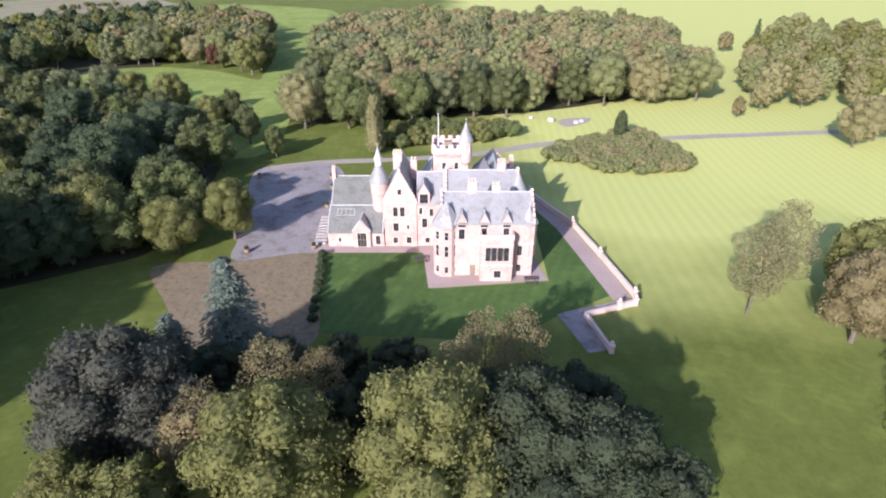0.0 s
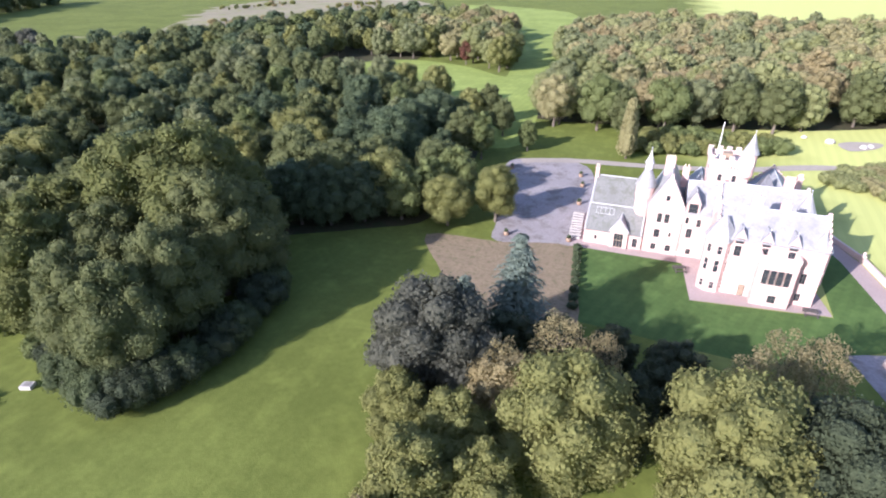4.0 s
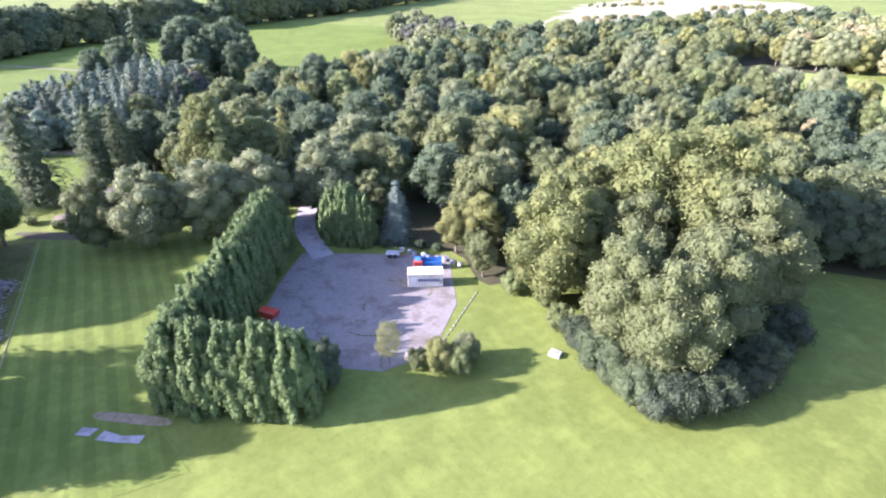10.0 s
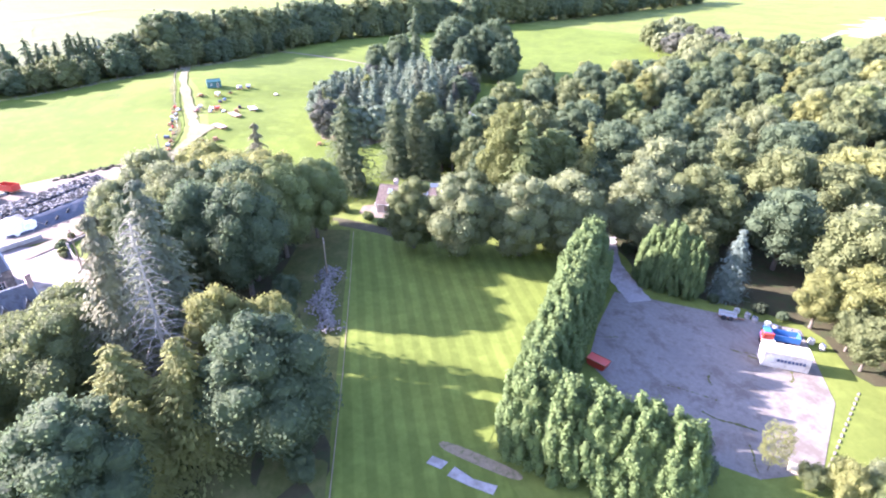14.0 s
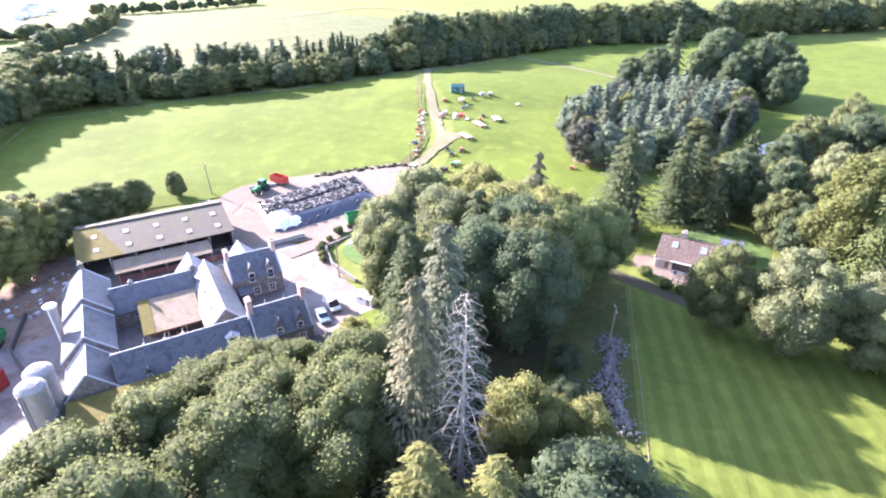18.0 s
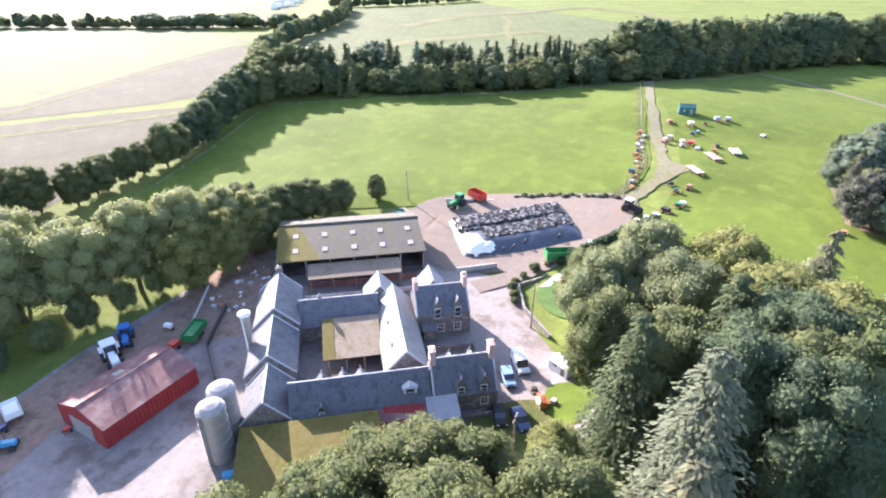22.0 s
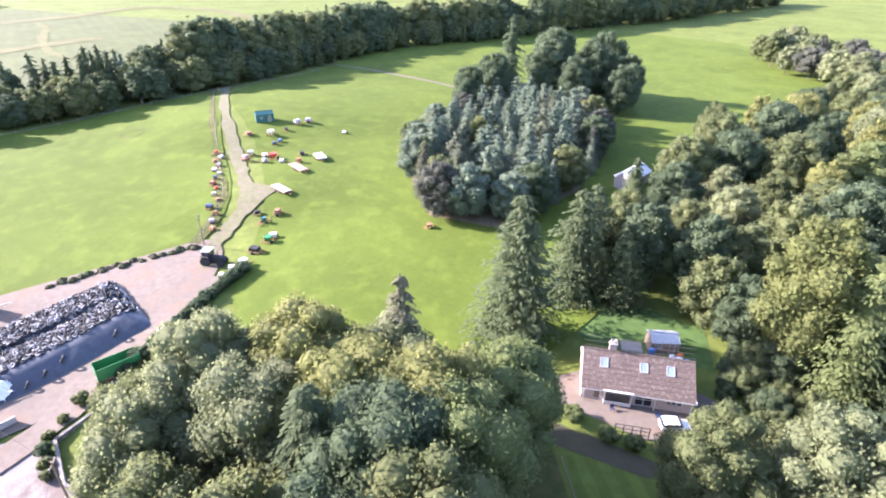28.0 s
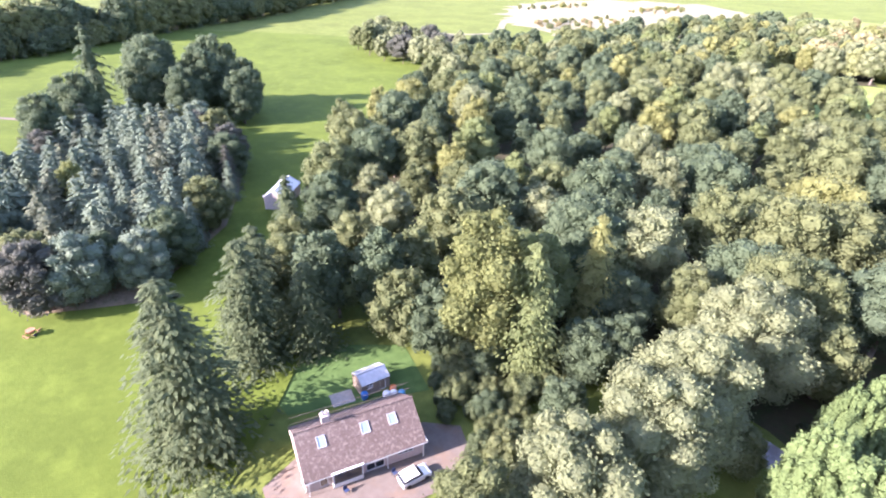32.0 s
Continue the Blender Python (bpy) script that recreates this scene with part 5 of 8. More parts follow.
# ---- how buildings are put together ----
def wall(parent, side, at, u0, u1, z0, z1, holes, material, depth=0.3, label="", name="wall"):
    """An outside wall in a plane, with openings through it and their reveals."""
    us = sorted({u0, u1, *[c for h in holes for c in (h[0] - h[2] / 2, h[0] + h[2] / 2)]})
    zs = sorted({z0, z1, *[c for h in holes for c in (h[1], h[1] + h[3])]})
    inward = {"s": (0, 1), "n": (0, -1), "w": (1, 0), "e": (-1, 0)}[side]

    def at_point(u, z, d):
        return (u, at + inward[1] * d, z) if side in "sn" else (at + inward[0] * d, u, z)
    bm = bmesh.new()
    seen = {}

    def vert(u, z, d):
        k = (round(u, 4), round(z, 4), d)
        if k not in seen:
            seen[k] = bm.verts.new(at_point(u, z, d))
        return seen[k]

    def hollow(u, z):
        return any(abs(u - h[0]) < h[2] / 2 - 1e-4 and h[1] + 1e-4 < z < h[1] + h[3] - 1e-4 for h in holes)
    for i in range(len(us) - 1):
        for j in range(len(zs) - 1):
            if not hollow((us[i] + us[i + 1]) / 2, (zs[j] + zs[j + 1]) / 2):
                for d in (0.0, depth):
                    bm.faces.new([vert(us[a], zs[b], d) for a, b in ((i, j), (i + 1, j), (i + 1, j + 1), (i, j + 1))])
    for e in [e for e in bm.edges if len(e.link_faces) == 1]:
        a, b = e.verts
        ka = next(k for k, v in seen.items() if v is a)
        kb = next(k for k, v in seen.items() if v is b)
        if ka[2] == 0.0 and kb[2] == 0.0 and (ka[0], ka[1], depth) in seen and (kb[0], kb[1], depth) in seen:
            bm.faces.new((a, b, seen[(kb[0], kb[1], depth)], seen[(ka[0], ka[1], depth)]))
    bmesh.ops.recalc_face_normals(bm, faces=bm.faces[:])
    return part(name, bm, material, parent, label)


def window(parent, side, at, u, z, w, h, frame_mat="white", lights=2, transom=True, surround=None, door=False):
    """A window set into its opening: frame, bars and panes; a surround of dressed stone stands proud."""
    s = {"s": 1, "n": -1, "w": 1, "e": -1}[side]

    def slab(a0, a1, d0, d1, c0, c1):
        p, q = sorted((at + s * d0, at + s * d1))
        return (a0, a1, p, q, c0, c1) if side in "sn" else (p, q, a0, a1, c0, c1)
    t, n, tall = 0.07, 1 if door else lights, 2 if transom and not door else 1
    cw, ch = (w - t * (n + 1)) / n, (h - t * (tall + 1)) / tall
    panes = [(u - w / 2 + t + cw / 2 + (cw + t) * i, z + t + (ch + t) * j, cw, ch) for i in range(n) for j in range(tall)]
    win = wall(parent, side, at + s * 0.10, u - w / 2 + 0.001, u + w / 2 - 0.001, z + 0.001, z + h - 0.001, panes, frame_mat, 0.1, "", "door" if door else "window")
    for a, c, pw, ph in panes:
        part("door_leaf" if door else "pane", boxes(slab(a - pw / 2 - 0.02, a + pw / 2 + 0.02, 0.145, 0.165, c - 0.02, c + ph + 0.02)), "glass" if not door else "timber", win)
    if surround:
        g = 0.16
        wall(win, side, at - s * 0.05, u - w / 2 - g, u + w / 2 + g, z - g, z + h + g, [(u, z, w, h)], surround, 0.1, "", "surround")
    return win


def walls(parent, x0, x1, y0, y1, z0, z1, wall_mat, holes=None, frame="white", surround=None, sides="snwe"):
    """Four walls with their windows; holes: side -> rows of (along, sill, width, height, lights)."""
    holes = holes or {}
    for side, at, u0, u1 in (("s", y0, x0, x1), ("n", y1, x0, x1), ("w", x0, y0 + 0.3, y1 - 0.3), ("e", x1, y0 + 0.3, y1 - 0.3)):
        if side not in sides:
            continue
        hs = holes.get(side, ())
        wall(parent, side, at, u0, u1, z0, z1, hs, wall_mat)
        for h in hs:
            window(parent, side, at, h[0], h[1], h[2], h[3], frame, h[4] if len(h) > 4 else 2, True, surround, len(h) > 5)


def slope(parent, a, b, c, d, material, thick=0.14, name="roof", label=""):
    """A roof slope as a slab through four corners (eaves a-b, ridge c-d)."""
    bm = bmesh.new()
    n = (Vector(b) - Vector(a)).cross(Vector(d) - Vector(a)).normalized()
    if n.z < 0:
        n = -n
    lo = [bm.verts.new(Vector(p)) for p in (a, b, c, d)]
    hi = [bm.verts.new(Vector(p) + n * thick) for p in (a, b, c, d)]
    bm.faces.new(lo), bm.faces.new(hi[::-1])
    for i in range(4):
        bm.faces.new((lo[i], hi[i], hi[(i + 1) % 4], lo[(i + 1) % 4]))
    bmesh.ops.recalc_face_normals(bm, faces=bm.faces[:])
    return part(name, bm, material, parent, label)


def gable_roof(parent, x0, x1, y0, y1, eave, ridge, along, roof_mat, wall_mat=None, over=0.25, steps=False, ridge_mat="lead", shift=0.0, ends="ab", bars=True):
    """A pitched roof: two slopes, a ridge, and gables with their coping."""
    def P(a, b, z):
        return (a, b, z) if along == "x" else (b, a, z)
    a0, a1, b0, b1 = (x0, x1, y0, y1) if along == "x" else (y0, y1, x0, x1)
    mid = (b0 + b1) / 2 + shift
    drop = over * (ridge - eave) / (mid - b0)
    slope(parent, P(a0 + 0.05, b0 - over, eave - drop), P(a1 - 0.05, b0 - over, eave - drop), P(a1 - 0.05, mid, ridge), P(a0 + 0.05, mid, ridge), roof_mat)
    slope(parent, P(a0 + 0.05, b1 + over, eave - drop), P(a1 - 0.05, b1 + over, eave - drop), P(a1 - 0.05, mid, ridge), P(a0 + 0.05, mid, ridge), roof_mat)
    rod_bm = rod(bmesh.new(), P(a0, mid, ridge + 0.14), P(a1, mid, ridge + 0.14), 0.13, 6)
    part("ridge", rod_bm, ridge_mat, parent)
    if wall_mat:
        for end, at, inn in (("a", a0, 0.3), ("b", a1, -0.3)):
            if end not in ends:
                continue
            lo, hi = sorted((at, at + inn))
            pts = [(b0, eave), (b1, eave), (mid, ridge)]
            part("gable", prism(bmesh.new(), pts, lo, hi, "x" if along == "x" else "y"), wall_mat, parent)
            if steps:
                n = max(4, int((ridge - eave) / 0.55))
                for k in range(n):
                    for s0, s1 in ((b0 - 0.05, mid), (b1 + 0.05, mid)):
                        c0 = s0 + (s1 - s0) * k / n
                        c1 = s0 + (s1 - s0) * (k + 1) / n
                        zt = eave + (ridge - eave) * (k + 1) / n + 0.32
                        p0, p1 = sorted((c0, c1))
                        r = (lo - 0.04, hi + 0.04, p0, p1) if along == "x" else (p0, p1, lo - 0.04, hi + 0.04)
                        part("crow_step", boxes((*r, zt - (ridge - eave) / n - 0.5, zt)), "dressed", parent)
                r = (lo - 0.06, hi + 0.06, mid - 0.22, mid + 0.22) if along == "x" else (mid - 0.22, mid + 0.22, lo - 0.06, hi + 0.06)
                part("crow_step", boxes((*r, ridge - 0.2, ridge + 0.75)), "dressed", parent)
            elif bars:
                for s0 in (b0 - over, b1 + over):
                    pa, pb = Vector(P((lo + hi) / 2, s0, eave - drop + 0.18)), Vector(P((lo + hi) / 2, mid, ridge + 0.18))
                    part("coping", rod(bmesh.new(), pa, pb, 0.17, 4), "lead", parent)
    return parent


def chimney(parent, x, y, z0, z1, w=1.0, d=0.7, pots=2, material="sandstone"):
    bm = boxes((x - w / 2, x + w / 2, y - d / 2, y + d / 2, z0, z1 - 0.25))
    box(bm, x - w / 2 - 0.08, x + w / 2 + 0.08, y - d / 2 - 0.08, y + d / 2 + 0.08, z1 - 0.25, z1)
    st = part("chimney", bm, material, parent)
    for k in range(pots):
        px = x - w / 2 + w * (k + 0.5) / pots
        part("chimney_pot", lathe(bmesh.new(), [(0.14, z1), (0.12, z1 + 0.35), (0.16, z1 + 0.4), (0.15, z1 + 0.5)], 8, px, y), "cream", st)


def spire(parent, x, y, z0, z1, r, material="slate", n=14, ball_top=True):
    part("spire", lathe(bmesh.new(), [(r + 0.18, z0 - 0.1), (r + 0.12, z0 + 0.1), (r * 0.55, z0 + (z1 - z0) * 0.47), (0.06, z1)], n, x, y), material, parent)
    if ball_top:
        part("finial", lathe(bmesh.new(), [(0.05, z1 - 0.1), (0.05, z1 + 0.3), (0.14, z1 + 0.42), (0.0, z1 + 0.7)], 8, x, y), "lead", parent)


def dormer(parent, side, at, u, z, w, h, reach, wall_mat, roof_mat, frame="white", rise=None, panes=2):
    """A gabled dormer: front with its window, cheeks, two small roof slopes and a finial."""
    rise = rise or w * 0.75
    s = {"s": 1, "n": -1, "w": 1, "e": -1}[side]

    def P(a, d, c):
        return (a, at + s * d, c) if side in "sn" else (at + s * d, a, c)
    bm = bmesh.new()
    out = [(u - w / 2, z), (u + w / 2, z), (u + w / 2, z + h), (u, z + h + rise), (u - w / 2, z + h)]
    fr = [bm.verts.new(P(a, 0, c)) for a, c in out]
    bk = [bm.verts.new(P(a, reach, c)) for a, c in out]
    bm.faces.new(fr), bm.faces.new(bk[::-1])
    for i in range(5):
        bm.faces.new((fr[i], bk[i], bk[(i + 1) % 5], fr[(i + 1) % 5]))
    bmesh.ops.recalc_face_normals(bm, faces=bm.faces[:])
    body = part("dormer", bm, wall_mat, parent)
    for k in (-1, 1):
        slope(body, P(u + k * (w / 2 + 0.12), -0.12, z + h - 0.12), P(u + k * (w / 2 + 0.12), reach + 0.3, z + h - 0.12), P(u, reach + 0.3, z + h + rise), P(u, -0.12, z + h + rise), roof_mat, 0.09)
    fz = z + h + rise
    part("finial", lathe(bmesh.new(), [(0.07, 0), (0.05, 0.35), (0.12, 0.45), (0.0, 0.7)], 6), "lead", body).matrix_basis = Matrix.Translation(P(u, 0, fz))
    ww, wh = w * 0.62, h * 0.8

    def slab(a0, a1, d0, d1, c0, c1):
        p, q = sorted((at + s * d0, at + s * d1))
        return (a0, a1, p, q, c0, c1) if side in "sn" else (p, q, a0, a1, c0, c1)
    z0 = z + h * 0.12
    for k in range(2):
        part("pane", boxes(slab(u - ww / 2 - 0.01, u + ww / 2 + 0.01, -0.02, 0.02, z0 + k * (wh / 2 + 0.03), z0 + k * (wh / 2 + 0.03) + wh / 2 - 0.03)), "glass", body)
    wall(body, side, at - s * 0.06, u - ww / 2 - 0.09, u + ww / 2 + 0.09, z + h * 0.06, z + h, [(u, z0, ww, wh / 2 - 0.03), (u, z0 + wh / 2 + 0.03, ww, wh / 2 - 0.03)], frame, 0.1, "", "window_frame")
    return body


def rooflight(parent, c, along, up, w, h):
    """A glazed rooflight lying on a slope; along and up are its edges' directions."""
    a, b = Vector(along).normalized(), Vector(up).normalized()
    n = a.cross(b)
    m = Matrix((a, b, n)).transposed().to_4x4()
    m.translation = Vector(c)
    fr = part("rooflight", boxes((-w / 2, w / 2, -h / 2, -h / 2 + 0.08, 0, 0.12), (-w / 2, w / 2, h / 2 - 0.08, h / 2, 0, 0.12), (-w / 2, -w / 2 + 0.08, -h / 2 + 0.08, h / 2 - 0.08, 0, 0.12), (w / 2 - 0.08, w / 2, -h / 2 + 0.08, h / 2 - 0.08, 0, 0.12)), "lead", parent)
    fr.matrix_basis = m
    part("pane", boxes((-w / 2 + 0.05, w / 2 - 0.05, -h / 2 + 0.05, h / 2 - 0.05, 0.03, 0.07)), "rooflight", fr)


# ---- the mansion ----
man = thing("mansion", pose(0, 0, 0), "pink sandstone baronial mansion with turrets and slate roofs", "mansion")
ST, SL = "sandstone", "slate"
# low service wing
walls(man, -22.3, -11.4, 94, 99, -0.5, 3.1, ST, {"s": ((-12.6, 0.4, 0.9, 1.9, 2), (-20, 1.0, 0.5, 0.9, 1)), "w": ((96.5, 1.0, 0.8, 1.2, 2),)}, "dark_wood", "dressed")
gable_roof(man, -22.3, -11.4, 94, 99.6, 3.1, 6.6, "x", "wing_slate", ST, shift=1.8)
rooflight(man, (-19.0, 97.4, 5.75), (1, 0, 0), (0, 4.6, 3.5), 3.4, 1.5)
for k in range(3):
    part("glazing_bar", boxes((-0.03, 0.03, -0.7, 0.7, 0, 0.1)), "lead", man).matrix_basis = Matrix.Translation((-19.85 + 0.85 * k, 97.4, 5.86)) @ Matrix.Rotation(math.atan2(3.5, 4.6), 4, "X")
walls(man, -22.3, -13.6, 99.6, 110, -0.5, 6.0, ST, {"w": ((103, 1.2, 0.9, 1.6, 2), (106.5, 1.2, 0.9, 1.6, 2), (104.8, 4.0, 0.7, 1.1, 2))}, "dark_wood", "dressed", "nwe")
gable_roof(man, -22.3, -13.6, 99.6, 110, 6.0, 10.4, "x", "wing_slate", ST)
chimney(man, -22.1, 104.8, 9.0, 12.4, 0.7, 1.3, 2)
# gabled porch on the wing
walls(man, -17.3, -14.0, 93.5, 95, -0.5, 3.4, ST, {"s": ((-15.65, 0.1, 1.75, 3.0, 3),)}, "timber", "dressed")
gable_roof(man, -17.3, -14.0, 93.5, 97.6, 3.4, 5.6, "y", SL, ST, ends="a", over=0.12)
# round stair turret with a lantern
part("stair_turret", lathe(bmesh.new(), [(1.55, -0.5), (1.55, 9.0), (1.75, 9.5), (1.75, 11.6), (1.9, 11.8)], 18, -12.3, 98.8), ST, man)
part("turret_roof", lathe(bmesh.new(), [(2.0, 11.7), (1.7, 12.6), (1.15, 13.8), (0.8, 14.6), (0.75, 15.0)], 18, -12.3, 98.8), SL, man)
part("lantern", lathe(bmesh.new(), [(0.62, 15.0), (0.62, 16.1), (0.85, 16.2)], 8, -12.3, 98.8), "white", man)
spire(man, -12.3, 98.8, 16.2, 18.6, 0.7, "lead", 8)
# tall gabled block
walls(man, -11.2, -5.0, 94, 106, -0.5, 9.2, ST, {"s": ((-9.2, 0.7, 0.9, 1.25, 2), (-6.6, 0.7, 0.95, 1.3, 2), (-9.0, 3.3, 1.0, 1.7, 2), (-6.7, 3.7, 0.4, 0.9, 1), (-9.0, 6.4, 0.85, 1.9, 2), (-7.7, 6.4, 0.85, 1.9, 2))}, "dark_wood", "dressed", "swne")
gable_roof(man, -11.2, -5.0, 94, 106, 9.2, 15.2, "y", SL, ST, steps=True, ends="a")
part("pane", boxes((-8.45, -7.75, 93.93, 94.1, 10.9, 11.9)), "glass", man)
part("surround", boxes((-8.6, -8.45, 93.9, 94.1, 10.75, 12.05), (-7.75, -7.6, 93.9, 94.1, 10.75, 12.05), (-8.45, -7.75, 93.9, 94.1, 11.9, 12.05), (-8.45, -7.75, 93.9, 94.1, 10.75, 10.9)), "dressed", man)
chimney(man, -8.7, 100, 13.8, 17.2, 1.7, 0.8, 4)
chimney(man, -5.7, 101, 11.5, 15.4, 1.2, 0.8, 2)
# link block with dormer gables
walls(man, -5.0, 0.4, 94.2, 104, -0.5, 9.0, ST, {"s": ((-3.0, 0.7, 0.85, 1.1, 2), (-3.5, 4.0, 1.0, 1.9, 2), (-4.2, 6.8, 0.6, 1.3, 1), (-2.2, 6.4, 0.7, 1.5, 2))}, "dark_wood", "dressed", "sn")
gable_roof(man, -5.0, 0.4, 94.2, 104, 9.0, 13.4, "x", SL, ST)
dormer(man, "s", 94.1, -3.6, 9.0, 2.2, 1.9, 3.0, ST, SL, "dark_wood", 2.2)
# front block
walls(man, -0.4, 15.6, 83, 93, -0.5, 10.2, ST, {"s": ((5.2, 0.0, 1.0, 2.2, 1, "door"), (3.2, 7.2, 1.0, 1.9, 2), (7.0, 7.4, 1.0, 1.9, 2), (10.8, 7.4, 1.0, 1.9, 2), (13.3, 4.0, 0.8, 1.9, 2), (13.3, 0.8, 0.8, 1.4, 2)), "w": ((88, 4.2, 1.0, 2.0, 2), (90.5, 4.2, 1.0, 2.0, 2), (88, 0.8, 0.9, 1.4, 2), (89.5, 7.4, 0.9, 1.6, 2)), "e": ((87, 4.0, 1.1, 2.4, 2), (90, 4.0, 1.1, 2.4, 2))}, "dark_wood", "dressed")
gable_roof(man, -0.4, 15.6, 83, 93, 10.2, 13.8, "x", SL, ST, steps=True)
for u in (3.2, 7.0, 10.8):
    dormer(man, "s", 82.92, u, 9.5, 1.7, 0.9, 2.6, ST, SL, "dark_wood", 1.7)
part("string_course", boxes((-0.5, 6.4, 82.9, 83.05, 6.3, 6.5), (12.0, 15.7, 82.9, 83.05, 6.3, 6.5), (-0.5, 15.7, 82.85, 83.0, 10.0, 10.25)), "dressed", man)
chimney(man, 5.0, 88, 13.2, 16.0, 1.6, 0.8, 3)
chimney(man, 9.2, 88.2, 13.2, 15.2, 1.4, 0.8, 3)
# square bay with a flat leaded top
walls(man, 6.4, 11.9, 81, 83, -0.5, 8.2, ST, {"s": ((7.65, 4.0, 0.85, 2.6, 1), (8.7, 4.0, 0.85, 2.6, 1), (9.75, 4.0, 0.85, 2.6, 1), (10.8, 4.0, 0.85, 2.6, 1), (9.4, 0.7, 1.2, 1.4, 2)), "e": ((82, 4.0, 0.8, 2.4, 1),)}, "dark_wood", "dressed", "swe")
part("bay_roof", boxes((6.5, 11.8, 81.1, 83, 7.9, 8.1)), "lead", man)
part("parapet", boxes((6.3, 12.0, 80.9, 81.2, 8.2, 9.0), (6.3, 6.6, 81.2, 82.95, 8.2, 9.0), (11.7, 12.0, 81.2, 82.95, 8.2, 9.0)), "dressed", man)
part("string_course", boxes((6.3, 12.0, 80.92, 81.05, 3.1, 3.3), (6.3, 12.0, 80.92, 81.05, 7.0, 7.15)), "dressed", man)
# eight-sided corner tower on the inner corner
part("corner_tower", lathe(bmesh.new(), [(2.35, -0.5), (2.35, 9.2), (2.5, 9.4), (2.5, 9.7)], 8, 0.6, 84.6, math.pi / 8), ST, man)
part("corner_tower_roof", lathe(bmesh.new(), [(2.65, 9.6), (1.5, 11.6), (0.08, 13.6)], 8, 0.6, 84.6, math.pi / 8), SL, man)
for ang in (202.5 + 22.5, 247.5 + 22.5, 315):
    for z, h in ((4.0, 2.2), (7.3, 1.5), (0.8, 1.3)):
        m = Matrix.Translation((0.6, 84.6, 0)) @ Matrix.Rotation(radians(ang), 4, "Z")
        wn_ = part("window", boxes((2.10, 2.21, -0.42, -0.33, z, z + h), (2.10, 2.21, 0.33, 0.42, z, z + h), (2.10, 2.21, -0.33, 0.33, z + h - 0.1, z + h), (2.10, 2.23, -0.33, 0.33, z - 0.1, z), (2.10, 2.20, -0.33, 0.33, z + h / 2, z + h / 2 + 0.06)), "dressed", man)
        wn_.matrix_basis = m
        part("pane", boxes((2.10, 2.185, -0.34, 0.34, z, z + h)), "glass", wn_)
# east end: corner turret and tall cone behind
part("corner_turret", lathe(bmesh.new(), [(0.9, 2.8), (1.5, 4.0), (1.5, 9.6), (1.7, 9.9)], 16, 14.7, 84.4), ST, man)
part("buttress", boxes((14.2, 15.75, 84.2, 85.6, -0.5, 3.4)), ST, man)
spire(man, 14.7, 84.4, 9.9, 12.8, 1.55)
part("cone_tower", lathe(bmesh.new(), [(2.0, -0.5), (2.0, 9.5), (2.2, 9.9)], 18, 14.2, 96.5), ST, man)
spire(man, 14.2, 96.5, 9.9, 14.6, 2.05)
# rear block
walls(man, 0.4, 14.5, 93, 112, -0.5, 9.5, ST, {"e": ((102, 4, 1.0, 2, 2), (106, 4, 1.0, 2, 2), (102, 0.8, 1.0, 1.5, 2))}, "dark_wood", "dressed", "wen")
gable_roof(man, 0.4, 14.5, 94, 105, 9.5, 13.6, "x", SL, ST, steps=True)
gable_roof(man, 6.5, 14.5, 101, 112, 9.5, 13.4, "y", SL, ST, steps=True, ends="b")
part("roof_pavilion", lathe(bmesh.new(), [(1.7, 9.5), (1.7, 13.0), (1.9, 13.1), (0.05, 15.6)], 4, 8.0, 101.5, math.pi / 4), "slate_dark", man)
part("valley_roof", boxes((0.5, 14.4, 92.4, 94.6, 9.9, 10.3)), "lead", man)
chimney(man, 11.2, 99.5, 12.8, 15.6, 1.6, 0.8, 4)
chimney(man, 13.6, 104, 11.0, 14.8, 0.8, 1.5, 3)
walls(man, -5.0, 0.4, 104, 112, -0.5, 8.5, ST, {}, "dark_wood", None, "wn")
gable_roof(man, -5.0, 0.4, 104, 112, 8.5, 12.0, "y", SL, ST, ends="b")
# great tower
walls(man, -1.9, 4.9, 101.5, 107.5, 8.0, 16.4, ST, {"s": ((0.2, 13.2, 0.7, 1.3, 1), (2.6, 13.2, 0.7, 1.3, 1)), "w": ((104.5, 13.0, 0.7, 1.4, 1),)}, "dark_wood", "dressed")
for k in range(13):
    for at in ((-1.75 + 6.5 * k / 12, 101.3), (-1.75 + 6.5 * k / 12, 107.7)):
        part("corbel", boxes((at[0] - 0.14, at[0] + 0.14, at[1] - 0.2, at[1] + 0.2, 15.7, 16.4)), "dressed", man)
part("tower_parapet", boxes((-2.2, 5.2, 101.1, 101.5, 16.4, 17.4), (-2.2, 5.2, 107.5, 107.9, 16.4, 17.4), (-2.2, -1.8, 101.5, 107.5, 16.4, 17.4), (4.8, 5.2, 101.5, 107.5, 16.4, 17.4)), "dressed", man)
for k in range(5):
    u = -1.75 + 1.62 * k
    part("merlon", boxes((u - 0.45, u + 0.45, 101.1, 101.5, 17.4, 18.1)), "dressed", man)
    part("merlon", boxes((u - 0.45, u + 0.45, 107.5, 107.9, 17.4, 18.1)), "dressed", man)
for k in range(3):
    u = 102.6 + 1.9 * k
    part("merlon", boxes((-2.2, -1.8, u - 0.45, u + 0.45, 17.4, 18.1)), "dressed", man)
    part("merlon", boxes((4.8, 5.2, u - 0.45, u + 0.45, 17.4, 18.1)), "dressed", man)
part("tower_roof", boxes((-1.8, 4.8, 101.5, 107.5, 16.2, 16.5)), "lead", man)
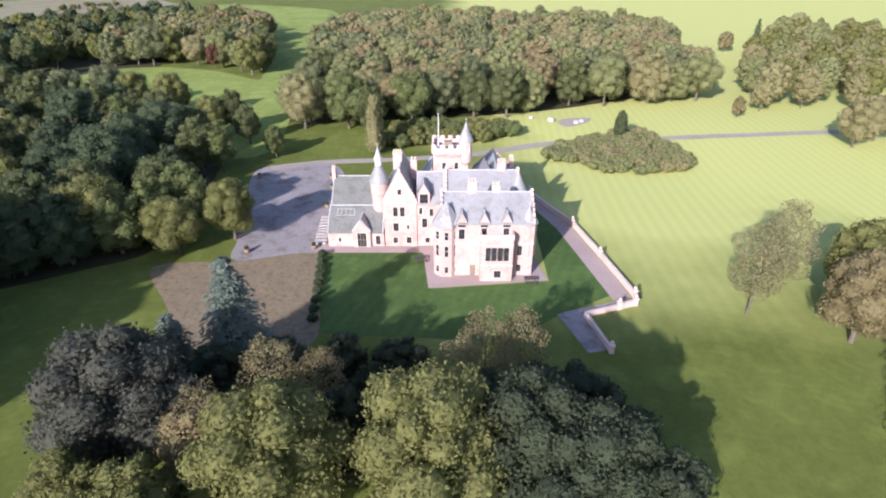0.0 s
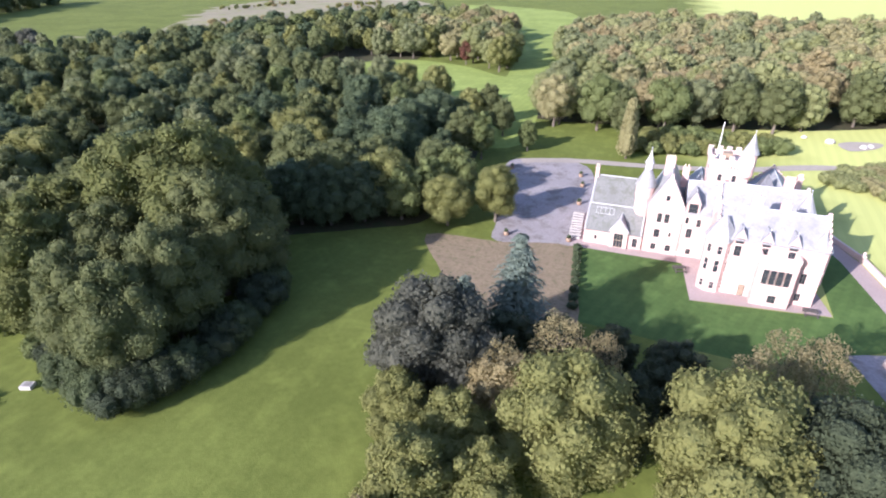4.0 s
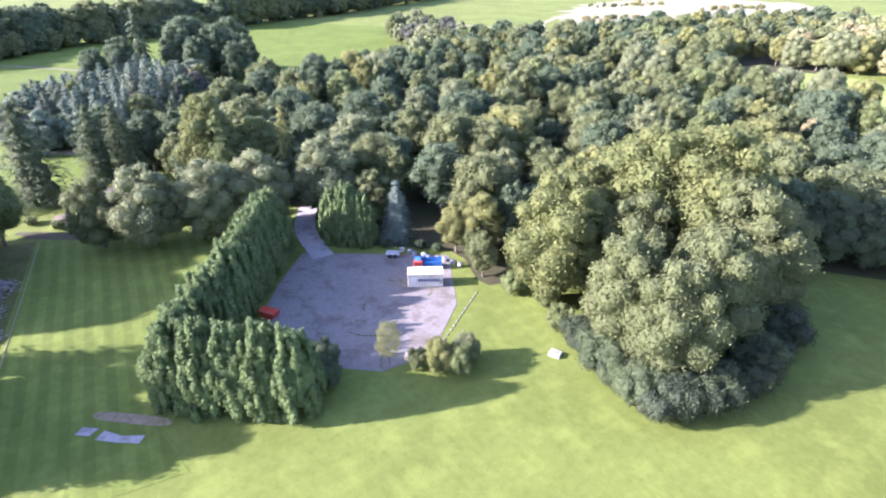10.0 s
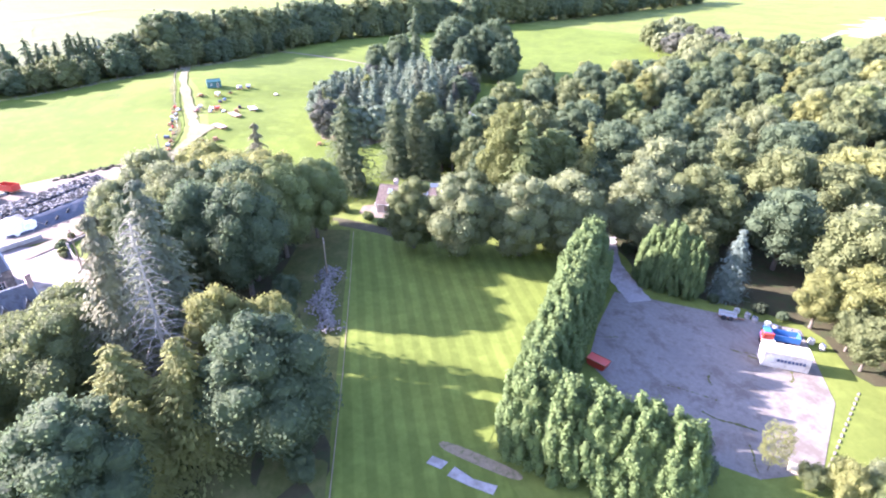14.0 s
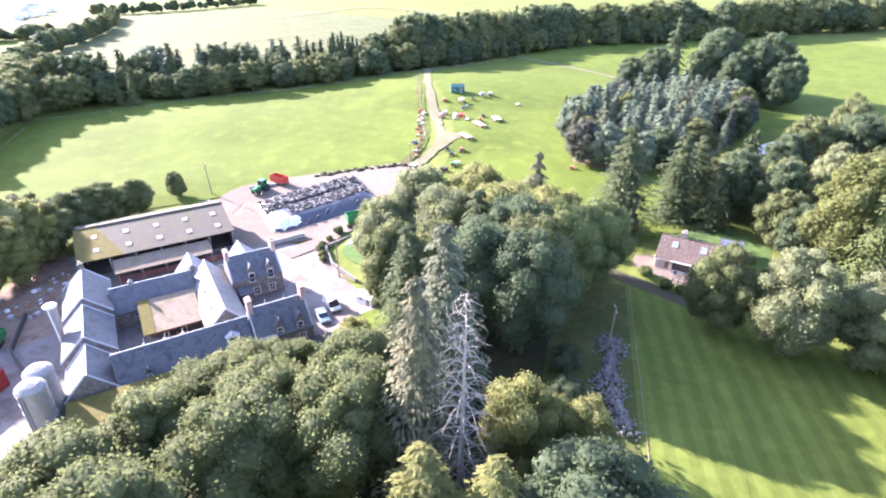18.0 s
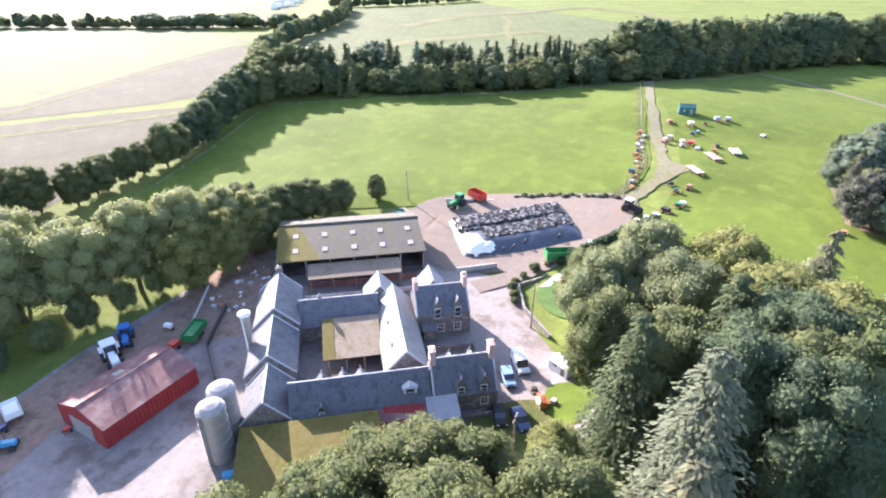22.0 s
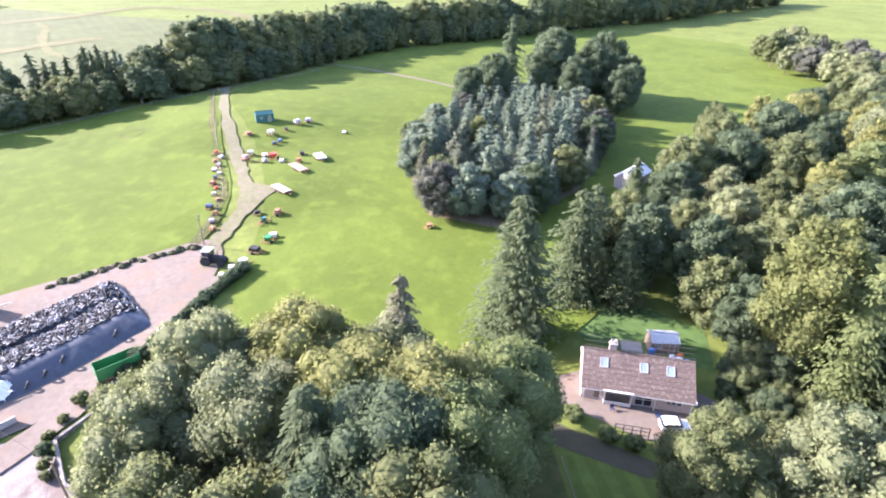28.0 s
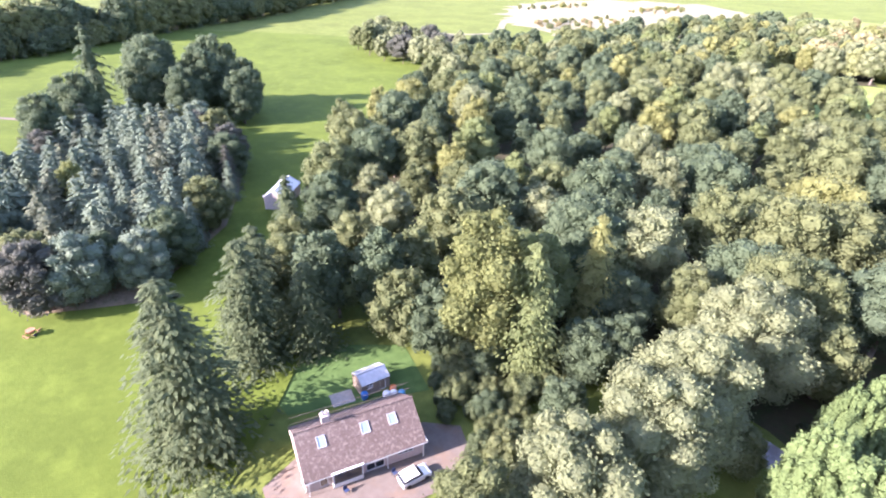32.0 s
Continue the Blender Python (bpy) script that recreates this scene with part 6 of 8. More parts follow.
part("roof_hatch", boxes((0.2, 1.8, 103.4, 105.0, 16.5, 18.0)), "timber", man)
part("cap_turret", lathe(bmesh.new(), [(0.6, 13.6), (1.25, 14.6), (1.25, 18.6), (1.4, 18.8)], 16, 4.4, 102.2), ST, man)
spire(man, 4.4, 102.2, 18.8, 22.4, 1.3)
part("flagpole", lathe(bmesh.new(), [(0.12, 16.5), (0.10, 20), (0.06, 23.6), (0.14, 23.7), (0.0, 23.9)], 8, -0.9, 103), "white", man)

# terrace wall along the lawn
TERR = [(20.4, 121), (23.6, 112), (27.2, 103.4), (29.6, 90), (31.8, 76)]
terrace = thing("terrace_wall", pose(0, 0, 0), "pale stone terrace wall with piers and coping", "garden wall")
patch("terrace_walk", [(17.5, 121), (20.2, 121), (26.8, 103), (29.2, 90), (31.4, 76), (28.0, 75), (27.4, 79), (25.6, 90), (23.6, 102)], "gravel", 0.05, "pinkish gravel terrace walk", "path")
patch("terrace_steps", [(18.0, 71.0), (21, 72.2), (27.5, 74.3), (31.4, 75.7), (31.2, 73.6), (22.5, 70.4), (23.5, 62), (20.8, 61.4)], "tarmac", 0.055, "grey paved landing below the terrace", "path")
def run_wall(parent, pts, h, t, mat, cap):
    for (xa, ya), (xb, yb) in zip(pts, pts[1:]):
        d = Vector((xb - xa, yb - ya))
        m = pose(xa, ya, land(xa, ya), 0, 0, math.degrees(math.atan2(d.y, d.x)))
        part("wall", boxes((0, d.length, -t / 2, t / 2, -0.5, h - 0.14)), mat, parent).matrix_basis = m
        part("coping", boxes((-0.05, d.length + 0.05, -t / 2 - 0.07, t / 2 + 0.07, h - 0.14, h), bevel=0.03), cap, parent).matrix_basis = m
def pier(parent, x, y, h, w, cap):
    m = on(x, y)
    pr = part("pier", boxes((-w / 2, w / 2, -w / 2, w / 2, -0.5, h), (-w / 2 - 0.1, w / 2 + 0.1, -w / 2 - 0.1, w / 2 + 0.1, h, h + 0.18), bevel=0.02), cap, parent)
    pr.matrix_basis = m
    part("ball_finial", lathe(bmesh.new(), [(0.16, h + 0.18), (0.12, h + 0.28), (0.3, h + 0.5), (0.3, h + 0.65), (0.0, h + 0.9)], 10), cap, pr)
run_wall(terrace, TERR, 1.1, 0.4, "dressed", "dressed")
run_wall(terrace, [(31.8, 76), (31.2, 73.6), (28.6, 72.6)], 1.1, 0.4, "dressed", "dressed")
run_wall(terrace, [(28.0, 72.4), (22.4, 70.4), (24.0, 61.6)], 0.9, 0.4, "dressed", "dressed")
for x, y in ((20.4, 121), (27.2, 103.4), (31.8, 76), (31.2, 73.6), (28.3, 72.5), (24.0, 61.6), (29.6, 90)):
    pier(terrace, x, y, 1.25, 0.7, "dressed")

# things round the mansion
def barrel(x, y):
    ob = thing("planter", on(x, y), "round timber half-barrel planter with a small shrub", "planter", "forecourt planters")
    part("tub", lathe(bmesh.new(), [(0.42, 0), (0.55, 0.45), (0.52, 0.85), (0.46, 0.85), (0.42, 0.7)], 12), "timber", ob)
    for z in (0.18, 0.62):
        part("hoop", lathe(bmesh.new(), [(0.54, z), (0.565, z + 0.03), (0.54, z + 0.06)], 12), "rust", ob)
    part("soil", lathe(bmesh.new(), [(0.45, 0.66), (0.0, 0.72)], 12), "soil", ob)
    me = quads("shrub", *broad_crown(int(x * 7) % 50, 1.5, 0.5, 0.75, 5, 120, 0.22, core=3))
    me.materials.append(M["dusk"])
    share("plant", me, ob, Matrix())
for x, y in ((-37.5, 91.5), (-25.0, 93.0), (-26.0, 112.5), (-27.0, 124), (-28.5, 131), (-46.8, 131), (-43.5, 112), (-42, 101)):
    barrel(x, y)
rng = random.Random(5)
for k in range(10):
    ob = thing("stone_slab", on(-24.2 - 0.1 * k, 95.0 + 1.35 * k, rng.uniform(-8, 8)), "pale dressed stone slab laid beside the forecourt", "stone slab", "slab row")
    part("slab", boxes((-1.2, 1.2, -0.42, 0.42, 0, 0.35 + rng.uniform(0, 0.15)), bevel=0.04), "rubble", ob)
    part("bearer", boxes((-1.0, -0.8, -0.4, 0.4, -0.05, 0.0), (0.8, 1.0, -0.4, 0.4, -0.05, 0.0)), "timber", ob)
for x, y, r, g in ((-4.2, 88.3, 20, "bench"), (15.2, 80.8, 0, "table")):
    ob = thing("garden_" + g, on(x, y, r, 0.05), "dark wooden garden %s on the gravel walk" % g, "garden " + g)
    part("top", boxes(*[(-1.0, 1.0, -0.5 + 0.2 * k, -0.34 + 0.2 * k, 0.68, 0.73) for k in range(5)]), "dark_wood", ob)
    for sx in (-0.85, 0.85):
        for sy in (-0.4, 0.4):
            part("leg", boxes((sx - 0.05, sx + 0.05, sy - 0.05, sy + 0.05, 0, 0.68)), "dark_wood", ob)
    for sy in (-0.95, 0.95):
        part("seat", boxes((-1.0, 1.0, sy - 0.17, sy + 0.17, 0.40, 0.45), (-0.9, -0.82, sy - 0.15, sy + 0.15, 0, 0.4), (0.82, 0.9, sy - 0.15, sy + 0.15, 0, 0.4)), "dark_wood", ob)
for x, y, s in ((36.1, 180.6, 1.3), (44, 178, 1.0), (46, 179.5, 0.9), (30, 184, 0.8)):
    ob = thing("boulder", on(x, y, 30 * s), "pale boulder on the park grass", "boulder", "park boulders")
    part("stone", lathe(bmesh.new(), [(0.9 * s, -0.2), (1.1 * s, 0.3 * s), (0.7 * s, 0.9 * s), (0.0, 1.05 * s)], 7), "concrete", ob)
patch("sand_scar", curvy([(40, 174), (47, 178), (50, 184), (43, 184), (38, 180)], per=4), "path", 0.1, "bare sandy scar in the park grass", "ground")


# ---- the farm ----
FARM_TURN = math.degrees(math.atan2(0.822, -0.57))
FARM_M = pose(-146, -112, -6, 0, 0, FARM_TURN)




WH, SD = "whinstone", "slate_dark"
stead = thing("steading", FARM_M, "old whinstone farm steading with slate roofs round a court", "farm building")
# front range
walls(stead, 1.9, 21.6, -2.0, 4.2, -1, 3.2, WH, {"s": ((6, 0.9, 0.9, 1.2, 2), (11, 0.9, 0.9, 1.2, 2)), "n": ((6, 0, 2.2, 2.6, 1), (12, 0.9, 0.9, 1.2, 2))}, "white", "dressed", "sn")
gable_roof(stead, 1.9, 21.6, -2.0, 4.2, 3.2, 6.6, "x", SD, None)
dormer(stead, "s", -2.1, 6.3, 3.1, 1.1, 0.7, 1.6, "dark_wood", SD, "white", 0.9)
dormer(stead, "s", -1.2, 18.6, 3.7, 1.9, 1.5, 2.6, "white", "lead", "white", 0.35)
for u in (6.4, 9.4, 12.0):
    dormer(stead, "n", 4.3, u, 3.1, 1.8, 0.9, 1.8, WH, SD, "white", 1.3)
part("shed_front", boxes((14.2, 20.4, -4.2, -2.05, -1, 2.6)), "red_wall", stead)
slope(stead, (14.0, -4.4, 2.6), (20.6, -4.4, 2.6), (20.6, -2.05, 3.0), (14.0, -2.05, 3.0), "rust_roof")
# left range in three steps
for y0, y1, lift, w0, w1 in ((-2.2, 6.2, 0.0, -4.3, 2.1), (6.5, 17.2, 0.9, -4.6, 2.4), (17.5, 29.6, 1.7, -4.4, 2.6)):
    walls(stead, w0, w1, y0, y1, -1, 3.2 + lift, WH, {"w": (((y0 + y1) / 2 - 2, 0.9, 0.9, 1.2, 2), ((y0 + y1) / 2 + 2, 0, 1.8, 2.4, 1)), "e": (((y0 + y1) / 2, 0, 1.8, 2.4, 1),)}, "white", None)
    gable_roof(stead, w0, w1, y0, y1, 3.2 + lift, 6.6 + lift, "y", SD, WH)
chimney(stead, -0.9, 29.4, 7.4, 9.4, 0.7, 0.7, 1, WH)
part("cowl", lathe(bmesh.new(), [(0.35, 7.4), (0.35, 8.1), (0.5, 8.15), (0.0, 8.7)], 8, -1.0, 24), "galv", stead)
# back range
walls(stead, 2.6, 16.2, 19.2, 25.0, -1, 3.2, WH, {"s": ((6, 0.9, 0.9, 1.2, 2), (10, 0, 2.0, 2.5, 1)), "n": ((6, 0.9, 0.9, 1.2, 2),)}, "white", None, "sn")
gable_roof(stead, 2.6, 16.2, 19.2, 25.0, 3.2, 6.5, "x", SD, None)
part("cowl", lathe(bmesh.new(), [(0.35, 6.3), (0.35, 7.2), (0.5, 7.25), (0.0, 7.8)], 8, 6.2, 22.1), "galv", stead)
# middle range, its slate paled to carry sunlight on the west slope
walls(stead, 15.8, 22.0, 4.4, 24.2, -1, 3.6, WH, {"e": ((9, 0.9, 0.9, 1.2, 2), (14, 0, 1.2, 2.2, 1))}, "white", None)
gable_roof(stead, 15.8, 22.0, 4.4, 24.2, 3.6, 6.9, "y", "pale_slate", WH)
for y in (8.5, 14.5):
    part("vent", boxes((17.0, 17.35, y, y + 0.8, 5.2, 5.5)), "dark_wood", stead)
for u, y0, y1 in ((16.8, 24.4, 30.0), (26.5, 24.6, 30.5)):
    walls(stead, u - 2.6, u + 2.6, y0, y1, -1, 3.4, WH, {"n": ((u, 0, 2.0, 2.5, 1),)}, "white", None)
    gable_roof(stead, u - 2.6, u + 2.6, y0, y1, 3.4, 6.4, "y", SL, WH)
# court roof on posts, moss at one end
slope(stead, (7.0, 9.8, 2.9), (15.75, 9.8, 2.9), (15.75, 18.6, 4.6), (7.0, 18.6, 4.6), "tan_sheeting", 0.12, "court_roof")
slope(stead, (6.4, 9.8, 2.96), (8.3, 9.8, 2.96), (8.3, 18.6, 4.66), (6.4, 18.6, 4.66), "moss", 0.12, "court_roof")
for u in (7.2, 10.0, 12.8, 15.4):
    part("post", boxes((u - 0.1, u + 0.1, 9.9, 10.1, -0.5, 2.9)), "timber", stead)
part("court_partition", boxes((7.0, 15.7, 13.8, 14.0, -0.5, 3.2), (11.2, 11.4, 10.4, 13.8, -0.5, 1.6)), "rust", stead)
part("court_wall", boxes((8.5, 15.6, 6.2, 6.5, -0.5, 1.3)), "rust_roof", stead)
# low mossy shed before the front range
moss = thing("byre", FARM_M, "long low byre with a moss covered sheet roof", "farm building")
walls(moss, -4.0, 13.6, -13.5, -3.2, -1, 2.6, WH, {"w": ((-8, 0, 2.4, 2.2, 1),)}, "white", None)
slope(moss, (-4.3, -13.8, 2.6), (13.9, -13.8, 2.6), (13.9, -3.0, 3.7), (-4.3, -3.0, 3.7), "moss")

h2 = thing("farmhouse", FARM_M, "dark whinstone farm cottage with dormers and chimneys", "farmhouse")
walls(h2, 21.75, 31.3, -1.7, 5.0, -1, 3.5, WH, {"s": ((29.4, 0.9, 1.0, 1.3, 2), (24.4, 0.2, 1.0, 2.1, 1, "door")), "e": ((1.6, 0.9, 1.0, 1.3, 2),), "n": ((26, 0.9, 1.0, 1.3, 2), (29, 0.9, 1.0, 1.3, 2))}, "white", "dressed")
gable_roof(h2, 21.75, 31.3, -1.7, 5.0, 3.5, 7.5, "x", SD, WH)
for u in (25.8, 29.2):
    dormer(h2, "s", -1.75, u, 3.2, 1.4, 1.5, 2.4, WH, SD, "white", 1.5)
for u in (25.4, 28.6):
    dormer(h2, "n", 5.05, u, 3.4, 1.5, 1.0, 2.2, WH, SD, "white", 1.4)
chimney(h2, 22.2, 1.65, 6.8, 9.4, 0.8, 1.4, 2)
chimney(h2, 30.9, 1.65, 6.8, 9.4, 0.8, 1.4, 2)
walls(h2, 20.8, 24.9, -5.0, -2.0, -1, 2.5, WH, {"s": ((22.0, 0.9, 1.1, 1.1, 3),)}, "white", "dressed", "swe")
slope(h2, (20.6, -5.3, 2.5), (25.1, -5.3, 2.5), (25.1, -1.75, 3.6), (20.6, -1.75, 3.6), SL)
part("garden_wall", boxes((25.2, 31.0, -3.4, -3.1, -1, 0.8)), WH, h2)

h1 = thing("farmhouse", FARM_M, "two-storey whinstone farmhouse with slate roof and dormers", "farmhouse")
walls(h1, 22.2, 31.6, 16.8, 24.0, -1, 4.7, WH, {"s": ((29.4, 0.9, 1.1, 1.5, 2), (26.5, 0.9, 1.1, 1.5, 2), (24.2, 0.0, 1.1, 2.1, 1, "door")), "e": ((20.4, 3.0, 1.0, 1.3, 2), (20.4, 0.8, 1.0, 1.4, 2))}, "white", "dressed")
gable_roof(h1, 22.2, 31.6, 16.8, 24.0, 4.7, 8.2, "x", SD, WH)
for u in (25.9, 29.4):
    dormer(h1, "s", 16.72, u, 3.6, 1.5, 2.2, 2.4, WH, SD, "white", 1.5)
chimney(h1, 31.2, 20.4, 7.6, 9.9, 0.8, 1.5, 3)
chimney(h1, 22.6, 20.4, 7.6, 9.6, 0.8, 1.3, 2)
part("porch", boxes((23.2, 25.4, 15.2, 16.75, -1, 2.4)), WH, h1)
slope(h1, (23.0, 15.0, 2.4), (25.6, 15.0, 2.4), (25.6, 16.75, 3.1), (23.0, 16.75, 3.1), SD)
part("yard_wall", boxes((22.1, 31.0, 12.2, 12.5, -1, 1.2), (31.0, 31.3, 5.1, 12.5, -1, 1.2)), WH, h1)

barn = thing("barn", FARM_M, "big open cattle barn with mossy cement sheet roof", "barn")
for a0, a1, b0, b1 in ((-2, 27.2, 39.4, 51.2),):
    slope(barn, (-2.4, 39.0, 5.0), (27.6, 39.0, 5.0), (27.6, 51.2, 7.2), (-2.4, 51.2, 7.2), "sheeting")
slope(barn, (-2.4, 58.0, 5.5), (27.6, 58.0, 5.5), (27.6, 51.2, 7.2), (-2.4, 51.2, 7.2), "sheeting")
slope(barn, (-2.5, 39.0, 5.05), (6.0, 39.0, 5.05), (1.6, 51.0, 7.22), (-2.5, 51.0, 7.22), "moss", 0.13, "moss_patch", "green moss on the sheeting")
part("ridge", rod(bmesh.new(), (-2.5, 51.2, 7.4), (27.7, 51.2, 7.4), 0.22, 6), "sheeting", barn)
part("back_wall", boxes((-2, 27.2, 57.4, 57.7, -1, 5.4)), "concrete", barn)
part("end_wall", boxes((-2.1, -1.8, 39.4, 57.4, -1, 5.2)), "dark_wood", barn)
part("end_wall", boxes((27.0, 27.3, 39.4, 57.4, -1, 5.2)), "dark_wood", barn)
for k in range(7):
    u = -1.6 + 4.78 * k
    part("post", boxes((u - 0.13, u + 0.13, 39.4, 39.66, -1, 5.0)), "galv", barn)
    part("post", boxes((u - 0.13, u + 0.13, 48.4, 48.66, -1, 6.6)), "galv", barn)
for i in range(5):
    for j, (b, z) in enumerate(((42.2, 5.65), (47.2, 6.55), (54.4, 6.45))):
        up = (0, 12.2, 2.2) if j < 2 else (0, 6.8, -1.7)
        rl = part("roof_sheet", boxes((-0.55, 0.55, -0.7, 0.7, 0.1, 0.19)), "rubble", barn, "pale translucent roof sheet")
        rl.matrix_basis = Matrix.Translation((1.2 + 5.9 * i, b, z)) @ Matrix.Rotation(math.atan2(up[2], up[1]), 4, "X")
for k in range(12):
    part("feed_rail", boxes((-1.4 + 2.37 * k, 0.8 + 2.37 * k, 40.0, 40.08, 0.5, 0.6), (-1.4 + 2.37 * k, 0.8 + 2.37 * k, 40.0, 40.08, 1.0, 1.1)), "galv", barn)
slope(barn, (3.6, 34.6, 3.1), (21.9, 34.6, 3.1), (21.9, 38.9, 4.2), (3.6, 38.9, 4.2), "tan_sheeting", 0.14, "lean_to_roof")
for k in range(5):
    u = 4.0 + 4.4 * k
    part("post", boxes((u - 0.1, u + 0.1, 34.8, 35.0, -1, 3.1)), "timber", barn)
part("lean_to_wall", boxes((3.6, 27.0, 36.6, 36.8, -1, 1.4)), "rust_roof", barn)
part("dung_wall", boxes((3.0, 26, 32.2, 32.5, -1, 1.0)), "concrete", barn)

shed = thing("machinery_shed", pose(-141.4, -134.6, -6, 0, 0, 175), "long red sheeted shed with a faded pitched roof", "shed")
wall(shed, "n", 5.0, -7.4, 7.4, -1, 3.4, (), "red_wall")
wall(shed, "s", -5.0, -7.4, 7.4, -1, 3.4, (), "red_wall")
wall(shed, "w", -7.4, -4.7, 4.7, -1, 3.4, (), "red_wall")
wall(shed, "e", 7.4, -4.7, 4.7, -1, 3.4, (), "red_wall")
gable_roof(shed, -7.4, 7.4, -5.0, 5.0, 3.4, 5.0, "x", "rust_roof", "red_wall", 0.3, bars=False, ridge_mat="rust_roof")
part("door", boxes((-7.55, -7.42, -2.6, 2.2, -0.5, 2.9)), "galv", shed)
for k in range(24):
    part("sheet_rib", boxes((-7.3 + 0.63 * k, -7.22 + 0.63 * k, -5.06, -5.0, 0, 3.35)), "red_wall", shed)
    part("sheet_rib", boxes((-7.3 + 0.63 * k, -7.22 + 0.63 * k, 5.0, 5.06, 0, 3.35)), "red_wall", shed)
part("roof_patch", boxes((-1.0, 0.4, -0.8, 0.8, 0.0, 0.03)), "galv", shed).matrix_basis = Matrix.Translation((0.5, 2.4, 4.42)) @ Matrix.Rotation(-math.atan2(1.6, 5.0), 4, "X")

for sx, sy, tone, cap in ((-139.0, -115.6, "galv", "rubble"), (-142.1, -116.9, "rubble", "rubble")):
    silo = thing("silo", pose(sx, sy, -6), "tall grey silo with a weathered domed cap", "silo", "paired silos")
    part("drum", lathe(bmesh.new(), [(1.75, -1), (1.75, 8.4)], 28), tone, silo)
    for k in range(6):
        part("hoop", lathe(bmesh.new(), [(1.75, 0.6 + 1.45 * k), (1.81, 0.63 + 1.45 * k), (1.81, 0.75 + 1.45 * k), (1.75, 0.78 + 1.45 * k)], 28), tone, silo)
    part("cap", lathe(bmesh.new(), [(1.84, 8.4), (1.72, 8.7), (1.2, 9.15), (0.5, 9.4), (0.0, 9.45)], 28), cap, silo)
    part("ladder", boxes((1.75, 1.95, -0.25, -0.2, 0, 8.5), (1.75, 1.95, 0.2, 0.25, 0, 8.5), *[(1.85, 1.9, -0.2, 0.2, 0.4 * k, 0.4 * k + 0.04) for k in range(1, 21)]), "galv", silo)
silo = thing("grain_bin", pose(-155.1, -124.2, -6), "slim tapering feed bin with a round white top", "silo")
part("drum", lathe(bmesh.new(), [(0.34, 3.0), (0.86, 9.9)], 20), "galv", silo)
part("cap", lathe(bmesh.new(), [(0.86, 9.9), (1.0, 9.95), (0.98, 10.2), (0.6, 10.45), (0.0, 10.5)], 20), "white", silo)
part("spout", lathe(bmesh.new(), [(0.14, 1.9), (0.34, 3.0)], 16), "galv", silo)
for k in range(3):
    ca, sa = math.cos(k * 2.094), math.sin(k * 2.094)
    part("leg", rod(bmesh.new(), (0.7 * ca, 0.7 * sa, -0.6), (0.75 * ca, 0.75 * sa, 8.4), 0.06), "galv", silo)
part("auger", rod(bmesh.new(), (0.9, 0.6, 0), (0.95, 0.3, 9.9), 0.10, 8), "white", silo)

# red-roofed lean-to against the long farm range
lean = thing("lean_to", pose(-154.1, -96.4, -6, 0, 0, 121), "low lean-to with a red sheet roof", "lean-to")
slope(lean, (2.8, -2.5, 2.35), (-2.8, -2.5, 2.35), (-2.8, 0.0, 3.2), (2.8, 0.0, 3.2), "red_wall", 0.1)
part("front_wall", boxes((-2.6, 2.6, -2.3, -2.1, -1.0, 2.3)), "rubble", lean)
for k in (-1, 1):
    part("side_wall", boxes((2.6 * k - 0.1, 2.6 * k + 0.1, -2.1, -0.1, -1.0, 2.3)), "rubble", lean)

# silage clamp: sheeted mound under tyres
def tyre_mesh(r=0.42, w=0.2):
    bm = bmesh.new()
    rings = [(r * 0.55, -w / 2), (r * 0.9, -w / 2), (r, -w / 4), (r, w / 4), (r * 0.9, w / 2), (r * 0.55, w / 2)]
    rows = [[bm.verts.new((q * math.cos(2 * math.pi * i / 10), q * math.sin(2 * math.pi * i / 10), z)) for i in range(10)] for q, z in rings]
    for a, b in zip(rows, rows[1:] + rows[:1]):
        for i in range(10):
            bm.faces.new((a[i], a[(i + 1) % 10], b[(i + 1) % 10], b[i]))
    bmesh.ops.recalc_face_normals(bm, faces=bm.faces[:])
    me = bpy.data.meshes.new("tyre")
    bm.to_mesh(me)
    bm.free()
    me.materials.append(M["black"])
    return me


CL = [Vector(p) for p in ((-202.5, -106.5), (-216.5, -83), (-232, -92), (-217.5, -117))]   # front left, front right, back right, back left
def clamp_point(u, v):
    return CL[0] * (1 - u) * (1 - v) + CL[1] * u * (1 - v) + CL[2] * u * v + CL[3] * (1 - u) * v
def clamp_height(u, v):
    side = min(1.0, u / 0.10, (1 - u) / 0.12) if 0 < u < 1 else 0.0
    prof = min(1.0, v / 0.22) if v < 0.5 else min(1.0, (1 - v) / 0.15)
    dip = 0.75 if 0.52 < v < 0.6 else 1.0
    return max(0.0, 2.3 * min(max(side, 0), max(prof, 0)) ** 0.8 * dip)
clamp = thing("silage_clamp", Matrix(), "black sheeted silage clamp weighted with old tyres", "silage clamp")
cv, cf, N1, N2 = [], [], 28, 24
for j in range(N2 + 1):
    for i in range(N1 + 1):
        p = clamp_point(i / N1, j / N2)
        cv.append((p.x, p.y, land(p.x, p.y) + 0.05 + clamp_height(i / N1, j / N2) + 0.12 * noise.noise((p.x * 0.7, p.y * 0.7, 0))))
for j in range(N2):
    for i in range(N1):
        a = j * (N1 + 1) + i
        cf.append((a, a + 1, a + N1 + 2, a + N1 + 1))
me = quads("sheet", cv, cf)
me.materials.append(M["wrap"])
share("sheet", me, clamp, Matrix())
tyre = tyre_mesh()
pale_tyre = tyre.copy()
pale_tyre.materials[0] = M["rubble"]
rng = random.Random(8)
laid, extra = 0, []
